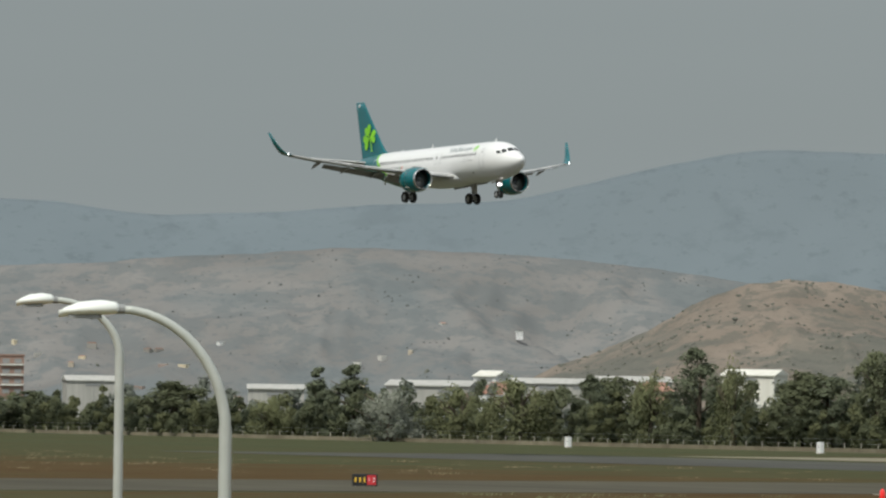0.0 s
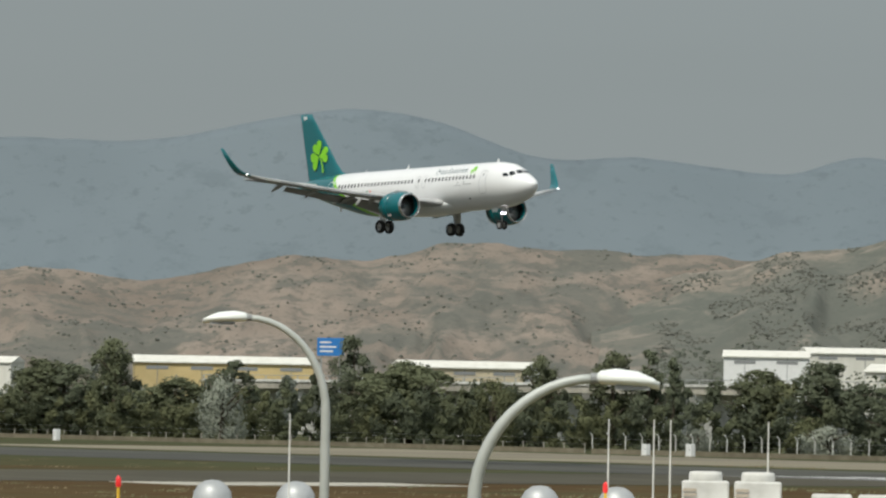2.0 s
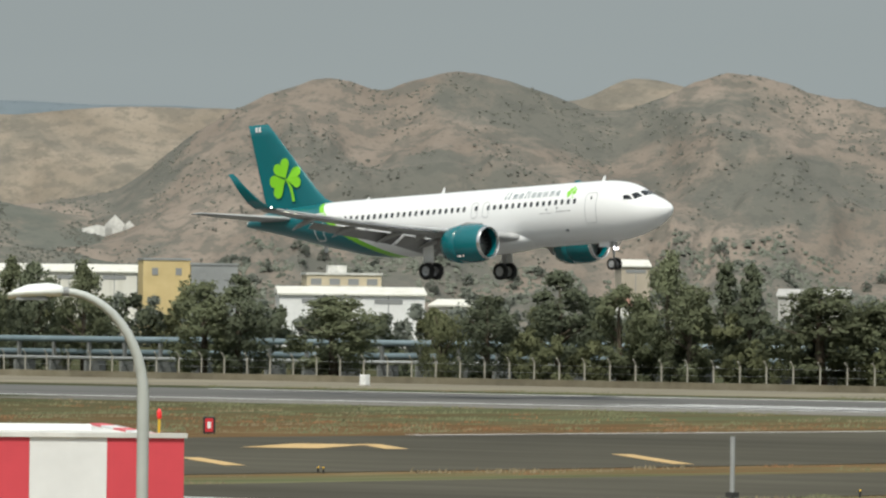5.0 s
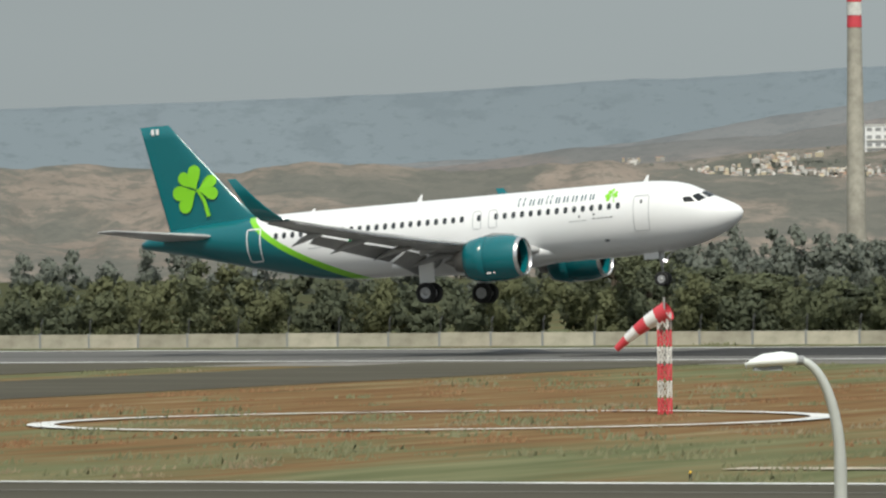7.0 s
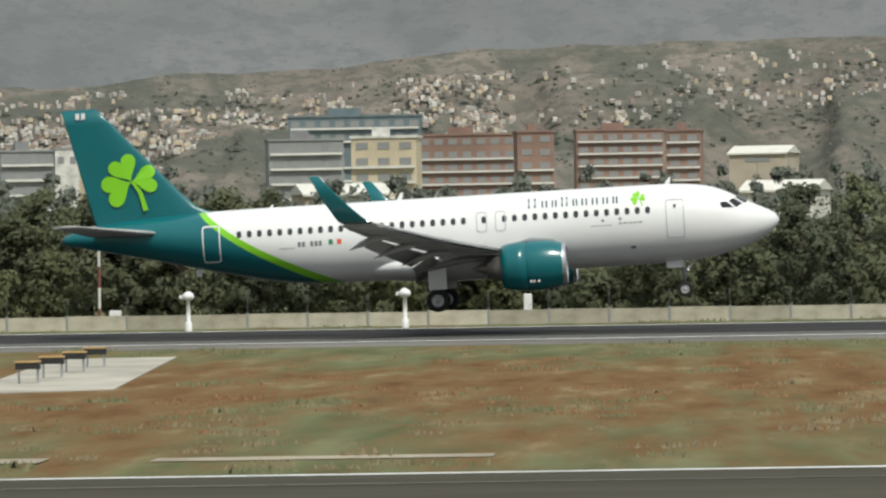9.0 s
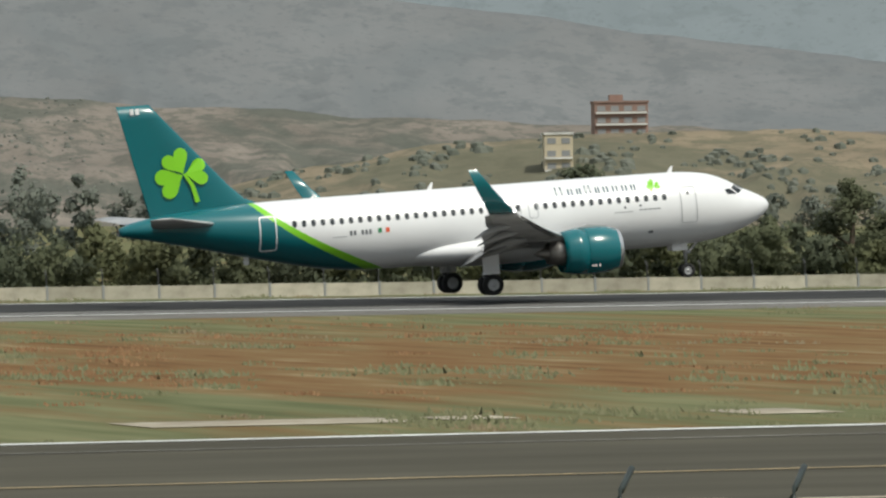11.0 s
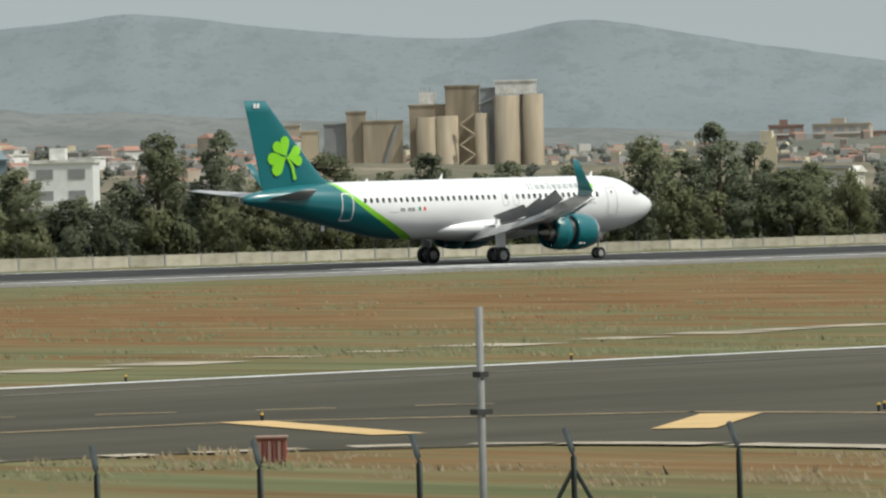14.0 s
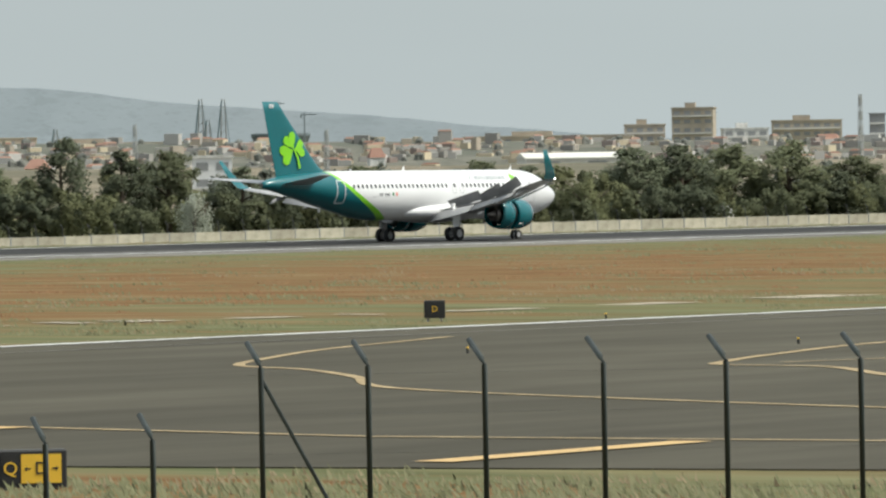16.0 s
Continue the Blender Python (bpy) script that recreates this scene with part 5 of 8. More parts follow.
SHEDS_2 = [ (-44.11, 1060, 9.4, 14.9, "cream"), (-42.61, 1080, 35.8, 13.6, "offwhite"), (-39.85, 900, 19.2, 9.6, "white"), (-37.47, 1200, 5.0, 16.4, "tan"), (-35.98, 1100, 11.3, 11.0, "dullhall"), (-38.98, 900, 6.8, 8.1, "offwhite"), (-15.02, 1000, 14.5, 15.8, "white"), (-11.97, 900, 24.2, 15.0, "offwhite"), (-16.08, 850, 10.2, 14.1, "white"), (-5.93, 1300, 10.2, 24.0, "tan"), (-5.16, 1200, 13.0, 21.5, "cream"), (0.83, 1000, 8.4, 17.6, "tan"), (0.99, 650, 7.0, 10.0, "offwhite"), (-2.62, 700, 8.7, 10.7, "tan"), (30.62, 560, 7.2, 6.6, "redroof"), (31.55, 600, 11.4, 7.0, "redroof"), (37.98, 900, 7.9, 11.8, "pipe"), (37.61, 800, 10.6, 8.8, "tan"), (45.07, 640, 6.0, 6.6, "offwhite") ]
SHEDS_3 = [ (52.70, 1300, 18.4, 9.9, "offwhite") ]
BOXES_1 = [ (-45.96, 850, 4.2, 9.1, "pipe"), (-41.41, 950, 6.6, 13.2, "yellow"), (-41.01, 950, 6.5, 12.6, "greywall"), (-18.97, 1000, 7.2, 15.9, "cream"), (-4.97, 1000, 3.5, 18.6, "offwhite") ]


# ---- trees ----
def leaf_cloud(rng, centres, radii, middles, per, size):
    """Small triangular leaves round each clump's centre, lit as part of the crown that they belong to."""
    n = len(centres) * per
    c, q, mid = (np.repeat(np.asarray(a, float), per, axis=0) for a in (centres, radii, middles))
    d = rng.normal(size=(n, 3))
    d /= np.linalg.norm(d, axis=1, keepdims=True)
    p = c + d * (q * (rng.uniform(0.1, 1.0, n) ** 0.5 * rng.uniform(0.9, 1.15, n)))[:, None]
    face = d + 0.8 * rng.normal(size=(n, 3))
    face /= np.linalg.norm(face, axis=1, keepdims=True)
    f = np.cross(face, rng.normal(size=(n, 3)))
    f /= np.linalg.norm(f, axis=1, keepdims=True) + 1e-9
    g = np.cross(face, f)
    k = (size * rng.uniform(0.6, 1.3, n))[:, None]
    out = p - mid
    out /= np.linalg.norm(out, axis=1, keepdims=True) + 1e-9
    soft = 0.80 * out + 0.22 * d + 0.25 * face
    soft /= np.linalg.norm(soft, axis=1, keepdims=True)
    turn = np.where((face * soft).sum(1) < 0, -1.0, 1.0)[:, None]
    corners = np.stack((p - f * k * 0.55, p + (f * 0.45 - g * 0.42 * turn) * k, p + (f * 0.45 + g * 0.42 * turn) * k), axis=1)
    flip = (np.cross(corners[:, 1] - corners[:, 0], corners[:, 2] - corners[:, 0]) * soft).sum(1) < 0
    corners[flip] = corners[flip][:, ::-1]
    return corners.reshape(-1, 3), np.repeat(soft, 3, axis=0)


def leaf_mesh(name, verts, normals, materials, index=None):
    me = bpy.data.meshes.new(name)
    n = len(verts) // 3
    me.from_pydata(verts.tolist(), [], np.arange(3 * n).reshape(-1, 3).tolist())
    for m in materials:
        me.materials.append(m)
    if index is not None:
        me.polygons.foreach_set("material_index", index)
    me.polygons.foreach_set("use_smooth", [True] * n)
    me.normals_split_custom_set_from_vertices(normals.tolist())
    return me


def crown_width(shape, u):
    if shape == "broad":
        return math.sin(math.pi * min(1, 0.20 + 0.80 * u)) ** 0.65
    if shape == "column":
        return (0.55 + 0.45 * math.sin(math.pi * min(1, u * 1.4))) * (1 - u) ** 0.45
    return math.sqrt(max(0.02, 1 - u * u))


def crown_clumps(rnd, shape, height, radius, lobes, each):
    """Lobes of a crown, each a bunch of clumps; gives centres and radii of the clumps."""
    base = 0.06 if shape != "dome" else 0.02
    cs, rs = [], []
    for i in range(lobes):
        u = (i + rnd.random()) / lobes
        w, r = i * 2.4 + rnd.uniform(-0.7, 0.7), radius * crown_width(shape, u) * rnd.uniform(0.35, 0.80)
        c = Vector((math.cos(w) * r, math.sin(w) * r, height * (base + (0.93 - base) * u)))
        lr = radius * rnd.uniform(0.36, 0.52) * (0.75 if u > 0.8 else 1.0)
        for k in range(each):
            d = Vector((rnd.gauss(0, 1), rnd.gauss(0, 1), rnd.gauss(0, 1))).normalized()
            p = c + d * lr * rnd.uniform(0.2, 0.75)
            cs.append((p.x, p.y, max(0.15, p.z)))
            rs.append(lr * rnd.uniform(0.42, 0.70))
    return cs, rs


def make_tree(name, label, leaf, shape, seed, height=10.0, radius=3.0, leaves=5800, size=0.29):
    """A trunk with limbs and a crown of leafy clumps."""
    rnd = random.Random(seed)
    t = thing(name, label, name)
    bm = bmesh.new()
    tube(bm, [(0, 0, -0.3), (0.1, 0.05, height * 0.3), (0.0, 0.15, height * 0.6), (0.1, 0.1, height * 0.85)], [0.30, 0.22, 0.14, 0.04], 8)
    for k in range(6):
        w, z = rnd.uniform(0, 6.3), height * rnd.uniform(0.25, 0.6)
        r = radius * rnd.uniform(0.5, 0.8)
        tube(bm, [(0.05, 0.08, z), (math.cos(w) * r * 0.5, math.sin(w) * r * 0.5, z + 0.9), (math.cos(w) * r, math.sin(w) * r, z + 1.6)], [0.12, 0.08, 0.03], 6)
    part("trunk", bm, M["bark"], t, "", True)
    lobes = 17 if shape == "broad" else 14
    cs, rs = crown_clumps(rnd, shape, height, radius, lobes, 7)
    rng = np.random.RandomState(seed)
    middle = np.array([(0.0, 0.0, min(c[2], height * 0.45)) for c in cs])
    v, nrm = leaf_cloud(rng, cs, rs, middle, leaves // len(cs), size)
    ob = new("crown", leaf_mesh("crown", v, nrm, [leaf]))
    ob.parent = t
    return t


def line_depth(az):
    """How far out the tree belt stands on a bearing."""
    return curve_at([(-70, 480), (-50, 500), (-40, 480), (-25, 445), (-10, 428), (10, 428), (60, 440)], az)[0]


def on_bearing(az, out):
    """A place at that distance straight out from the terrace's front."""
    return math.tan(radians(az)) * out, out


broad = [make_tree("broadleaf_tree", "dark green broadleaf tree with a dense uneven crown", M["leaf"] if i % 2 else M["leaf_dark"], "broad", 10 + i) for i in range(6)]
column = [make_tree("poplar_tree", "tall narrow dark green tree with upright branches", M["leaf_dark"], "column", 30 + i, radius=2.0) for i in range(3)]
silver = [make_tree("silver_shrub", "rounded shrub with silvery grey leaves", M["leaf_silver"], "dome", 40 + i, 4.0, 3.0, 4200, 0.20) for i in range(2)]
olive = [make_tree("olive_shrub", "spreading olive-green shrub beside the fence", M["leaf_olive"], "dome", 50 + i, 4.0, 3.0, 4200, 0.20) for i in range(3)]
rnd = random.Random(5)
used = set()


def plant(model, az, height, radius, out, h0, r0, group):
    x, y = on_bearing(az, out)
    m = pose(x, y, 0, 0, 0, rnd.uniform(0, 360)) @ Matrix.Diagonal((radius / r0, radius / r0, height / h0, 1))
    if model not in used:
        used.add(model)
        model.matrix_basis = m
        return tagged(model, group=group)
    sx, sy, sz = model.scale
    return tagged(copy_thing(model, m @ Matrix.Diagonal((1 / sx, 1 / sy, 1 / sz, 1))), group=group)


def place_trees():
    for az, hgt, rad in BROADLEAF_1 + BROADLEAF_2 + BROADLEAF_3 + BROADLEAF_4 + BROADLEAF_5 + BROADLEAF_6:
        plant(broad[rnd.randrange(6)], az, hgt, max(rad, 2.2) * 1.45, line_depth(az) + rnd.uniform(-4, 6) - (15 if -41.5 < az < -34 else 0), 10.0, 3.0, "trees of the far belt")
    for az, hgt, rad in POPLAR_1:
        plant(column[rnd.randrange(3)], az, hgt, rad * 1.35, line_depth(az) - (14 if -41.5 < az < -34 else 0), 10.0, 2.0, "tall narrow trees")
    for az, hgt, rad in SILVER_1:
        plant(silver[rnd.randrange(2)], az, hgt, rad, line_depth(az) - 16, 4.0, 3.0, "silvery shrubs")
    for az, hgt, rad in OLIVE_1:
        plant(olive[rnd.randrange(3)], az, hgt, rad, line_depth(az) - 8, 4.0, 3.0, "olive shrubs")


def fill_belt():
    """The growth behind and at the foot of the belt, one mass of leafy crowns."""
    r = random.Random(19)
    rng = np.random.RandomState(19)
    pieces = []

    def crown(az, out, height, radius, mat, size, per=48):
        cx, cy = on_bearing(az, out)
        cs, rs = crown_clumps(r, "dome" if height < 6 else "broad", height, radius, 7, 4)
        cs = np.array(cs) + np.array((cx, cy, 0.0))
        middle = np.stack((np.full(len(cs), cx), np.full(len(cs), cy), np.minimum(cs[:, 2], height * 0.45)), axis=1)
        v, nrm = leaf_cloud(rng, cs, rs, middle, per, size)
        pieces.append((v, nrm, mat))

    tall_rows = sorted(BROADLEAF_1 + BROADLEAF_2 + BROADLEAF_3 + BROADLEAF_4 + BROADLEAF_5 + BROADLEAF_6)
    az = -65.0
    while az < 57:
        close = sorted(tall_rows, key=lambda q: abs(q[0] - az))[:3]
        hgt = min(q[1] for q in close) * r.uniform(0.72, 0.95)
        if not (-46.6 < az < -44.8):
            crown(az, line_depth(az) + r.uniform(6, 16), hgt, r.uniform(3.0, 4.2), r.choice((0, 1, 1, 2)), 0.50)
        az += 0.62 * math.cos(radians(az)) ** 2 + 0.06
    az = -65.0
    while az < 57:
        tall = 6.0 if az < -48 else 5.0 if az < -35 else 4.0
        if not (-47.5 < az < -38.4):
            hgt = tall * r.uniform(0.6, 1.3)
            crown(az, line_depth(az) - r.uniform(4, 11) - (9 if -41.5 < az < -34 else 0), hgt, r.uniform(2.0, 3.2), r.choice((2, 2, 0, 0, 1)), 0.36)
        az += r.uniform(0.35, 0.6) * (0.9 * math.cos(radians(az)) ** 2 + 0.08)
    me = leaf_mesh("belt_growth", np.concatenate([p[0] for p in pieces]), np.concatenate([p[1] for p in pieces]), [M[k] for k in ("leaf", "leaf_dark", "leaf_olive")],
                   np.concatenate([np.full(len(p[0]) // 3, p[2]) for p in pieces]).tolist())
    tagged(new("belt_growth", me), "dense green undergrowth and rear trees of the belt", "foliage", kind="stuff")


def rear_woods():
    """Rows of trees on the plain and the low slopes between the belt and the town, their leaf colour greyed for haze.
    """
    r = random.Random(41)
    rng = np.random.RandomState(41)
    pieces = []

    def crown(az, d, z, height, radius, size, per):
        w = radians(az)
        cx, cy = math.sin(w) * d, math.cos(w) * d
        cs, rs = crown_clumps(r, "dome", height, radius, 7, 3)
        rs = [1.5 * q for q in rs]
        cs = np.array(cs) + np.array((cx, cy, z))
        middle = np.stack((np.full(len(cs), cx), np.full(len(cs), cy), np.minimum(cs[:, 2], z + height * 0.45)), axis=1)
        pieces.append(leaf_cloud(rng, cs, rs, middle, per, size))

    # bearings, distance, least and greatest height, spacing in degrees
    for a0, a1, d0, d1, h0, h1, step in ((-63, -47, 1050, 1400, 5, 11, 0.22), (-46, -34, 900, 1250, 5, 10, 0.24), (-22, -16, 760, 960, 6, 11, 0.20), (-22, -8, 1000, 1350, 7, 13, 0.20),
                                         (-9, 3, 800, 1000, 9, 14, 0.17), (-9, 3, 1020, 1300, 11, 18, 0.24), (-34, -22, 900, 1300, 5, 10, 0.30), (3, 17, 800, 1300, 6, 12, 0.26), (17, 30, 1250, 1500, 4, 8, 0.35), (33, 56, 1150, 1500, 4, 9, 0.30)):
        az = a0
        while az < a1:
            crown(az, r.uniform(d0, d1), -0.3, r.uniform(h0, h1), r.uniform(2.6, 4.4), 0.72, 46)
            az += step * r.uniform(0.5, 1.5)
    # tall trees along the bare rise
    az = 26.6
    while az < 31.9:
        d, z = SLOPES["hills_tan"](az, r.uniform(0.8, 1.0))
        crown(az, d, z - 1.0, r.uniform(4.5, 9.0), r.uniform(3.2, 5.4), 0.62, 70)
        az += r.uniform(0.05, 0.16)
    for i in range(300):
        az = r.uniform(-45.5, -33.5)
        d, z = SLOPES["hills_brown"](az, 0.02 + 0.36 * r.random() ** 1.5)
        crown(az, d, z - 0.6, r.uniform(2.5, 4.6), r.uniform(1.8, 3.4), 0.7, 15)
    for i in range(90):
        az = r.uniform(-59.3, -56.6)
        d, z = SLOPES["hills_brown"](az, r.uniform(0.03, 0.30))
        crown(az, d, z - 0.5, r.uniform(3.5, 6.5), r.uniform(2.0, 3.6), 0.75, 26)
    for i in range(330):
        az = r.uniform(31.0, 41.0)
        d, z = SLOPES["hills_village"](az, r.uniform(0.2, 1.0))
        crown(az, d, z - 0.4, r.uniform(1.6, 3.6), r.uniform(0.9, 1.8), 0.42, 24)
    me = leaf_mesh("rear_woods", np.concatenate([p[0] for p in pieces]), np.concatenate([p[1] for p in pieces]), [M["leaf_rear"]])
    tagged(new("rear_woods", me), "rows of trees beyond the belt in haze-greyed green", "trees", kind="stuff")


# leaf green lightened and greyed: the haze is in the colour
M["leaf_rear"] = leaf_material("leaves_rear_haze_tint", (0.158, 0.174, 0.148), (0.186, 0.202, 0.170))
rear_woods()
place_trees()
fill_belt()
for i, (model, h0, r0) in enumerate([(m, 10.0, 3.0) for m in broad] + [(m, 10.0, 2.0) for m in column] + [(m, 4.0, 3.0) for m in silver] + [(m, 4.0, 3.0) for m in olive]):
    if model not in used:
        plant(model, (-57.0, -52.4, -48.2, -50.2, -60.1, 49.0)[i % 6] + 0.2, 0.9 * h0, 0.8 * r0, line_depth(-50) - 4, h0, r0, "trees of the far belt")


# ---- buildings ----
FAR_SCALE = 1.4


def pane_mesh():
    bm = bmesh.new()
    box(bm, -0.6, -0.06, -0.7, 0.6, 0.05, 0.7)
    return mesh_of("window", bm, M["hazeglass"])


def strip_mesh():
    bm = bmesh.new()
    box(bm, -0.5, -0.5, -0.5, 0.5, 0.06, 0.5)
    return mesh_of("balcony", bm, M["offwhite"])


PANE, LEDGE = pane_mesh(), strip_mesh()
WORDS = dict(dullhall="haze-dulled grey-white clad", terracotta="terracotta-coloured", tan="tan rendered", white="white", offwhite="weathered white", cream="cream rendered", yellow="yellow rendered", greywall="grey clad", pipe="blue-grey clad", redroof="dark red clad")


def child(name, data, parent, m):
    ob = new(name, data)
    ob.parent = parent
    ob.matrix_basis = m
    return ob


def placed(az, dist, z=0.0, turn=0.0):
    w = radians(az)
    return pose(math.sin(w) * dist, math.cos(w) * dist, z, 0, 0, -az + turn)


def block(az, dist, width, height, mat, seed, floor=3.1):
    """A flat-roofed block of storeys; its front looks towards the airfield."""
    r = random.Random(seed)
    dist, width, height = dist * FAR_SCALE, width * FAR_SCALE, EYE_HEIGHT + (height - EYE_HEIGHT) * FAR_SCALE
    t = thing("apartment_block", WORDS[mat] + " block of several storeys with rows of windows", "building", placed(az, dist, 0, r.uniform(-6, 6)), "blocks beyond the airfield")
    bm = bmesh.new()
    depth = 12.0
    box(bm, -width / 2, 0, 0, width / 2, depth, height)
    part("wall", bm, M[mat], t)
    bm = bmesh.new()
    box(bm, -width / 2 - 0.25, -0.25, height, width / 2 + 0.25, depth + 0.2, height + 0.5)
    if width > 8:
        box(bm, -width * 0.2, 3, height + 0.5, width * 0.05, 7, height + 2.2)
    part("roof", bm, M["offwhite" if mat in ("white", "offwhite", "cream") else "tan" if mat == "tan" else mat], t)
    floors = max(2, int(height / floor))
    cols = max(2, min(9, int(width / 3.4)))
    low = max(0, floors - 6)
    for f in range(low, floors):
        z = height - (floors - f - 0.5) * floor
        for c in range(cols):
            x = -width / 2 + (c + 0.5) * width / cols
            child("window", PANE, t, Matrix.Translation((x, -0.03, z)) @ Matrix.Diagonal((min(1.2, 0.30 * width / cols) / 0.6, 1, 1, 1)))
        if r.random() < 0.8:
            child("balcony", LEDGE, t, Matrix.Translation((0, -0.2, z - 1.15)) @ Matrix.Diagonal((width * 0.96, 1.2, 0.5, 1)))


def shed(az, dist, width, height, mat, seed):
    """A long low hall with a shallow pitched roof, a plinth band, doors and roof lights."""
    r = random.Random(seed)
    if dist > 620:
        dist, width, height = dist * FAR_SCALE, width * FAR_SCALE, EYE_HEIGHT + (height - EYE_HEIGHT) * FAR_SCALE
    t = thing("warehouse", WORDS[mat] + " warehouse with a shallow pitched roof", "building", placed(az, dist, 0, r.uniform(-14, 14)), "halls beyond the airfield")
    depth = 18.0
    wall_top = height - min(1.6, height * 0.12)
    bm = bmesh.new()
    box(bm, -width / 2, 0, 0, width / 2, depth, wall_top)
    part("wall", bm, M["hall" if mat == "offwhite" else mat], t)
    bm = bmesh.new()
    v = [bm.verts.new(p) for p in ((-width / 2 - 0.4, -0.5, wall_top), (width / 2 + 0.4, -0.5, wall_top), (width / 2 + 0.4, depth / 2, height), (-width / 2 - 0.4, depth / 2, height), (-width / 2 - 0.4, depth + 0.5, wall_top), (width / 2 + 0.4, depth + 0.5, wall_top),
                                   (-width / 2 - 0.4, -0.5, wall_top - 0.3), (width / 2 + 0.4, -0.5, wall_top - 0.3))]
    for q in ((0, 1, 2, 3), (3, 2, 5, 4), (0, 3, 4), (1, 5, 2), (6, 7, 1, 0)):
        bm.faces.new([v[i] for i in q])
    part("roof", finish(bm), M["redroof" if mat == "redroof" else "dullhall" if mat == "dullhall" else "hall" if mat != "pipe" else "pipe"], t)
    n = max(1, int(width / 9))
    for i in range(n):
        x = -width / 2 + (i + 0.5) * width / n
        child("window", PANE, t, Matrix.Translation((x, -0.03, wall_top - 1.4)) @ Matrix.Diagonal((min(2.6, width / n * 0.35) / 0.6, 1, 0.6, 1)))
        bm = bmesh.new()
        box(bm, x - 0.08, -0.12, 0, x + 0.08, 0.0, wall_top - 0.35)
        part("downpipe", bm, M["greywall"], t)


def plain_box(az, dist, width, height, mat, seed):
    dist, width, height = dist * FAR_SCALE, width * FAR_SCALE, EYE_HEIGHT + (height - EYE_HEIGHT) * FAR_SCALE
    t = thing("industrial_building", WORDS[mat] + " industrial building with a flat parapet roof", "building", placed(az, dist, 0, 6), "halls beyond the airfield")
    bm = bmesh.new()
    box(bm, -width / 2, 0, 0, width / 2, 10, height)
    part("wall", bm, M[mat], t)
    bm = bmesh.new()
    box(bm, -width / 2 - 0.15, -0.15, height, width / 2 + 0.15, 10.1, height + 0.4)
    part("roof", bm, M["greywall"], t)
    for k in range(2):
        child("window", PANE, t, Matrix.Translation((width * (k - 0.5) * 0.5, -0.03, height - 2.2)))


def place_buildings():
    k = 0
    for rows_, make in ((BLOCKS_1 + BLOCKS_2, block), (SHEDS_1 + SHEDS_2 + SHEDS_3, shed), (BOXES_1, plain_box)):
        for az, dist, width, height, mat in rows_:
            k += 1
            make(az, dist, width, height, mat, 100 + k)


place_buildings()


# ---- small houses on the slopes and in the villages ----
M["townwall"] = leaf_material("town_walls", (0.30, 0.285, 0.26), (0.68, 0.66, 0.62), 0.0)
M["towntile"] = leaf_material("town_roof_tiles", (0.22, 0.125, 0.09), (0.40, 0.25, 0.19), 0.0)
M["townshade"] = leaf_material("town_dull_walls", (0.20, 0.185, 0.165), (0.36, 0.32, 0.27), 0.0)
def house_model(k):
    mat, roof = (("white", "tile"), ("offwhite", "tile"), ("cream", "tile"), ("white", "offwhite"), ("tan", "tile"))[k]
    t = thing("house", ("white", "weathered white", "cream", "white flat-roofed", "tan")[k] + " rendered house on the slope", "house")
    w, d, hgt = (9, 8, 6.5), (9, 8, 8), (6.5, 7, 6)
    bm = bmesh.new()
    box(bm, -w[k % 3] / 2, -d[k % 3] / 2, -5, w[k % 3] / 2, d[k % 3] / 2, hgt[k % 3])
    part("wall", bm, M[mat], t)
    bm = bmesh.new()
    a, b, z = w[k % 3] / 2 + 0.4, d[k % 3] / 2 + 0.4, hgt[k % 3]
    if roof == "tile":
        v = [bm.verts.new(p) for p in ((-a, -b, z), (a, -b, z), (a, b, z), (-a, b, z), (-a * 0.6, 0, z + 1.7), (a * 0.6, 0, z + 1.7))]
        for q in ((0, 1, 5, 4), (1, 2, 5), (2, 3, 4, 5), (3, 0, 4), (3, 2, 1, 0)):
            bm.faces.new([v[i] for i in q])
    else:
        box(bm, -a, -b, z, a, b, z + 0.5)
    part("roof", bm, M[roof], t)
    for x in (-0.28, 0.28):
        for zz in (1.6, 4.4):
            child("window", PANE, t, Matrix.Translation((x * w[k % 3], -d[k % 3] / 2 - 0.04, zz)))
    return t


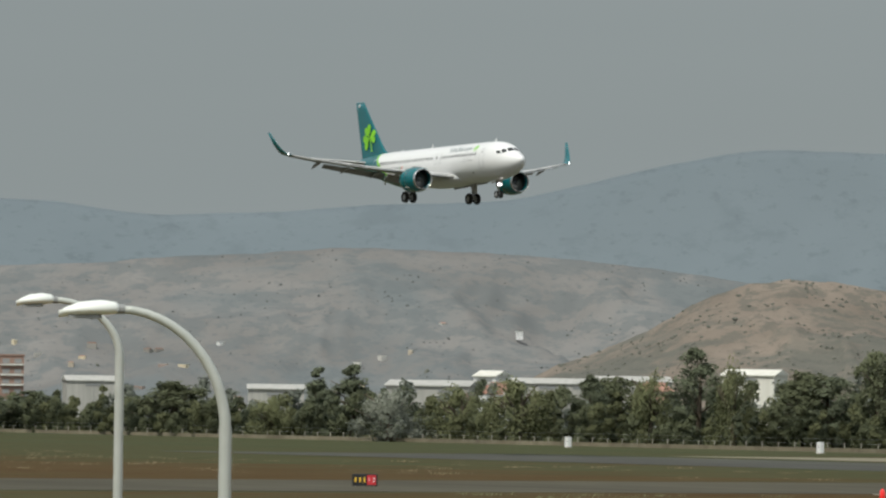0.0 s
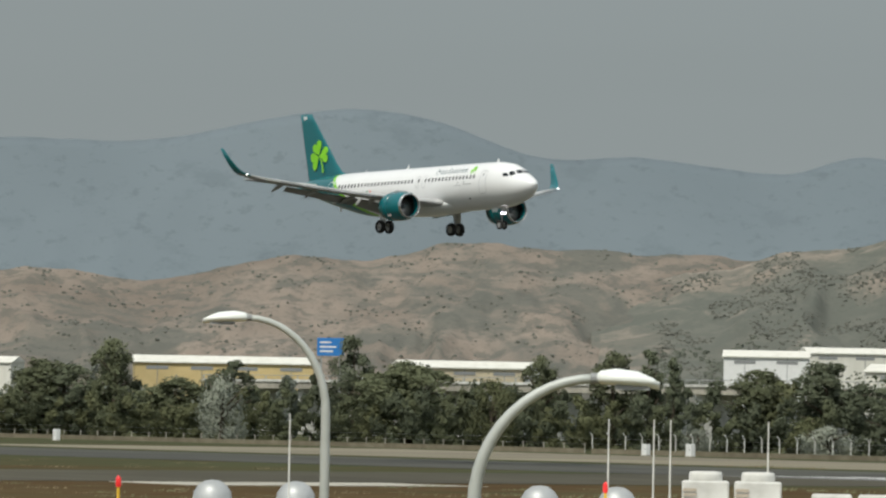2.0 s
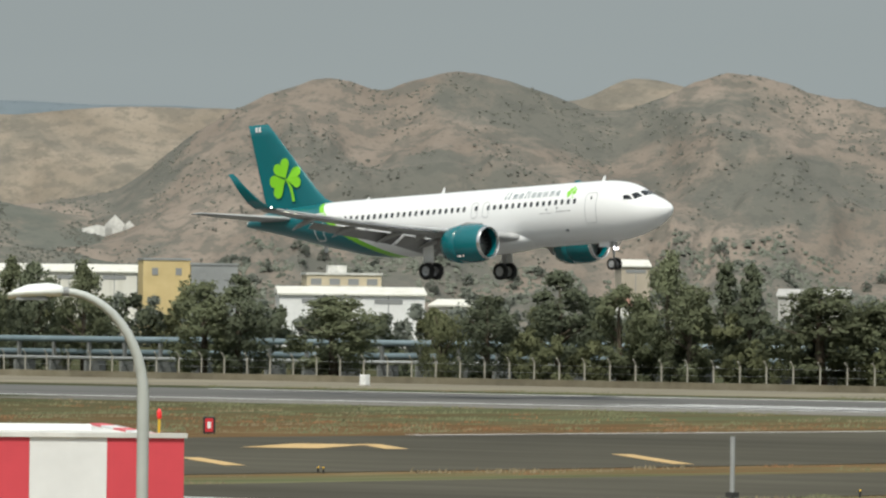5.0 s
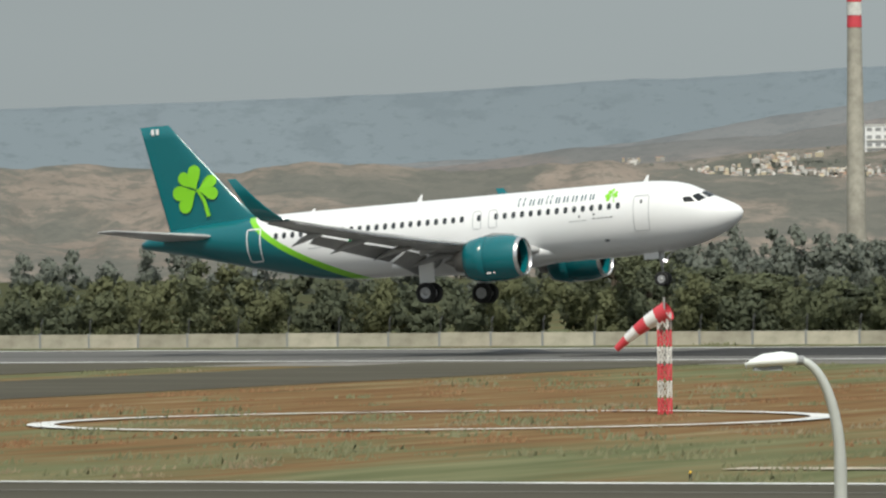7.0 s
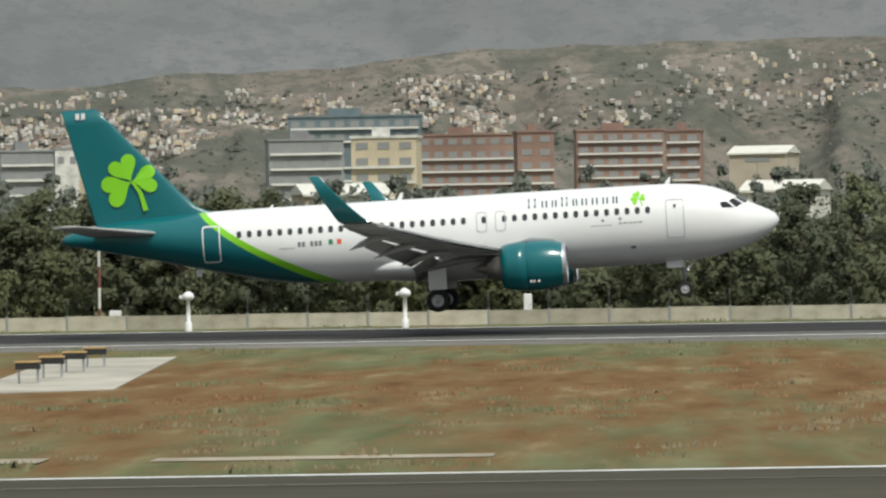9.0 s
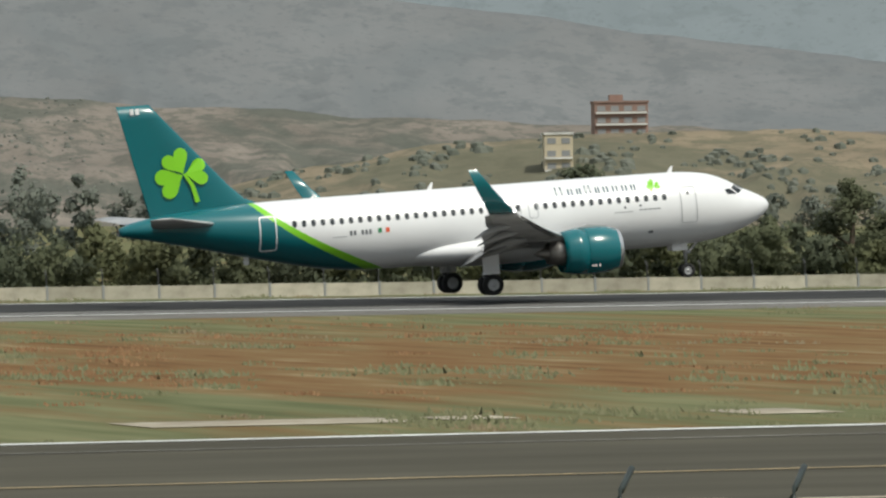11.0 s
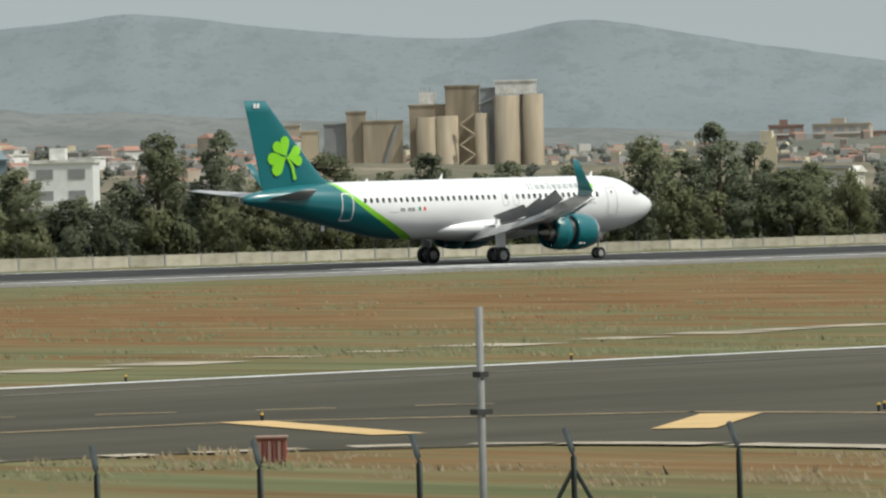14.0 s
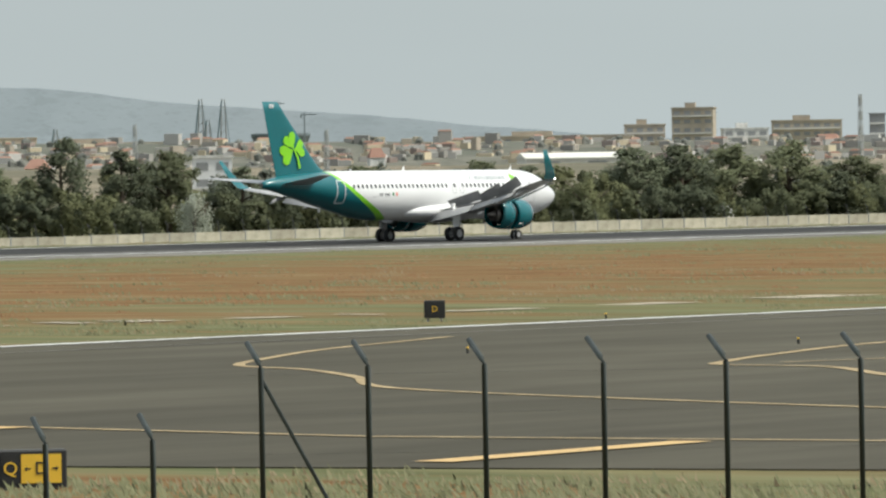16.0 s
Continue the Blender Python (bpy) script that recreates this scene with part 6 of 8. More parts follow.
def place_houses():
    r = random.Random(77)
    models = [house_model(k) for k in range(5)]
    spent = set()

    def put(az, dist, z, s, group, tall=1.0):
        k = r.choice((0, 0, 1, 2, 3, 4, 1))
        m = placed(az, dist, z, r.uniform(-40, 40)) @ Matrix.Diagonal((s, s, s * tall, 1))
        if k not in spent:
            spent.add(k)
            models[k].matrix_basis = m
            tagged(models[k], group=group)
        else:
            sx, sy, sz = models[k].scale
            tagged(copy_thing(models[k], m @ Matrix.Diagonal((1 / sx, 1 / sy, 1 / sz, 1))), group=group)

    # the town on the hillside: denser in bands
    n = 0
    def on_slope(az, el, crest, near, far):
        """Where a line of sight meets a hillside."""
        top = math.tan(radians(curve_at(crest, az)[0])) * far + EYE_HEIGHT
        z = EYE_HEIGHT + near * math.tan(radians(el))
        d = near + (far - near) * max(0.0, min(1.0, (z + 4) / (top + 4))) ** 0.8
        return d, EYE_HEIGHT + d * math.tan(radians(el))

    # the hillside town is one mass of small houses
    tv, tf, tm = [], [], []
    while n < 6600:
        az = r.uniform(-21.5, 3.2)
        lo, hi = curve_at([(-22, 0.50, 0.85), (-18, 0.54, 0.95), (-14, 0.56, 1.12), (-10, 0.56, 1.17), (-6, 0.58, 1.24), (-2.5, 0.62, 1.30), (0, 0.95, 1.45), (3.5, 1.1, 1.6)], az)
        el = lo + (hi - lo) * r.random() ** 1.2
        if noise.noise(Vector((az * 1.6, el * 9, 3.3))) < -0.10 or (az > -1.2 and r.random() < 0.8):
            continue
        n += 1
        d, z = on_slope(az, el, TOWN_CREST, 2560, 2800)
        d, z = d - 8, z - 0.6
        w, turn = radians(az), r.uniform(-0.6, 0.6) - radians(az)
        a, b, hgt = r.uniform(0.35, 1.05) * (2.4 if r.random() < 0.07 else 1.0), r.uniform(0.4, 0.9), r.uniform(0.25, 0.7)
        cx, cy = math.sin(w) * d, math.cos(w) * d
        k = len(tv)
        for lz, grow in ((-1.1, 1.0), (hgt, 1.0)):
            for sx, sy in ((-1, -1), (1, -1), (1, 1), (-1, 1)):
                x, y = sx * a * grow, sy * b * grow
                tv.append((cx + x * math.cos(turn) - y * math.sin(turn), cy + x * math.sin(turn) + y * math.cos(turn), z + lz))
        for sx in (-0.6, 0.6):
            x = sx * a
            tv.append((cx + x * math.cos(turn), cy + x * math.sin(turn), z + hgt + (0.32 if r.random() < 0.7 else 0.08)))
        roof = r.random()
        wall = r.choice((0, 0, 0, 4, 4, 1))
        for q in ((0, 1, 5, 4), (1, 2, 6, 5), (2, 3, 7, 6), (3, 0, 4, 7)):
            tf.append(tuple(k + i for i in q))
            tm.append(wall)
        for q in ((4, 5, 9, 8), (5, 6, 9), (6, 7, 8, 9), (7, 4, 8)):
            tf.append(tuple(k + i for i in q))
            tm.append(3 if roof < 0.50 else (0 if roof < 0.85 else 2))
    me = bpy.data.meshes.new("hillside_town")
    me.from_pydata(tv, [], tf)
    for key in ("townwall", "cream", "tan", "towntile", "townshade"):
        me.materials.append(M[key])
    me.polygons.foreach_set("material_index", tm)
    tagged(new("hillside_town", me), "dense hillside town of small white and cream houses", "houses", kind="stuff")
    # villages on the plain and the slopes
    for a0, a1, d0, d1, e0, e1, count in ((31, 36.5, 1150, 1350, 0.06, 0.32, 85), (36.5, 40.6, 1300, 1600, 0.06, 0.28, 50), (-61, -57.5, 1500, 1700, 0.05, 0.2, 5), (-62.5, -59, 2500, 2600, 0.4, 0.75, 4), (-44, -36, 1400, 1500, 0.12, 0.22, 4),
                                          (44.5, 55.5, 1900, 2300, 0.10, 0.30, 12)):
        for i in range(count):
            az, d, el = r.uniform(a0, a1), r.uniform(d0, d1), r.uniform(e0, e1)
            if d0 == 2500:
                d, z = on_slope(az, el, GREY_CREST, 3300, 3600)
                put(az, d - 6, z - 1, r.uniform(0.22, 0.38), "houses of the villages")
                continue
            if 30 < a0 < 37:
                d, z = on_slope(az, el * 1.5, VILLAGE_CREST, 1080, 1400)
                put(az, d, z - 2.0, r.uniform(0.3, 0.6), "houses of the villages")
                continue
            s = r.uniform(0.5, 0.9)
            put(az, d, 0.0, s, "houses of the villages", max(0.7, (EYE_HEIGHT + d * math.tan(radians(el))) / (7.6 * s)))


place_houses()


# ---- landmarks ----
def chimney_stack():
    t = thing("chimney_stack", "tall tapering concrete chimney with red and white bands", "chimney", placed(-19.47, 1260))
    part("shaft", finish(lathe(bmesh.new(), [(0, 1.9), (15, 1.75), (47.9, 1.32)], axis="z", seg=24)), M["concrete"], t, "", True)
    for z0, z1, mat in ((47.9, 50.1, "red"), (50.1, 52.6, "offwhite"), (52.6, 55, "red"), (55, 57, "offwhite")):
        part("band", finish(lathe(bmesh.new(), [(z0, 1.40), (z1, 1.34)], axis="z", seg=24)), M[mat], t, "", True)


def storage_tank(az, dist, radius, top):
    t = thing("storage_tank", "wide cream-painted fuel storage tank with a domed roof", "tank", placed(az, dist), "fuel tanks")
    part("shell", finish(lathe(bmesh.new(), [(0, radius), (top * 0.5, radius), (top, radius)], axis="z", seg=48)), M["cream_tank"], t, "", True)
    part("dome", finish(lathe(bmesh.new(), [(top, radius), (top + 0.6, radius * 0.75), (top + 1.1, radius * 0.4), (top + 1.3, 0.05)], axis="z", seg=48)), M["cream_tank"], t, "", True)
    bm = bmesh.new()
    for k in range(36):
        w = 2 * math.pi * k / 36
        tube(bm, [(math.cos(w) * radius, math.sin(w) * radius, top), (math.cos(w) * radius, math.sin(w) * radius, top + 0.8)], 0.022, 4)
    part("railing", bm, M["galv"], t)
    part("stair", finish(tube(bmesh.new(), [(math.cos(w) * (radius + 0.4), math.sin(w) * (radius + 0.4), top * i / 11) for i, w in enumerate([-2.6 + 0.15 * j for j in range(12)])], 0.3, 4)), M["galv"], t)


M["cream_tank"] = surface("tank_paint", [(0.78, 0.72, 0.54), (0.86, 0.80, 0.62)], 0.2, 0.6, second=0.1)


def silo_works():
    t = thing("silo_works", "tan concrete cement works with round silos and a stair tower", "building", placed(41.92, 1600))
    def x_of(px):
        return (px - 236) * 0.1326
    for px, r, top in ((390, 2.6, 27.2), (346, 3.2, 27.0), (300, 1.7, 23), (236, 3.0, 22.5), (205, 2.8, 22.3)):
        part("silo", finish(lathe(bmesh.new(), [(0, r), (top, r), (top, 0.05)], (x_of(px), 0, 0), "z", 28)), M["silo"], t, "round concrete silo", True)
    for px0, px1, y0, y1, top, mat in ((325, 398, -1.5, 4, 30.2, "offwhite"), (236, 297, 2, 8, 29.3, "silo"), (172, 240, 3, 9, 25, "silo"), (90, 160, 1, 8, 21.5, "silo"), (60, 95, 2, 8, 23.8, "silo"), (20, 62, 3, 9, 21.0, "greywall"), (-20, 10, 3, 9, 19.5, "cream"), (-76, -22, 1, 9, 21.0, "tan"), (298, 326, 1.5, 5, 28.6, "greywall")):
        bm = bmesh.new()
        z0 = 27.3 if px0 == 325 else 0
        box(bm, x_of(px0), y0, z0, x_of(px1), y1, top)
        box(bm, x_of(px0) - 0.2, y0 - 0.2, top, x_of(px1) + 0.2, y1 + 0.2, top + 0.4)
        part("head_house" if z0 else "wing", bm, M[mat], t)
    bm = bmesh.new()
    for i in range(7):
        tube(bm, [(x_of(262 + (26 if i % 2 else 0)), -3.1, 6 + 2.4 * i), (x_of(262 + (0 if i % 2 else 26)), -3.1, 8.4 + 2.4 * i)], 0.25, 5)
    part("outside_stair", bm, M["silo"], t)
    bm = bmesh.new()
    tube(bm, [(x_of(150), 0.8, 20.5), (x_of(118), 0.8, 8)], 0.5, 6)
    tube(bm, [(x_of(326), 1, 26.5), (x_of(296), 1, 25)], 0.4, 6)
    part("conveyor", bm, M["greywall"], t)
    for px in (192, 200, 210, 240, 246, 115):
        part("mast", finish(tube(bmesh.new(), [(x_of(px), 4, 20), (x_of(px), 4, 29.5 if px > 180 else 24.5)], 0.15, 5)), M["galv"], t)
    bm = bmesh.new()
    box(bm, x_of(190), 3.5, 25, x_of(220), 6, 28.2)
    part("dust_filter", bm, M["offwhite"], t)


def batching_plant():
    t = thing("batching_plant", "grey clad plant building with pipes, masts and an arched hall", "building", placed(24.1, 700))
    for x0, x1, z0, z1, mat in ((-4.6, -0.2, 0, 14.4, "greywall"), (1.2, 4.6, 0, 14.3, "greywall"), (-4.6, 4.6, 11.0, 11.4, "offwhite"), (-4.6, 4.6, 9.2, 9.6, "dark")):
        bm = bmesh.new()
        box(bm, x0, 0 if mat == "greywall" else -0.1, z0, x1, 5, z1)
        part("cladding", bm, M[mat], t)
    for x, top, r in ((-2.2, 16, 0.12), (-1.5, 16.2, 0.12), (1.0, 16.6, 0.2), (2.0, 15.8, 0.35), (3.3, 16.4, 0.14), (0.3, 15.6, 0.14)):
        part("pipe", finish(tube(bmesh.new(), [(x, 1, 10), (x, 1, top)], r, 8)), M["galv"], t)
    bm = bmesh.new()
    for i in range(13):
        w = math.pi * i / 12
        for y in (-4, 2):
            bm.verts.new((0.4 + 4.3 * math.cos(w), y, 6.5 + 3.6 * math.sin(w)))
    bm.verts.ensure_lookup_table()
    v = bm.verts
    for i in range(12):
        bm.faces.new((v[2 * i], v[2 * i + 1], v[2 * i + 3], v[2 * i + 2]))
    bm.faces.new([v[2 * i] for i in range(13)])
    part("arched_roof", finish(bm), M["greywall"], t, "curved grey metal roof", True)


def port_crane(az, dist, top, mat):
    t = thing("port_crane", "tall grey harbour crane with a raised boom", "crane", placed(az, dist), "harbour cranes")
    for s in (-1, 1):
        part("leg", finish(tube(bmesh.new(), [(s * 2.6, 0, 0), (s * 1.4, 0, top * 0.45), (s * 0.6, 0, top)], [0.5, 0.4, 0.25], 6)), M[mat], t)
    bm = bmesh.new()
    for i in range(9):
        z = top * (0.2 + 0.085 * i)
        k = 1.7 - 0.13 * i
        tube(bm, [(-k, 0, z), (k, 0, z + top * 0.06)], 0.16, 4)
    part("bracing", bm, M[mat], t)
    part("boom", finish(tube(bmesh.new(), [(-3.4, 0, top * 0.40), (-1.8, 0, top * 0.75), (-0.6, 0, top * 0.98)], 0.4, 5)), M["pipe"], t)
    part("stay", finish(tube(bmesh.new(), [(3.2, 0, top * 0.40), (0.6, 0, top)], 0.2, 4)), M["pipe"], t)


def lattice_mast(x, y, top, half, mat, label, z0=0.0, bands=False, name="lattice_mast"):
    t = thing(name, label, "mast", pose(x, y, z0))
    for sx in (-1, 1):
        for sy in (-1, 1):
            part("leg", finish(tube(bmesh.new(), [(sx * half, sy * half, 0), (sx * half * 0.45, sy * half * 0.45, top)], [0.07, 0.05], 5)), M[mat], t)
    n = max(5, int(top / 1.9))
    for i in range(n):
        za, zb = top * i / n, top * (i + 1) / n
        ka, kb = half * (1 - 0.55 * i / n), half * (1 - 0.55 * (i + 1) / n)
        for sy in (-1, 1):
            for p, q in (((-ka, sy * ka, za), (kb, sy * kb, zb)), ((ka, sy * ka, za), (-kb, sy * kb, zb)), ((sy * ka, -ka, za), (sy * kb, kb, zb))):
                part("brace", tube(bmesh.new(), [p, q], 0.035, 4), M["offwhite" if bands and i % 3 == 1 else mat], t)
    return t


chimney_stack()
for q in ((-14.6, 566, 7.5, 7.4), (-12.0, 590, 8.0, 7.8), (-16.1, 560, 5.0, 7.2), (-9.7, 570, 5.5, 7.0)):
    storage_tank(*q)
silo_works()
batching_plant()
def suburb():
    """Small pale houses and trees covering the low rise, past counting."""
    r = random.Random(31)
    tv, tf, tm = [], [], []
    lv, lf = [], []
    n = 0
    while n < 3800:
        pick = r.random()
        hill, a0, a1, u0, u1 = ("backdrop_foothills", 34, 44, 0.3, 0.75) if pick < 0.10 else ("backdrop_slopes", -66, -57.5, 0.08, 0.5) if pick < 0.125 else ("hills_village", 31.2, 41, 0.3, 1.0) if pick < 0.27 else ("hills_suburb", 28.5, 58, 0.25, 1.0)
        az, u = r.uniform(a0, a1), r.uniform(u0, u1)
        if noise.noise(Vector((az * 1.3, u * 4, 9.1))) < -0.15:
            continue
        n += 1
        d, z = SLOPES[hill](az, u)
        w, turn = radians(az), r.uniform(-0.7, 0.7) - radians(az)
        cx, cy = math.sin(w) * d, math.cos(w) * d
        if r.random() < 0.3:
            s, k, j0 = r.uniform(1.0, 2.0), len(lv), 7
            lv.append((cx, cy, z + s * 1.3))
            for lift, wide in ((0.8, 0.8), (-0.2, 1.0)):
                for j in range(j0):
                    q = 6.283 * j / j0
                    lv.append((cx + math.cos(q) * s * wide * r.uniform(0.6, 1.2), cy + math.sin(q) * s * wide * r.uniform(0.6, 1.2), z + s * lift * r.uniform(0.7, 1.2)))
            for j in range(j0):
                p = (j + 1) % j0
                lf.extend(((k, k + 1 + j, k + 1 + p), (k + 1 + j, k + 1 + j0 + j, k + 1 + j0 + p, k + 1 + p)))
            continue
        a, b, hgt = r.uniform(0.9, 2.4), r.uniform(0.9, 1.6), r.uniform(0.9, 2.2) * (1.7 if r.random() < 0.08 else 1.0)
        k = len(tv)
        for lz in (-1.2, hgt):
            for sx, sy in ((-1, -1), (1, -1), (1, 1), (-1, 1)):
                x, y = sx * a, sy * b
                tv.append((cx + x * math.cos(turn) - y * math.sin(turn), cy + x * math.sin(turn) + y * math.cos(turn), z + lz))
        rise = 0.5 if r.random() < 0.36 else 0.05
        for sx in (-0.8, 0.8):
            tv.append((cx + sx * a * math.cos(turn), cy + sx * a * math.sin(turn), z + hgt + rise))
        wall, roof = r.choice((0, 0, 0, 1, 2, 4)), (3 if rise > 0.2 else r.choice((0, 2)))
        for q in ((0, 1, 5, 4), (1, 2, 6, 5), (2, 3, 7, 6), (3, 0, 4, 7)):
            tf.append(tuple(k + i for i in q))
            tm.append(wall)
        for q in ((4, 5, 9, 8), (5, 6, 9), (6, 7, 8, 9), (7, 4, 8)):
            tf.append(tuple(k + i for i in q))
            tm.append(roof)
    me = bpy.data.meshes.new("suburb")
    me.from_pydata(tv, [], tf)
    for key in ("townwall", "cream", "tan", "towntile", "brickhaze"):
        me.materials.append(M[key])
    me.polygons.foreach_set("material_index", tm)
    tagged(new("suburb", me), "low pale houses at the edge of a town", "houses", kind="stuff")
    me = bpy.data.meshes.new("suburb_trees")
    me.from_pydata(lv, [], lf)
    me.materials.append(M["scrub_far"])
    tagged(new("suburb_trees", me), "grey-green trees between the houses", "trees", kind="stuff")


suburb()


# tower cranes and stadium wear the concrete colour with haze mixed in
def tower_crane(az, dist, top, reach):
    t = thing("tower_crane", "slender grey tower crane over a building site", "crane", placed(az, dist), "tower cranes")
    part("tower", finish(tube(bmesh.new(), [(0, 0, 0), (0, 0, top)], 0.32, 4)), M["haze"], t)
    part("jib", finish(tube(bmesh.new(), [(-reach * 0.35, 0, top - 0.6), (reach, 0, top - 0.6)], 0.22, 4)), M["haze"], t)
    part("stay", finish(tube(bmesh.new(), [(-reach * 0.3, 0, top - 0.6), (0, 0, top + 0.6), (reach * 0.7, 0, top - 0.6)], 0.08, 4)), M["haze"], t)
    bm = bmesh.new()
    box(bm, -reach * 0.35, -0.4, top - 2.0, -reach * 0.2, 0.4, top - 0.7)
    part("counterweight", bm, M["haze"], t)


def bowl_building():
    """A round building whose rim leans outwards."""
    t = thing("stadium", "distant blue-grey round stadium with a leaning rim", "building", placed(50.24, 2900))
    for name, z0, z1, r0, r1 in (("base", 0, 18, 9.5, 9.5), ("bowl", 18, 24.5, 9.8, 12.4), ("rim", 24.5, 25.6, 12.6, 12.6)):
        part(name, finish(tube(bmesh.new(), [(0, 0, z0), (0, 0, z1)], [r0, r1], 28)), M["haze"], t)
    for i in range(28):
        w = 2 * math.pi * i / 28
        part("rib", tube(bmesh.new(), [(9.9 * math.cos(w), 9.9 * math.sin(w), 18), (12.5 * math.cos(w), 12.5 * math.sin(w), 24.5)], 0.16, 4), M["greywall"], t)


bowl_building()
tower_crane(50.21, 2860, 38.5, 3.2)
tower_crane(50.44, 2840, 33.5, 5.0)


def on_hill(hill, az, el):
    """The place on a hillside that stands at that bearing and angle."""
    return min((SLOPES[hill](az, k / 60) for k in range(4, 61)), key=lambda q: abs(math.degrees(math.atan2(q[1] - EYE_HEIGHT, q[0])) - el))


def gabled_church():
    d, z = on_hill("hills_brown", -41.8, 0.72)
    t = thing("church", "white church with steep pointed gables on a hillside", "church", placed(-41.8, d - 1.5, z - 0.5) @ Matrix.Scale(1.75, 4))
    for name, x, w, h, top in (("side_hall", -5.0, 3.2, 0.6, 1.4), ("nave", -1.2, 2.2, 1.4, 3.6), ("chapel", 1.8, 1.4, 1.0, 2.4), ("side_hall", 5.0, 2.6, 0.8, 1.5)):
        bm = bmesh.new()
        front = [bm.verts.new(p) for p in ((x - w, 0, -1), (x + w, 0, -1), (x + w, 0, h), (x, 0, top), (x - w, 0, h))]
        back = [bm.verts.new((v.co.x, 2.4, v.co.z)) for v in front]
        bm.faces.new(front)
        bm.faces.new(back[::-1])
        for j in range(5):
            k = (j + 1) % 5
            bm.faces.new((front[k], front[j], back[j], back[k]))
        part(name, finish(bm), M["offwhite"], t)


gabled_church()


def retaining_wall(a0, a1, el):
    """A long pale wall that holds up a road on the hillside."""
    t = thing("retaining_wall", "long pale retaining wall of a hillside road", "wall", pose(0, 0, 0), "hillside road walls")
    n = 12
    bm = bmesh.new()
    rows_ = []
    for i in range(n + 1):
        az = a0 + (a1 - a0) * i / n
        d, z = on_hill("hills_town", az, el + 0.004 * math.sin(i * 0.9))
        z = EYE_HEIGHT + (d - 1) * math.tan(radians(el + 0.004 * math.sin(i * 0.5)))
        w = radians(az)
        rows_.append([bm.verts.new((math.sin(w) * (d + k), math.cos(w) * (d + k), z + h)) for k, h in ((-1, -0.35), (-1, 0.30), (0.5, 0.30), (0.5, -0.35))])
    for p, q in zip(rows_, rows_[1:]):
        for k in range(4):
            bm.faces.new((p[k], q[k], q[(k + 1) % 4], p[(k + 1) % 4]))
    bm.faces.new(rows_[0])
    bm.faces.new(rows_[-1])
    part("wall_body", finish(bm), M["hall"], t)


retaining_wall(-13.62, -12.12, 1.27)
retaining_wall(-9.7, -8.6, 1.33)


def hilltop_ruin():
    d, z = SLOPES["hills_peak"](-46.85, 1.0)
    t = thing("ruined_castle", "small tan stone castle ruin on a hilltop", "castle", placed(-46.85, d - 1.5, z + 0.1))
    for name, x0, x1, h in (("wall", -3.6, -1.2, 1.3), ("keep", -1.2, 0.6, 2.6), ("wall", 0.6, 3.4, 1.0), ("tower", 3.4, 4.2, 1.7), ("turret", -0.9, -0.3, 3.2)):
        bm = bmesh.new()
        box(bm, x0, -1.0 if name != "turret" else -0.6, -1.5, x1 - 0.01, 1.0 if name != "turret" else 0.6, h, 0.08)
        part(name, bm, M["tan"], t)


hilltop_ruin()


def wedge_roof():
    """A tall white wedge standing over the trees."""
    t = thing("wedge_roof_hall", "white hall with a steep wedge-shaped end", "building", placed(44.62, 760))
    bm = bmesh.new()
    vs = [bm.verts.new(p) for p in ((-1.9, 0, 0), (1.0, 0, 0), (1.0, 0, 10.6), (-1.9, 0, 7.6), (-1.9, 5, 0), (1.0, 5, 0), (1.0, 5, 10.6), (-1.9, 5, 7.6))]
    for q in ((0, 1, 2, 3), (7, 6, 5, 4), (1, 5, 6, 2), (4, 0, 3, 7), (3, 2, 6, 7)):
        bm.faces.new([vs[i] for i in q])
    part("wall", finish(bm), M["cream"], t)
    bm = bmesh.new()
    box(bm, 1.0, 0.2, 0, 9.0, 5.0, 6.6)
    part("side_hall", bm, M["offwhite"], t)
    bm = bmesh.new()
    box(bm, 1.0, -0.3, 6.6, 9.4, 5.4, 6.9)
    part("flat_roof", bm, M["greywall"], t)


wedge_roof()


for az, top in ((49.57, 42), (49.76, 42), (49.63, 33), (48.35, 30)):
    port_crane(az, 3000, top, "greywall" if top < 45 else "tan")
lattice_mast(-73.2, 391.6, 12.2, 0.9, "orange", "orange and white lattice radio tower", bands=True, name="radio_tower")
lattice_mast(-684.5, 584.3, 22.5, 1.0, "galv", "grey lattice telecom mast with aerials")
for x, y, top in ((679.4, 590.3, 13.1), (695.7, 571.0, 12.1), (738.2, 514.8, 15.5), (480, 640, 14)):
    lattice_mast(x, y, top, 0.35, "galv", "slender grey telecom mast")


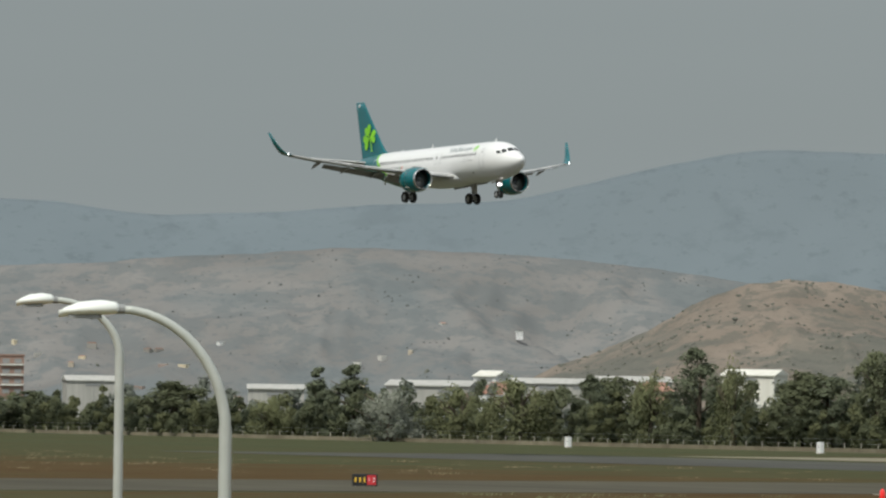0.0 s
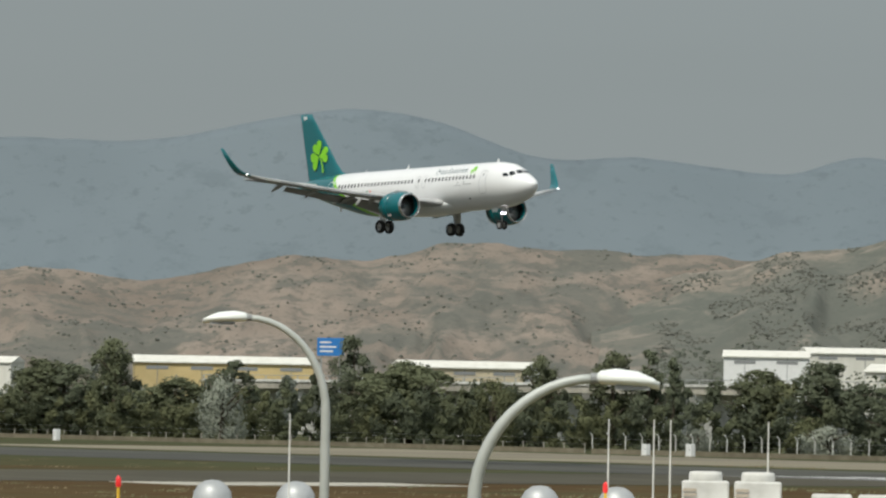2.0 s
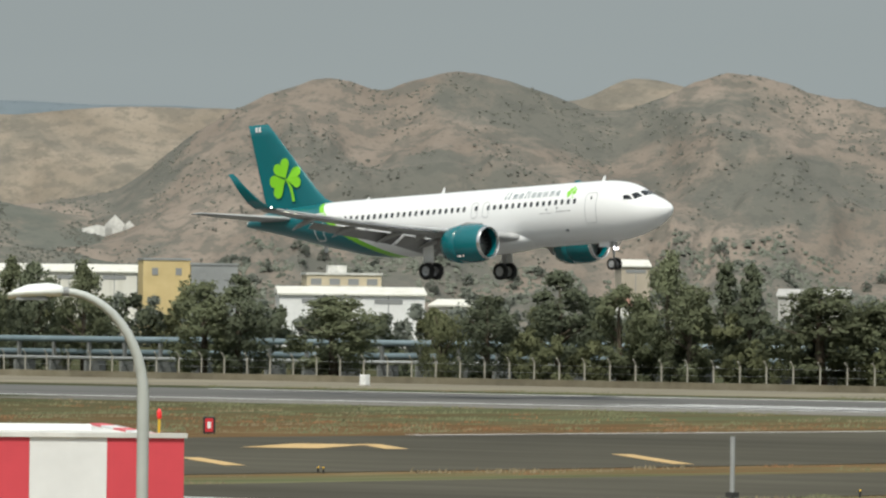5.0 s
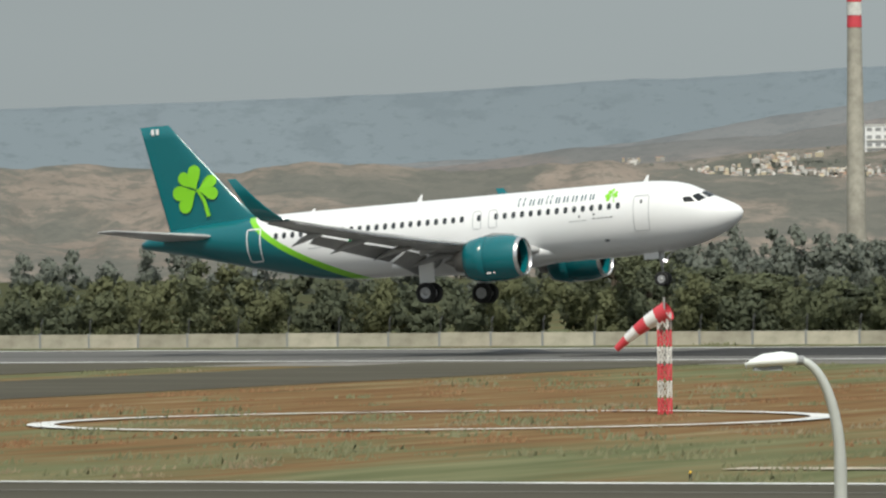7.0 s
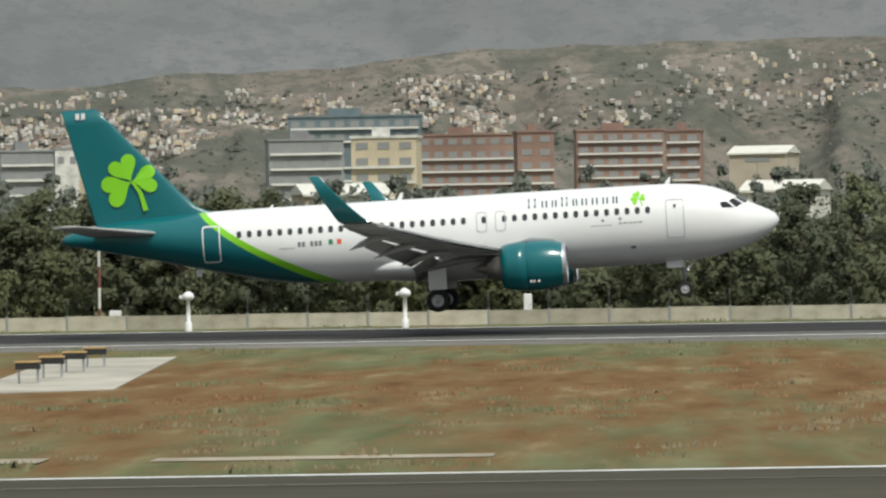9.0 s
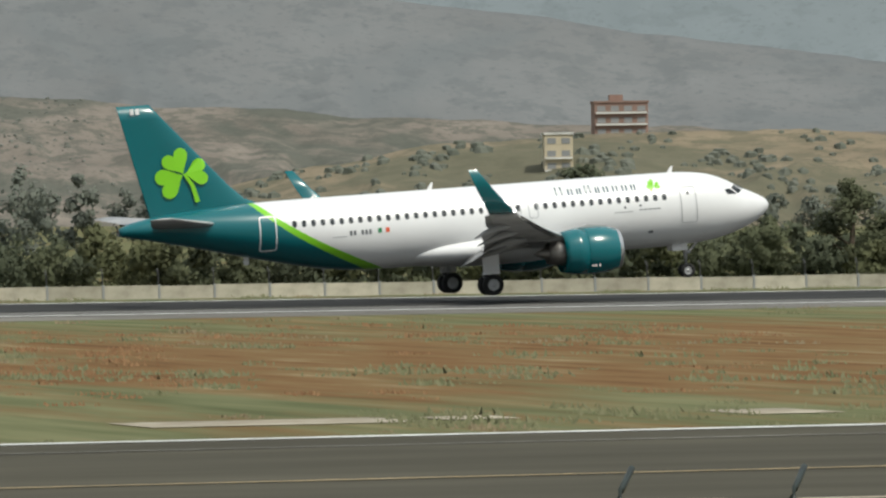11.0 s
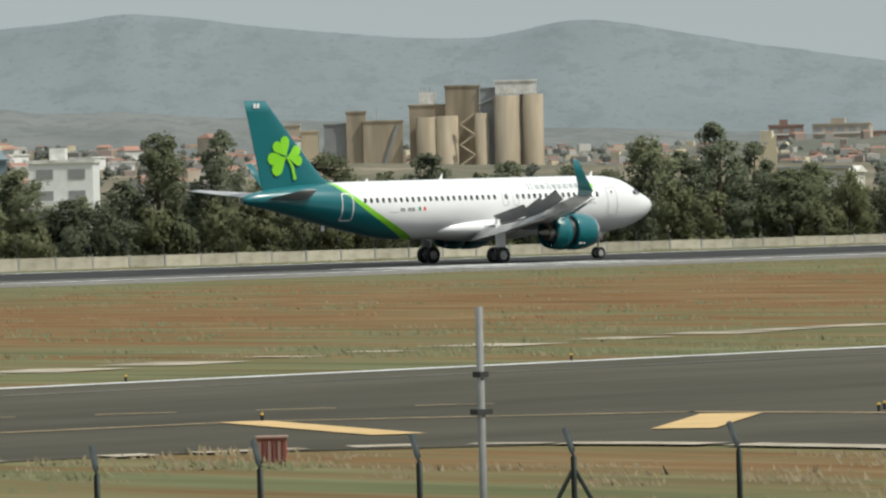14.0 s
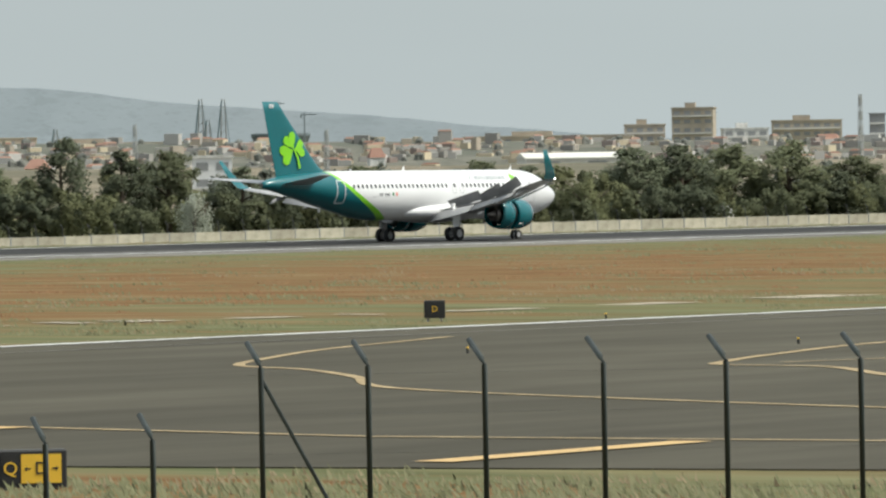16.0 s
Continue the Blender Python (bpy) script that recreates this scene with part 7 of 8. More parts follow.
def highway():
    """A raised road on piers behind the trees."""
    t = thing("overpass", "grey concrete road bridge on piers with a railing", "bridge", pose(0, 0, 0))
    a, b = Vector((-940, 640, 0)), Vector((-640, 620, 0))
    d = (b - a).normalized()
    n = Vector((-d.y, d.x, 0))
    def bar(name, off0, off1, z0, z1, mat, u0=0.0, u1=1.0):
        bm = bmesh.new()
        vs = []
        for z in (z0, z1):
            for u, o in ((u0, off0), (u1, off0), (u1, off1), (u0, off1)):
                p = a.lerp(b, u) + n * o
                vs.append(bm.verts.new((p.x, p.y, z)))
        for q in ((0, 1, 2, 3), (4, 5, 6, 7), (0, 1, 5, 4), (1, 2, 6, 5), (2, 3, 7, 6), (3, 0, 4, 7)):
            bm.faces.new([vs[i] for i in q])
        part(name, finish(bm), M[mat], t)
    bar("deck", 0, 9, 7.4, 8.5, "concrete")
    bar("kerb", -0.2, 0.2, 8.5, 8.9, "offwhite")
    bar("railing", -0.05, 0.05, 9.5, 9.6, "galv")
    for i in range(22):
        u = i / 21
        bar("pier", 1, 8, 0, 7.4, "offwhite", u, min(1.0, u + 0.006))
    for i in range(60):
        u = i / 60
        bar("railing_post", -0.05, 0.05, 8.9, 9.6, "galv", u, u + 0.0006)


highway()


# ---- signs ----
def writing(text, size, material, parent, m, name="lettering"):
    cu = bpy.data.curves.new(name, "FONT")
    cu.body, cu.size, cu.align_x, cu.align_y, cu.extrude = text, size, "CENTER", "CENTER", 0.005
    tmp = bpy.data.objects.new(name, cu)
    me = bpy.data.meshes.new_from_object(tmp)
    bpy.data.objects.remove(tmp)
    me.materials.append(material)
    return child(name, me, parent, m)


def arrow(parent, m, material):
    bm = bmesh.new()
    pts = ((-0.30, 0), (-0.05, 0.2), (-0.05, 0.07), (0.3, 0.07), (0.3, -0.07), (-0.05, -0.07), (-0.05, -0.2))
    bm.faces.new([bm.verts.new((x, y, 0.006)) for x, y in pts])
    return child("arrow", mesh_of("arrow", bm, material), parent, m)


def airfield_sign(x, y, turn, panels, height=1.1, z0=0.25, label=""):
    """panels: width, board colour, words, letter colour."""
    total = sum(p[0] for p in panels)
    t = thing("airfield_sign", label, "sign", pose(x, y, 0, 0, 0, turn))
    bm = bmesh.new()
    box(bm, -total / 2 - 0.08, -0.12, z0 - 0.08, total / 2 + 0.08, 0.16, z0 + height + 0.08, 0.03)
    part("casing", bm, M["black"], t)
    for s in (-0.4, 0.4):
        part("leg", finish(tube(bmesh.new(), [(s * total, 0, 0), (s * total, 0, z0)], 0.05, 6)), M["galv"], t)
    u = -total / 2
    for wd, colour, words, ink in panels:
        bm = bmesh.new()
        box(bm, u + 0.02, -0.135, z0, u + wd - 0.02, -0.10, z0 + height)
        part("panel", bm, M[colour], t)
        k = len(words)
        for i, ch in enumerate(words):
            m = Matrix.Translation((u + wd * (i + 0.5) / k, -0.142, z0 + height / 2)) @ pose(0, 0, 0, 90, 0, 0)
            if ch == "<":
                arrow(t, m @ Matrix.Scale(height * 0.38, 4), M[ink])
            elif ch == ">":
                arrow(t, m @ pose(0, 0, 0, 0, 0, 180) @ Matrix.Scale(height * 0.38, 4), M[ink])
            elif ch == "|":
                bm = bmesh.new()
                box(bm, u + wd * (i + 0.3) / k, -0.147, z0 + height * 0.25, u + wd * (i + 0.7) / k, -0.137, z0 + height * 0.75)
                part("bar", bm, M[ink], t)
            else:
                writing(ch, height * 0.62, M[ink], t, m)
        u += wd
    return t


airfield_sign(87.8, 78.8, -40, ((0.34, "black", "Q", "signyellow"), (0.74, "signyellow", "<D>", "black")), 0.5, 0.12, "yellow and black taxiway sign with letters and arrows")
airfield_sign(96.0, 157.2, -28, ((0.34, "black", "D", "signyellow"), (0.66, "signyellow", "Q>", "black")), 0.48, 0.08, "yellow and black taxiway direction sign")
airfield_sign(196.8, 156.5, -50, ((0.62, "black", "D", "signyellow"),), 0.5, 0.2, "small black taxiway sign with a yellow letter")
airfield_sign(-378.9, 211.8, 60, ((0.85, "black", "|||", "signyellow"), (0.6, "signred", "12", "white")), 0.6, 0.15, "black and red runway holding sign")
airfield_sign(-345.6, 318.6, 46, ((1.3, "signyellow", "<|", "black"),), 0.85, 0.2, "yellow taxiway sign with an arrow")
airfield_sign(-203.0, 233.2, 41, ((0.4, "signred", "|", "white"),), 0.6, 0.1, "narrow red airfield sign")


def road_sign(az, dist, z, w, hgt):
    t = thing("road_sign", "large blue motorway sign with white lines", "sign", placed(az, dist))
    bm = bmesh.new()
    box(bm, -w / 2, -0.1, z, w / 2, 0.1, z + hgt, 0.02)
    part("board", bm, M["bluesign"], t)
    for i, (a, b) in enumerate(((-0.40, 0.10), (-0.40, 0.22), (-0.40, 0.02))):
        bm = bmesh.new()
        box(bm, a * w, -0.115, z + hgt * (0.2 + 0.25 * i), b * w, -0.105, z + hgt * (0.30 + 0.25 * i))
        part("bar", bm, M["white"], t)
    for s in (-0.35, 0.35):
        part("post", finish(tube(bmesh.new(), [(s * w, 0.15, 0), (s * w, 0.15, z + hgt)], 0.12, 6)), M["galv"], t)


road_sign(-54.69, 1000, 12.1, 3.9, 2.6)
road_sign(-46.55, 1250, 16.2, 3.6, 1.2)


# ---- airfield: pavements, markings ----
sheet("taxiway_link", [(-196, 335), (-150, 335), (-150, 112), (-196, 112)], 0.03, M["asphalt"], "dark asphalt link taxiway to the runway", category="taxiway")
sheet("taxiway_link", [(-425, 335), (-372, 335), (-352, 150), (-400, 150)], 0.03, M["asphalt"], "dark asphalt link taxiway to the runway", category="taxiway")
sheet("service_road", [(-141, 330), (-122, 330), (-122, 60), (-141, 60)], 0.025, M["asphalt"], "narrow asphalt service road", category="road")


def stripe(name, pts, width, mat, label, z=0.05):
    """A painted line along points on the ground."""
    bm = bmesh.new()
    prev = None
    if 5 < len(pts) < 20:
        table = [(float(i), *p) for i, p in enumerate(pts)]
        pts = [tuple(curve_at(table, i / 6)) for i in range(6 * (len(table) - 1) + 1)]
    for i, p in enumerate(pts):
        p = Vector((*p, 0))
        a, b = Vector((*pts[max(0, i - 1)], 0)), Vector((*pts[min(len(pts) - 1, i + 1)], 0))
        d = (b - a).normalized()
        n = Vector((-d.y, d.x, 0)) * width / 2
        q = (bm.verts.new((p + n + Vector((0, 0, z)))), bm.verts.new((p - n + Vector((0, 0, z)))))
        if prev:
            bm.faces.new((prev[0], prev[1], q[1], q[0]))
        prev = q
    return tagged(part(name, bm, M[mat]), label, "marking", kind="structure")


def arc(cx, cy, r, a0, a1, n=24):
    return [(cx + r * math.cos(radians(a0 + (a1 - a0) * i / n)), cy + r * math.sin(radians(a0 + (a1 - a0) * i / n))) for i in range(n + 1)]


YL = "faded yellow painted taxiway line"
stripe("taxi_line", [(-150, 149.0), (700, 149.0)], 0.9, "line_white", "pale edge line along the taxiway", 0.045)
stripe("taxi_line", [(-150, 143.2), (700, 143.2)], 0.4, "shoulder", "pale seam in the taxiway surface", 0.045)
stripe("taxi_line", [(-150, 126.5), (66, 125), (86.2, 121.6), (101, 119.6), (108.2, 112.2)], 0.35, "line_worn", YL)
stripe("taxi_line", [(108.2, 112.4), (109.7, 98.9), (107.6, 87.3), (109.0, 72)], 0.35, "line_worn", YL)
stripe("taxi_line", [(102.1, 98.9), (109.7, 98.9)], 1.0, "line_yellow", YL, 0.055)
stripe("taxi_line", [(98.2, 78.2), (107.4, 79.0)], 0.9, "line_yellow", YL, 0.055)
stripe("taxi_line", [(75.5, 110.4), (80.1, 121.8)], 1.2, "line_yellow", "faded yellow diagonal block", 0.055)
stripe("taxi_line", [(96.6, 109.3), (100.9, 119.6)], 1.2, "line_yellow", "faded yellow diagonal block", 0.055)
stripe("taxi_line", [(100.7, 104.8), (107.6, 110.4)], 1.4, "line_yellow", "faded yellow diagonal block", 0.055)
sheet("taxi_diamond", [(79.4, 140.8), (77.8, 133.4), (81.9, 133.1), (83.5, 141.4)], 0.06, M["line_yellow"], "faded yellow painted panel on the taxiway", category="marking")
stripe("taxi_line", [(176.3, 139.6), (163.3, 134.1), (154, 128.9), (149.3, 125.9), (147.4, 123.9), (145.3, 120.1), (140, 114), (132.7, 106.8), (126.8, 93.7), (122, 80)], 0.35, "line_worn", YL)
stripe("taxi_line", [(197, 122.7), (173, 119.2), (160, 114.7), (153, 111.5), (151.0, 110), (150.4, 107.2), (149, 104.7), (141.4, 96.8), (135, 86.7)], 0.4, "line_worn", YL)
stripe("taxi_line", [(153, 109.5), (172, 104.7), (192, 100.7)], 0.35, "line_worn", YL)
for i in range(9):
    stripe("taxi_dash", [(84 + 3.2 * i, 141 - 2.2 * i), (85.6 + 3.2 * i, 139.9 - 2.2 * i)], 0.3, "line_worn", YL)
stripe("taxi_line", [(-178.3, 209.1), (-182.9, 218.0)], 3.2, "line_yellow", "faded yellow painted panel on the taxiway", 0.055)
stripe("taxi_line", [(-175.0, 212.6), (-182.4, 219.7)], 1.0, "line_yellow", YL)
stripe("taxi_line", [(-164.6, 213.9), (-151.9, 201.2)], 0.8, "line_yellow", YL)
stripe("taxi_line", [(-167.5, 191.3), (-157.9, 182.8)], 0.8, "line_yellow", YL)
stripe("taxi_line", [(-196, 239), (-192, 330)], 0.8, "line_white", "pale edge line of the link taxiway")
for i in range(4):
    stripe("touchdown_stripe", [(-101, 339.5 + 2.6 * i), (-76, 339.5 + 2.6 * i)], 1.6, "line_white", "white touchdown marking on the runway", 0.07)
    stripe("touchdown_stripe", [(190, 338.5 + 2.4 * i), (214, 338.5 + 2.4 * i)], 1.5, "line_white", "white touchdown marking on the runway", 0.07)
    stripe("touchdown_stripe", [(-262, 339 + 2.8 * i), (-238, 339 + 2.8 * i)], 1.6, "line_white", "white touchdown marking on the runway", 0.07)
    stripe("touchdown_stripe", [(300, 338.5 + 2.4 * i), (324, 338.5 + 2.4 * i)], 1.5, "line_white", "white touchdown marking on the runway", 0.07)
for i in range(10):
    stripe("threshold_stripe", [(-418, 339 + 3.9 * i), (-384, 339 + 3.9 * i)], 1.9, "line_white", "white threshold bar on the runway", 0.07)
edge_rnd = random.Random(8)
EDGE = [(0.0, 40, 112.6), (1.0, 70, 109.6), (2.0, 88, 106.6), (3.0, 94.6, 101), (4.0, 94.6, 84)]
u = 0.0
while u < 3.95:
    ln = edge_rnd.uniform(0.06, 0.3)
    stripe("kerb_strip", [tuple(curve_at(EDGE, min(4.0, u + ln * k / 3))) for k in range(4)], edge_rnd.uniform(0.6, 1.6), "paleearth", "broken pale concrete edging beside the taxiway", 0.05)
    u += ln + edge_rnd.uniform(0.02, 0.16)
# broken edging of pale earth and concrete in the grass beyond the taxiway
STRIPS = [(0.0, -60, 160.2), (1.0, -20, 161.5), (2.0, 60, 161), (3.0, 86, 162.2), (4.0, 120, 161.5), (5.0, 150, 168), (6.0, 185, 173.7), (7.0, 210, 167), (8.0, 260, 168)]
u = 0.0
while u < 7.95:
    ln = edge_rnd.uniform(0.015, 0.13)
    stripe("kerb_strip", [tuple(curve_at(STRIPS, min(8.0, u + ln * k / 3))) for k in range(4)], edge_rnd.uniform(1.6, 4.2), "paleearth", "broken pale edging of bare earth in the grass", 0.02 + edge_rnd.uniform(0, 0.02))
    u += ln + edge_rnd.uniform(0.01, 0.14)
ring = arc(-88.5, 208.0, 13.0, -180, 180, 48)
stripe("wind_circle", ring, 0.9, "line_white", "white painted circle round the windsock", 0.06)
sheet("concrete_pad", [(-24.2, 233.7), (-19.2, 238), (-21.5, 302), (-26.8, 300)], 0.03, M["concrete"], "pale concrete pad for the approach lights", category="pad")
sheet("concrete_pad", [(-360, 238), (-348, 236), (-352, 262), (-364, 262)], 0.03, M["concrete"], "pale concrete patch in the grass", category="pad")


# ---- grass tufts and weeds ----
def grass(name, areas, count, size, material, label, seed, blades=26, gap=-0.05):
    """Low tufts: each a patch of leaning blades."""
    r = random.Random(seed)
    rng = np.random.RandomState(seed)
    spots = []
    for x0, x1, y0, y1, share in areas:
        for i in range(int(count * share)):
            cx, cy = r.uniform(x0, x1), r.uniform(y0, y1)
            if noise.noise(Vector((cx * 0.05, cy * 0.02, seed))) + 0.5 * noise.noise(Vector((cx * 0.3, cy * 0.06, seed + 5))) < gap:
                continue
            if -197 < cx < -149 or -142 < cx < -121 or -430 < cx < -352 or (-28 < cx < -18 and 232 < cy < 303) or (cy < 151 and cx > 94) or (108 < cy < 151 and cx > -150) or 320 < cy < 391:
                continue
            spots.append((cx, cy, size * r.uniform(0.5, 1.6)))
    sp = np.repeat(np.array(spots), blades, axis=0)
    n = len(sp)
    s = sp[:, 2]
    base = np.stack((sp[:, 0] + rng.normal(size=n) * s * 2.2, sp[:, 1] + rng.normal(size=n) * s * 3.5, np.zeros(n)), axis=1)
    hgt = s * rng.uniform(0.35, 1.0, n)
    wide = np.stack((s * rng.uniform(0.12, 0.34, n), s * rng.uniform(-0.1, 0.1, n), np.zeros(n)), axis=1)
    tip = base + np.stack((rng.normal(size=n) * hgt * 0.35, rng.uniform(0.2, 1.0, n) * hgt, hgt), axis=1)
    corners = np.stack((base - wide, base + wide, tip), axis=1)
    up = np.array((0.0, -0.35, 1.0)) + 0.35 * rng.normal(size=(n, 3))
    up /= np.linalg.norm(up, axis=1, keepdims=True)
    me = leaf_mesh(name, corners.reshape(-1, 3), np.repeat(up, 3, axis=0), [material])
    return tagged(new(name, me), label, "grass", kind="stuff")


M["weed"] = leaf_material("weed_green", (0.118, 0.122, 0.064), (0.172, 0.168, 0.096), 0.0)
M["straw"] = leaf_material("straw", (0.17, 0.135, 0.080), (0.245, 0.20, 0.125), 0.0)
M["rust"] = leaf_material("red_brown_grass", (0.15, 0.082, 0.042), (0.22, 0.13, 0.068), 0.0)
grass("weeds", ((-160, 420, 151, 172, 0.20), (-190, 480, 172, 215, 0.24), (-250, 600, 215, 300, 0.20), (-350, 700, 300, 320, 0.14), (-500, 700, 391, 395, 0.08), (30, 96, 60, 106, 0.30), (-420, -200, 200, 330, 0.09)), 8000, 0.17, M["weed"], "low green weeds in the airfield grass", 3)
grass("dry_tufts", ((-160, 420, 152, 190, 0.18), (-250, 600, 190, 318, 0.30), (30, 94, 60, 108, 0.13), (-700, -200, 180, 320, 0.18), (-150, -60, 120, 210, 0.1), (-500, 700, 391, 396, 0.10)), 4500, 0.14, M["straw"], "straw-coloured dry grass tufts", 4)
grass("brown_tufts", ((-200, 500, 178, 230, 0.4), (-300, 650, 230, 300, 0.6)), 3500, 0.14, M["rust"], "red-brown dry grass tufts", 6)


# ---- perimeter wall: panels and posts ----
def perimeter_wall():
    t = thing("perimeter_wall", "pale concrete panel wall with dark posts along the airfield", "wall", pose(0, 395, 0), kind="structure")
    bm = bmesh.new()
    box(bm, 0.03, -0.06, -0.4, 3.44, 0.06, 1.28)
    panel = mesh_of("panel", bm, M["wallpanel"])
    bm = bmesh.new()
    box(bm, -0.07, -0.10, -0.4, 0.07, 0.10, 1.34)
    post = mesh_of("post", bm, M["greywall"])
    bm = bmesh.new()
    tube(bm, [(0, 0.14, 0), (0, 0.14, 2.2), (0, 0.4, 2.5)], 0.045, 5)
    stake = mesh_of("stake", bm, M["dark"])
    for i in range(297):
        x = -262 + 3.5 * i
        drop = curve_at([(-320, -0.3), (-108, -0.45), (0, -0.45), (170, -0.45), (277, -0.3), (363, -0.5), (420, -0.55), (511, -0.3), (760, -0.25)], x)[0]
        child("panel", panel, t, Matrix.Translation((x, random.uniform(-0.02, 0.02), drop + random.uniform(-0.03, 0.02))))
        child("post", post, t, Matrix.Translation((x, 0, drop)))
        child("stake", stake, t, Matrix.Translation((x, 0, drop - 0.2)))


perimeter_wall()


def far_fence(x0, x1, y0, y1, step, hgt, mat, group, bent=True):
    n = int(math.hypot(x1 - x0, y1 - y0) / step)
    t = thing("boundary_fence", "boundary fence of pale bent posts with wire", "fence", pose(0, 0, 0), kind="structure")
    bm = bmesh.new()
    tube(bm, [(0, 0, 0), (0, 0, hgt)] + ([(0.0, -0.35, hgt + 0.4)] if bent else []), 0.065, 6)
    post = mesh_of("post", bm, M[mat])
    for i in range(n + 1):
        u = i / n
        child("post", post, t, Matrix.Translation((x0 + (x1 - x0) * u, y0 + (y1 - y0) * u, 0)))
    bm = bmesh.new()
    for z in (0.5, 1.1, 1.7):
        tube(bm, [(x0, y0, z), (x1, y1, z)], 0.012, 3)
    part("wire", bm, M["galv"], t)
    bm = bmesh.new()
    d = Vector((x1 - x0, y1 - y0, 0)).normalized()
    nn = Vector((-d.y, d.x, 0)) * 0.1
    vs = []
    for z in (0, 0.55):
        for p in ((x0 + nn.x, y0 + nn.y), (x1 + nn.x, y1 + nn.y), (x1 - nn.x, y1 - nn.y), (x0 - nn.x, y0 - nn.y)):
            vs.append(bm.verts.new((*p, z)))
    for q in ((4, 5, 6, 7), (0, 1, 5, 4), (1, 2, 6, 5), (2, 3, 7, 6), (3, 0, 4, 7)):
        bm.faces.new([vs[i] for i in q])
    part("plinth", finish(bm), M["verge"], t)


far_fence(-478, -301, 448, 430, 2.8, 1.9, "concrete", "posts")
far_fence(-612, -490, 470, 470, 3.0, 2.0, "offwhite", "posts")
far_fence(-1000, -616, 480, 472, 4.0, 1.2, "concrete", "posts", False)


# ---- pipeline ----
def pipeline():
    t = thing("pipeline", "two blue-grey pipelines on concrete supports with a sloping anchor block", "pipeline", pose(0, 480, 0))
    part("pipe", finish(tube(bmesh.new(), [(-486, 0, 2.2), (-483, 0, 3.1), (-300, 0, 3.15)], 0.30, 12)), M["pipe"], t, "blue-grey steel pipe", True)
    part("pipe", finish(tube(bmesh.new(), [(-486, 1.6, 1.8), (-300, 1.6, 2.0)], 0.32, 12)), M["pipe"], t, "", True)
    part("pipe", finish(tube(bmesh.new(), [(-486, -0.4, 1.3), (-300, -0.4, 1.45)], 0.16, 10)), M["galv"], t, "", True)
    for i in range(40):
        x = -478 + 4.5 * i
        bm = bmesh.new()
        box(bm, x - 0.13, -0.6, 0, x + 0.13, 2.2, 1.1)
        box(bm, x - 0.1, -0.2, 1.2, x + 0.1, 0.2, 2.85)
        part("support", bm, M["steel"], t)
    bm = bmesh.new()
    v = [bm.verts.new(p) for p in ((-489, -9, 0), (-477, -9, 0), (-477, -9, 2.9), (-485, -9, 2.9), (-489, -2, 0), (-477, -2, 0), (-477, -2, 2.9), (-485, -2, 2.9))]
    for q in ((0, 1, 2, 3), (5, 4, 7, 6), (4, 0, 3, 7), (1, 5, 6, 2), (3, 2, 6, 7)):
        bm.faces.new([v[i] for i in q])
    part("anchor_block", finish(bm), M["concrete"], t, "sloping concrete block")


pipeline()


# ---- airfield equipment ----
def windsock():
    t = thing("windsock", "red and white windsock on a red and white lattice post", "windsock", pose(-83.7, 217, 0))
    for i in range(6):
        bm = bmesh.new()
        z0, z1 = 0.58 * i, 0.58 * (i + 1)
        for sx, sy in ((-1, -1), (1, -1), (1, 1), (-1, 1)):
            tube(bm, [(sx * 0.17, sy * 0.17, z0), (sx * 0.17, sy * 0.17, z1)], 0.035, 5)
        for s in (-1, 1):
            tube(bm, [(-0.17, s * 0.17, z0), (0.17, s * 0.17, z1)], 0.025, 4)
            tube(bm, [(0.17, s * 0.17, z0), (-0.17, s * 0.17, z1)], 0.025, 4)
            tube(bm, [(s * 0.17, -0.17, z0), (s * 0.17, 0.17, z1)], 0.025, 4)
        part("mast_section", bm, M["red" if i % 2 == 0 else "offwhite"], t)
    part("pole", finish(tube(bmesh.new(), [(0, 0, 3.4), (0, 0, 4.0)], 0.04, 6)), M["galv"], t)
    p, q = Vector((0.15, 0, 3.55)), Vector((-1.75, 0, 2.25))
    for i in range(5):
        a, b = p.lerp(q, i / 5), p.lerp(q, (i + 1) / 5)
        a.z += 0.12 * math.sin(math.pi * i / 5)
        b.z += 0.12 * math.sin(math.pi * (i + 1) / 5)
        part("sock_ring", finish(tube(bmesh.new(), [a, b], [0.34 - 0.045 * i, 0.34 - 0.045 * (i + 1)], 14, cap=False)), M["red" if i % 2 == 0 else "white"], t, "", True)


windsock()


def approach_light(y):
    t = thing("approach_light_box", "low yellow-topped light box on short legs", "light", pose(-23.3, y, 0), "approach light boxes")
    bm = bmesh.new()
    box(bm, -0.45, -0.3, 0.55, 0.45, 0.3, 0.80, 0.03)
    part("housing", bm, M["black"], t)
    bm = bmesh.new()
    box(bm, -0.47, -0.32, 0.80, 0.47, 0.32, 0.86)
    part("lid", bm, M["line_yellow"], t)
    for x in (-0.35, 0.35):
        for yy in (-0.22, 0.22):
            part("leg", finish(tube(bmesh.new(), [(x, yy, 0), (x, yy, 0.56)], 0.03, 5)), M["galv"], t)


for y in (250, 260, 270, 280):
    approach_light(y)


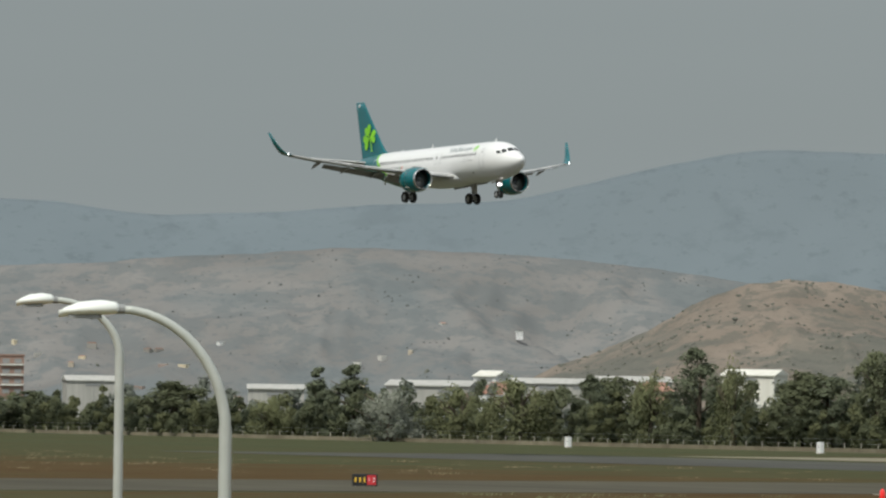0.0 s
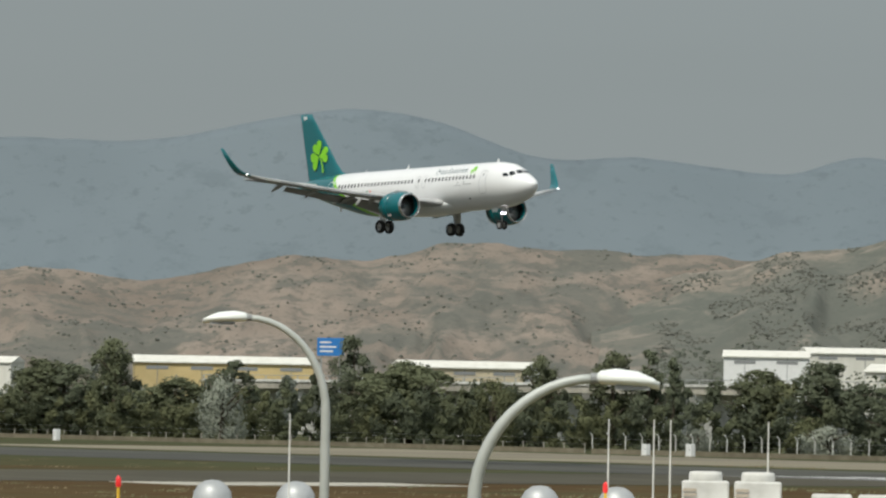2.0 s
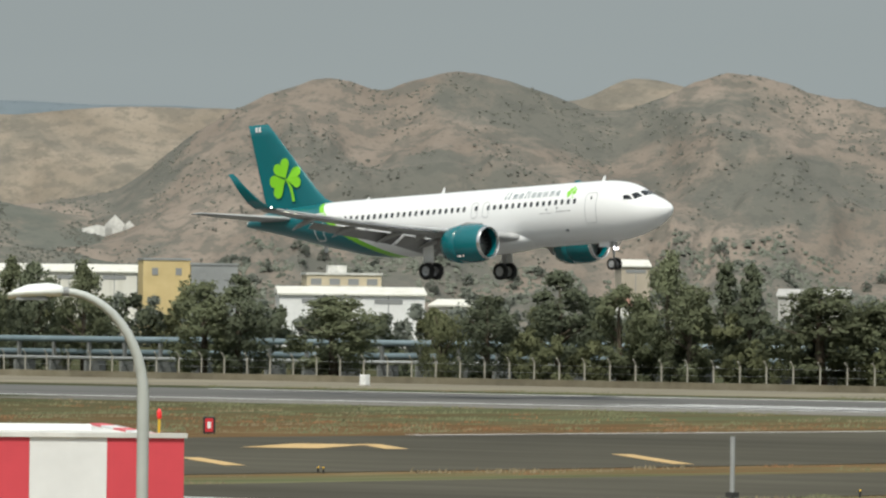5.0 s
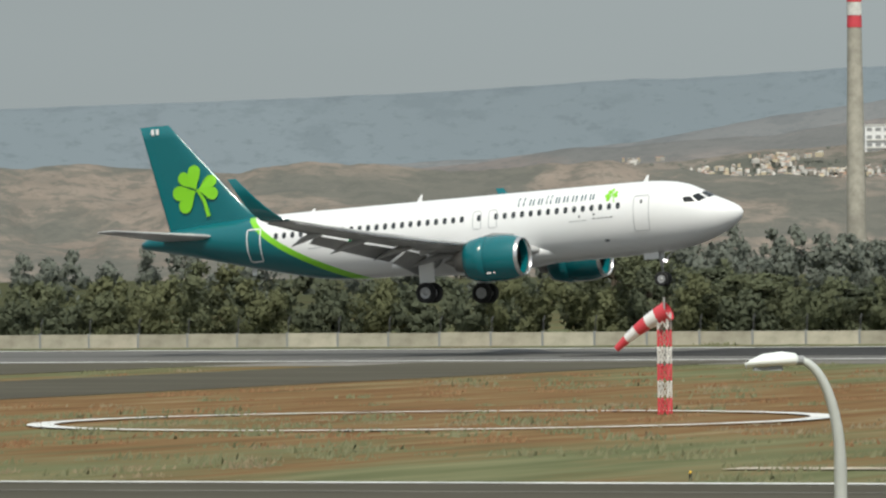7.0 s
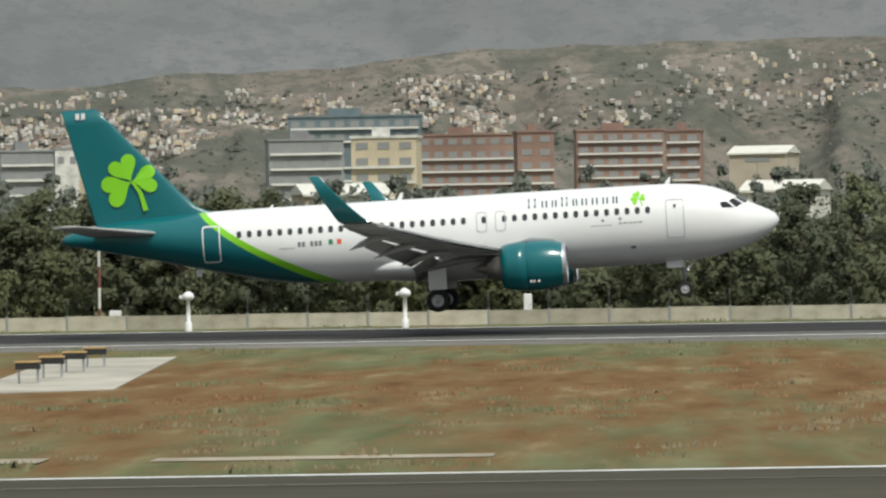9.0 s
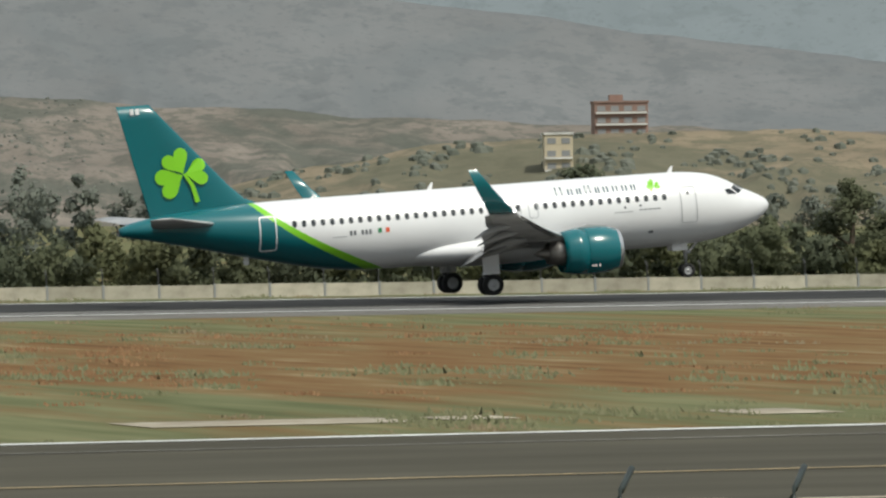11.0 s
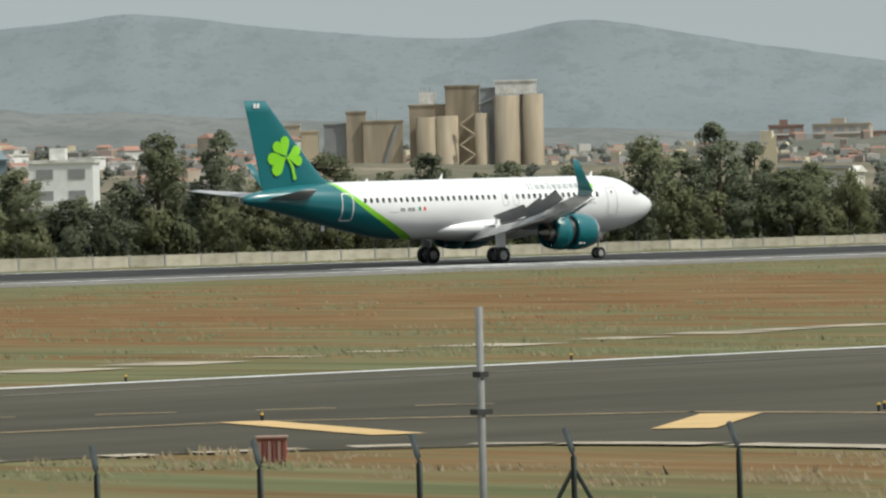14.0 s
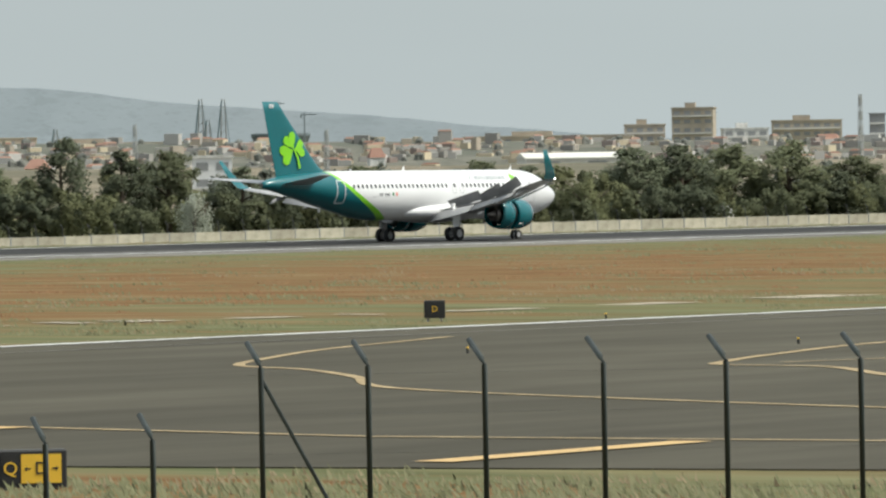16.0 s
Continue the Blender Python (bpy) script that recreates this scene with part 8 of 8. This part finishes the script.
def equipment_hut():
    t = thing("equipment_hut", "red and white striped equipment cabin", "hut", pose(-66.7, 391.6, 0))
    w = 7.0 / 9
    for i in range(7):
        bm = bmesh.new()
        box(bm, w * i, -1.2, 0.15, w * (i + 1) - 0.01, 1.4, 2.4)
        part("wall_panel", bm, M["red" if i % 2 == 0 else "white"], t)
    bm = bmesh.new()
    box(bm, -0.1, -1.3, 2.4, 5.6, 1.5, 2.5)
    part("roof", bm, M["offwhite"], t)
    bm = bmesh.new()
    box(bm, -0.05, -1.25, 0, 5.5, 1.45, 0.15)
    part("plinth", bm, M["concrete"], t)
    for i in range(5):
        bm = bmesh.new()
        box(bm, 5.45, -1.2, 0.15 + 0.45 * i, 6.3, 1.4, 0.6 + 0.45 * i)
        part("end_panel", bm, M["white" if i % 2 else "red"], t)
    for x, z in ((3.0, 1.5), (3.7, 1.2), (2.8, 0.8)):
        bm = bmesh.new()
        box(bm, x, -1.25, z, x + 0.35, -1.2, z + 0.45)
        part("vent", bm, M["greywall"], t)


equipment_hut()


def monitor_post(x, y):
    t = thing("monitor_post", "white post with a rounded sensor head", "post", pose(x, y, 0), "white monitor posts")
    bm = lathe(bmesh.new(), [(0, 0.2), (0.5, 0.2), (0.55, 0.12), (1.75, 0.12), (1.8, 0.3), (1.95, 0.36), (2.1, 0.3), (2.25, 0.12), (2.27, 0.01)], axis="z", seg=16)
    part("body", finish(bm), M["white"], t, "", True)
    bm = bmesh.new()
    box(bm, -0.5, -0.1, 1.85, -0.2, 0.1, 2.05)
    part("arm", bm, M["white"], t)


monitor_post(-26.8, 386)
monitor_post(-14.5, 386)


def striped_mast(x, y, hgt):
    t = thing("striped_mast", "slender red and white mast", "mast", pose(x, y, 0))
    n = 7
    for i in range(n):
        part("band", finish(tube(bmesh.new(), [(0, 0, hgt * i / n), (0, 0, hgt * (i + 1) / n)], 0.09, 8)), M["redroof" if i % 2 == 0 else "offwhite"], t)


striped_mast(-33, 400, 8.6)


def cabinet(x, y, w, hgt, mat="white", label="white electrical cabinet on a base"):
    t = thing("electrical_cabinet", label, "cabinet", pose(x, y, 0), "airfield cabinets")
    bm = bmesh.new()
    box(bm, -w / 2, -0.3, 0.1, w / 2, 0.3, hgt, 0.04)
    part("housing", bm, M[mat], t)
    bm = bmesh.new()
    box(bm, -w / 2 - 0.06, -0.36, 0, w / 2 + 0.06, 0.36, 0.1)
    part("base", bm, M["concrete"], t)
    bm = bmesh.new()
    box(bm, w * 0.22, -0.32, hgt * 0.5, w * 0.28, -0.3, hgt * 0.62)
    part("handle", bm, M["black"], t)


for x, y, w, hgt in ((-32, 399, 0.7, 1.1), (-590.6, 461, 0.9, 1.3), (-584, 462, 1.0, 1.4), (-345, 415, 0.6, 0.9), (-8, 410, 0.5, 1.6), (290, 402, 0.6, 1.7), (-760, 455, 0.8, 1.4), (-700, 455, 0.8, 1.4)):
    cabinet(x, y, w, hgt)


def slatted_box(x, y):
    t = thing("equipment_box", "faded rust-red equipment box with upright slats", "box", pose(x, y, 0, 0, 0, -40))
    bm = bmesh.new()
    box(bm, -0.29, -0.22, 0.0, 0.29, 0.22, 0.50, 0.02)
    part("housing", bm, M["orange_dull"], t)
    for i in range(6):
        bm = bmesh.new()
        box(bm, -0.27 + 0.095 * i, -0.25, 0.03, -0.21 + 0.095 * i, -0.222, 0.44)
        part("slat", bm, M["redroof" if i % 2 else "terracotta"], t)
    bm = bmesh.new()
    box(bm, -0.32, -0.27, 0.50, 0.32, 0.25, 0.54, 0.01)
    part("lid", bm, M["terracotta"], t)


M["orange_dull"] = paint("dull_red_paint", (0.36, 0.12, 0.07), 0.7)
slatted_box(86.2, 101.3)


def edge_light(x, y):
    t = thing("edge_marker", "small dark marker post with a yellow cap", "marker", pose(x, y, 0), "taxiway edge markers")
    part("stem", finish(tube(bmesh.new(), [(0, 0, 0), (0, 0, 0.18)], 0.04, 8)), M["black"], t)
    part("cap", finish(tube(bmesh.new(), [(0, 0, 0.18), (0, 0, 0.23)], [0.04, 0.025], 8)), M["signyellow"], t)


for x, y in ((101.5, 119.6), (122.1, 149.8), (70.1, 124.0), (110.6, 108.5), (112.0, 101.8), (109.7, 107.8), (109.2, 99.5), (80.2, 149.6), (69.3, 122.7), (-58, 152), (-150, 178), (-121.5, 169.9), (-149.6, 177.8), (160, 126), (170, 121), (140, 150.5), (200, 151)):
    edge_light(x, y)


def van():
    t = thing("van", "small white van parked behind the runway", "van", pose(604, 440, 0, 0, 0, -30))
    bm = bmesh.new()
    prof = [(-2.1, 0.35), (2.0, 0.35), (2.1, 0.9), (1.3, 1.1), (0.7, 1.75), (-2.0, 1.8), (-2.15, 1.0)]
    a = [bm.verts.new((x, -0.85, z)) for x, z in prof]
    b = [bm.verts.new((x, 0.85, z)) for x, z in prof]
    bm.faces.new(a)
    bm.faces.new(b[::-1])
    for i in range(len(prof)):
        j = (i + 1) % len(prof)
        bm.faces.new((a[i], a[j], b[j], b[i]))
    part("body", finish(bm), M["white"], t)
    for x in (-0.9, 0.2):
        bm = bmesh.new()
        box(bm, x - 0.45, -0.87, 1.15, x + 0.4, -0.85, 1.6)
        part("window", bm, M["glass"], t)
    bm = bmesh.new()
    v = [bm.verts.new(p) for p in ((1.28, -0.75, 1.14), (1.28, 0.75, 1.14), (0.76, 0.7, 1.7), (0.76, -0.7, 1.7))]
    for q in v:
        q.co += Vector((0.02, 0, 0.015))
    bm.faces.new(v)
    part("windscreen", bm, M["glass"], t)
    for x in (-1.3, 1.3):
        for y in (-0.8, 0.8):
            part("wheel", finish(lathe(bmesh.new(), [(-0.1, 0.05), (-0.1, 0.3), (0.1, 0.3), (0.1, 0.05)], (x, y, 0.32), "y", 16)), M["black"], t)


van()


# ---- street lamps in front of the terrace ----
def street_lamp(x, y, top, reach, drop, head, side, thick=0.06):
    """A pole that bends over to one side (as seen from the terrace) into a long lamp head."""
    az = math.degrees(math.atan2(x, y))
    t = thing("street_lamp", "grey curved street lamp with a long white head", "lamp", pose(x, y, 0, 0, 0, -az + (0 if side > 0 else 180)), "street lamps")
    pts = [(0, 0, 0), (0, 0, (top - drop) * 0.5), (0, 0, top - drop)]
    for i in range(1, 13):
        w = math.pi / 2 * i / 12
        pts.append((reach * (1 - math.cos(w)), 0, top - drop + drop * math.sin(w)))
    part("pole", finish(tube(bmesh.new(), pts, [thick * 1.1] * 3 + [thick * (1 - 0.028 * i) for i in range(12)], 14)), M["pole"], t, "", True)
    bm = bmesh.new()
    rings = []
    for u, wd, up, dn in ((0, 0.05, 0.045, 0.03), (0.06, 0.09, 0.075, 0.05), (0.3, 0.15, 0.10, 0.055), (0.65, 0.16, 0.085, 0.06), (0.9, 0.11, 0.03, 0.065), (1.0, 0.03, -0.03, 0.07)):
        k = head
        rings.append([bm.verts.new((reach + u * k, wd * math.cos(a), top + (up if math.sin(a) > 0 else dn) * math.sin(a) - 0.02 * u)) for a in [2 * math.pi * j / 16 for j in range(16)]])
    for a, b in zip(rings, rings[1:]):
        for j in range(16):
            bm.faces.new((a[j], a[(j + 1) % 16], b[(j + 1) % 16], b[j]))
    bm.faces.new(rings[0])
    bm.faces.new(rings[-1])
    h_ = part("lamp_head", finish(bm), M["lamphead"], t, "white lamp head", True)
    bm = bmesh.new()
    box(bm, reach + head * 0.28, -0.10, top - 0.10, reach + head * 0.85, 0.10, top - 0.055, 0.02)
    part("lens", bm, M["greywall"], h_)
    part("collar", finish(tube(bmesh.new(), [(reach - 0.06, 0, top), (reach + 0.05, 0, top)], 0.05, 10)), M["greywall"], h_)


for q in ((-84.5, 43.3, 6.65, 0.93, 0.8, 0.52, -1), (-61.8, 32.9, 6.2, 1.11, 1.25, 0.62, -1), (-77.6, 54.9, 6.42, 1.11, 1.3, 0.62, -1), (-49.8, 36.9, 5.52, 1.1, 1.15, 0.57, 1),
          (-34.9, 35.8, 5.28, 1.16, 1.6, 0.60, -1), (-49.8, 56.1, 5.53, 0.89, 1.15, 0.61, -1), (-23.5, 65.9, 4.22, 0.42, 1.1, 0.55, -1)):
    street_lamp(*q)


def end_on_lamp():
    t = thing("street_lamp", "grey curved street lamp with a broad white head", "lamp", pose(-6.34, 44.7, 0, 0, 0, 8), "street lamps")
    part("pole", finish(tube(bmesh.new(), [(0.14, 0, 0), (0.14, 0, 3.0), (0.08, -0.02, 3.45), (-0.02, -0.2, 3.72)], [0.06, 0.055, 0.045, 0.04], 12)), M["pole"], t, "", True)
    bm = bmesh.new()
    rings = []
    for y, wd, top in ((-0.75, 0.17, 0.12), (-0.7, 0.20, 0.15), (-0.4, 0.235, 0.22), (-0.1, 0.2, 0.2), (0.0, 0.1, 0.12)):
        rings.append([bm.verts.new((-0.12 + wd * a, y, 3.68 + top * b)) for a, b in ((-1, 0), (1, 0), (0.93, 0.6), (0.6, 0.95), (0.1, 1.02), (-0.5, 0.95), (-0.85, 0.6))])
    for a, b in zip(rings, rings[1:]):
        for j in range(7):
            bm.faces.new((a[j], a[(j + 1) % 7], b[(j + 1) % 7], b[j]))
    bm.faces.new(rings[0])
    bm.faces.new(rings[-1])
    part("lamp_head", finish(bm), M["lamphead"], t, "white lamp head")


end_on_lamp()


def steel_pole(x, y, top, r=0.035):
    t = thing("steel_pole", "plain galvanised pole with clamps", "pole", pose(x, y, 0))
    part("shaft", finish(tube(bmesh.new(), [(0, 0, 0), (0, 0, top)], r, 10)), M["steel"], t, "", True)
    for z, k in ((top - 0.95, 0.09), (top - 0.62, 0.05)):
        bm = bmesh.new()
        box(bm, -k, -0.05, z, k, 0.05, z + 0.05)
        part("clamp", bm, M["dark"], t)


steel_pole(40.3, 44.5, 4.22)
steel_pole(-41.8, 56.2, 4.1, 0.025)


# ---- flat-roofed service building with a red and white parapet ----
def service_building():
    a, b = Vector((-79.1, 90.2, 0)), Vector((-104.5, 63.0, 0))
    d = (b - a).normalized()
    ang = math.degrees(math.atan2(d.y, d.x)) + 180
    ln = (b - a).length + 6
    t = thing("service_building", "low flat-roofed building with a red and white striped parapet", "building", pose(a.x, a.y, 0, 0, 0, ang))
    bm = bmesh.new()
    box(bm, -ln, 0.05, 0, -0.02, 16, 2.2)
    part("wall", bm, M["offwhite"], t)
    bm = bmesh.new()
    box(bm, -ln, 0.3, 2.2, -0.3, 15.9, 3.10)
    part("roof", bm, M["offwhite"], t)
    n = int(ln / 1.36)
    for i in range(n):
        bm = bmesh.new()
        box(bm, -1.36 * (i + 1), -0.05, 1.9, -1.36 * i - 0.004, 0.25, 3.14)
        part("parapet_panel", bm, M["red" if i % 2 == 0 else "white"], t)
    bm = bmesh.new()
    box(bm, -ln, -0.10, 3.14, 0.05, 0.32, 3.22)
    part("coping", bm, M["offwhite"], t)
    for i in range(6):
        bm = bmesh.new()
        box(bm, -0.3, 0.25 + 2.6 * i, 1.9, 0.0, 0.25 + 2.6 * (i + 1) - 0.01, 3.14)
        part("parapet_panel", bm, M["white" if i % 2 == 0 else "red"], t)
    for i in range(9):
        bm = bmesh.new()
        box(bm, -3.3 * i - 3.0, 9.4, 3.10, -3.3 * i - 0.8, 9.8, 3.22, 0.03)
        part("roof_upstand", bm, M["white"], t)
    return ang


ROOF_TURN = service_building()


def roof_unit(az, tall, dist):
    t = thing("air_conditioner", ("tall white rooftop air conditioner with a round fan outlet" if tall else "low white rooftop air conditioner with a grille"), "air conditioner", placed(az, dist, 3.0), "rooftop air conditioners")
    w, hgt = (0.84, 0.98) if tall else (0.72, 0.78)
    bm = bmesh.new()
    box(bm, -w / 2, -0.35, 0, w / 2, 0.4, hgt, 0.03)
    part("casing", bm, M["offwhite"], t)
    x0, x1 = (-w / 2 + 0.02, -w / 2 + 0.26) if tall else (-0.06, w / 2 - 0.05)
    for i in range(9):
        bm = bmesh.new()
        z = 0.1 + (hgt - 0.2) * i / 9
        box(bm, x0, -0.375, z, x1, -0.352, z + 0.05)
        part("louvre", bm, M["tan"], t)
    if tall:
        bm = lathe(bmesh.new(), [(hgt, 0.30), (hgt + 0.1, 0.30), (hgt + 0.16, 0.28), (hgt + 0.17, 0.2), (hgt + 0.1, 0.18), (hgt + 0.09, 0.01)], axis="z", seg=20)
        part("fan_outlet", finish(bm), M["offwhite"], t, "", True)
        bm = bmesh.new()
        box(bm, -0.1, -0.358, 0.18, w / 2 - 0.06, -0.35, 0.19)
        part("seam", bm, M["greywall"], t)


for az in (-51.52, -51.08, -49.57, -49.18):
    roof_unit(az, True, 122)
for az in (-50.46, -50.07):
    roof_unit(az, False, 122)


def roof_dome(az):
    t = thing("roof_light", "round translucent dome on the flat roof", "roof light", placed(az, 124, 3.1), "roof domes")
    part("dome", finish(lathe(bmesh.new(), [(0.35, 0.36), (0.5, 0.34), (0.62, 0.26), (0.70, 0.14), (0.72, 0.01)], axis="z", seg=20)), M["galv"], t, "", True)
    part("kerb", finish(lathe(bmesh.new(), [(-0.2, 0.42), (0.3, 0.40), (0.36, 0.37)], axis="z", seg=20)), M["offwhite"], t)


for az in (-55.66, -54.96, -52.91, -52.26):
    roof_dome(az)


def roof_rod(az, top):
    t = thing("lightning_rod", "thin white rod standing on the roof", "rod", placed(az, 122, 2.9), "roof rods")
    part("rod", finish(tube(bmesh.new(), [(0, 0, 0), (0, 0, top - 2.9)], [0.022, 0.012], 6)), M["offwhite"], t)


for az in (-55.02, -52.34, -51.96, -51.82, -51.0, -49.84):
    roof_rod(az, 5.05)
roof_rod(-46.0, 4.3)


def beacon(az, dist, top):
    t = thing("obstruction_light", "red obstruction light on a short stand", "light", placed(az, dist, 0), "obstruction lights")
    z = top - 0.22
    part("stand", finish(tube(bmesh.new(), [(0, 0, 0), (0, 0, z)], 0.03, 6)), M["signyellow"], t)
    bm = lathe(bmesh.new(), [(z, 0.035), (z + 0.04, 0.05), (z + 0.15, 0.045), (z + 0.19, 0.02), (z + 0.2, 0.004)], axis="z", seg=14)
    part("lens", finish(bm), M["beacon"], t, "red glass lens", True)


for q in ((-56.45, 118, 3.95), (-52.36, 122, 3.95), (-45.83, 124, 3.6), (-41.46, 133, 3.5)):
    beacon(*q)


# ---- near fence of dark green posts ----
def near_post(x, y, hgt, turn, brace=0, group="fence posts"):
    t = thing("fence_post", "dark green steel fence post with a bent top" + (" and diagonal braces" if brace else ""), "post", pose(x, y, 0), group)
    part("post", finish(tube(bmesh.new(), [(0, 0, 0), (0, 0, hgt - 0.30), (0.06, 0.09, hgt - 0.22), (0.335, 0.497, hgt)], 0.036, 8)), M["greenpost"], t, "", True)
    for s in ((-1, 1) if brace == 2 else (1,) if brace == 1 else ()):
        part("brace", finish(tube(bmesh.new(), [(0, 0, hgt - 0.42), (s * 0.72, -s * 0.62, hgt - 2.2)], 0.026, 6)), M["greenpost"], t)


def line_at(az, p, q):
    """Where a bearing from the terrace crosses the line through p and q."""
    s, c = math.sin(radians(az)), math.cos(radians(az))
    dx, dy = q[0] - p[0], q[1] - p[1]
    k = (p[0] * dy - p[1] * dx) / (s * dy - c * dx)
    return s * k, c * k


FENCE_A, FENCE_B = (30.4, 66.8), (62.7, 54.5)
LOW_BEARINGS = [20.21, 21.67, 23.04, 24.42, 25.8, 27.05, 28.3, 29.54, 30.79, 31.91, 33.11, 34.72, 36.1, 37.49, 38.92, 40.29, 41.63, 42.93, 44.32, 45.68, 46.9, 47.51, 48.22, 49.12]
HIGH_BEARINGS = [50.04, 50.94, 51.92, 52.92, 53.95, 55.08, 56.13, 57.18, 58.23]
for i, az in enumerate(LOW_BEARINGS):
    x, y = line_at(az, FENCE_A, FENCE_B)
    near_post(x, y, 2.42, -az, 2 if i in (17, 20) else 0)
for i, az in enumerate(HIGH_BEARINGS):
    x, y = line_at(az, (63.6, 53.5), (67.9, 47.7))
    near_post(x, y, 3.28, -az, 1 if i == 0 else 0)


def chain_wire(p, q, hgt, n):
    t = thing("fence_wire", "thin wires strung along the fence", "wire", pose(0, 0, 0), kind="structure")
    for i in range(n):
        z = hgt * (i + 1) / n
        part("wire", finish(tube(bmesh.new(), [(*p, z), (*q, z)], 0.001, 3)), M["greenpost"], t)


chain_wire(FENCE_A, FENCE_B, 1.6, 4)
chain_wire((63.6, 53.5), (69, 46.2), 2.9, 6)


# ---- what moves ----
def motions():
    walk(airliner, [(t, pose(x, 355.97, z + 0.05, bank, -nose_up, -1.77)) for t, x, z, nose_up, bank in FLIGHT])
    for (panel, o), side in spoilers:
        rest = Matrix.Translation(o) @ pose(0, 0, 0, 0, 0, 0)
        up = Matrix.Translation(o) @ pose(0, 0, 0, 0, 48, 0)
        walk(panel, [(0.0, rest), (11.9, rest), (12.3, Matrix.Translation(o) @ pose(0, 0, 0, 0, 20, 0)), (12.7, up), (16.0, up)])
    for cowl, (x, y, z) in cowls:
        walk(cowl, [(0.0, pose(x, y, z)), (12.9, pose(x, y, z)), (13.6, pose(x - 0.62, y, z)), (16.0, pose(x - 0.62, y, z))])


motions()
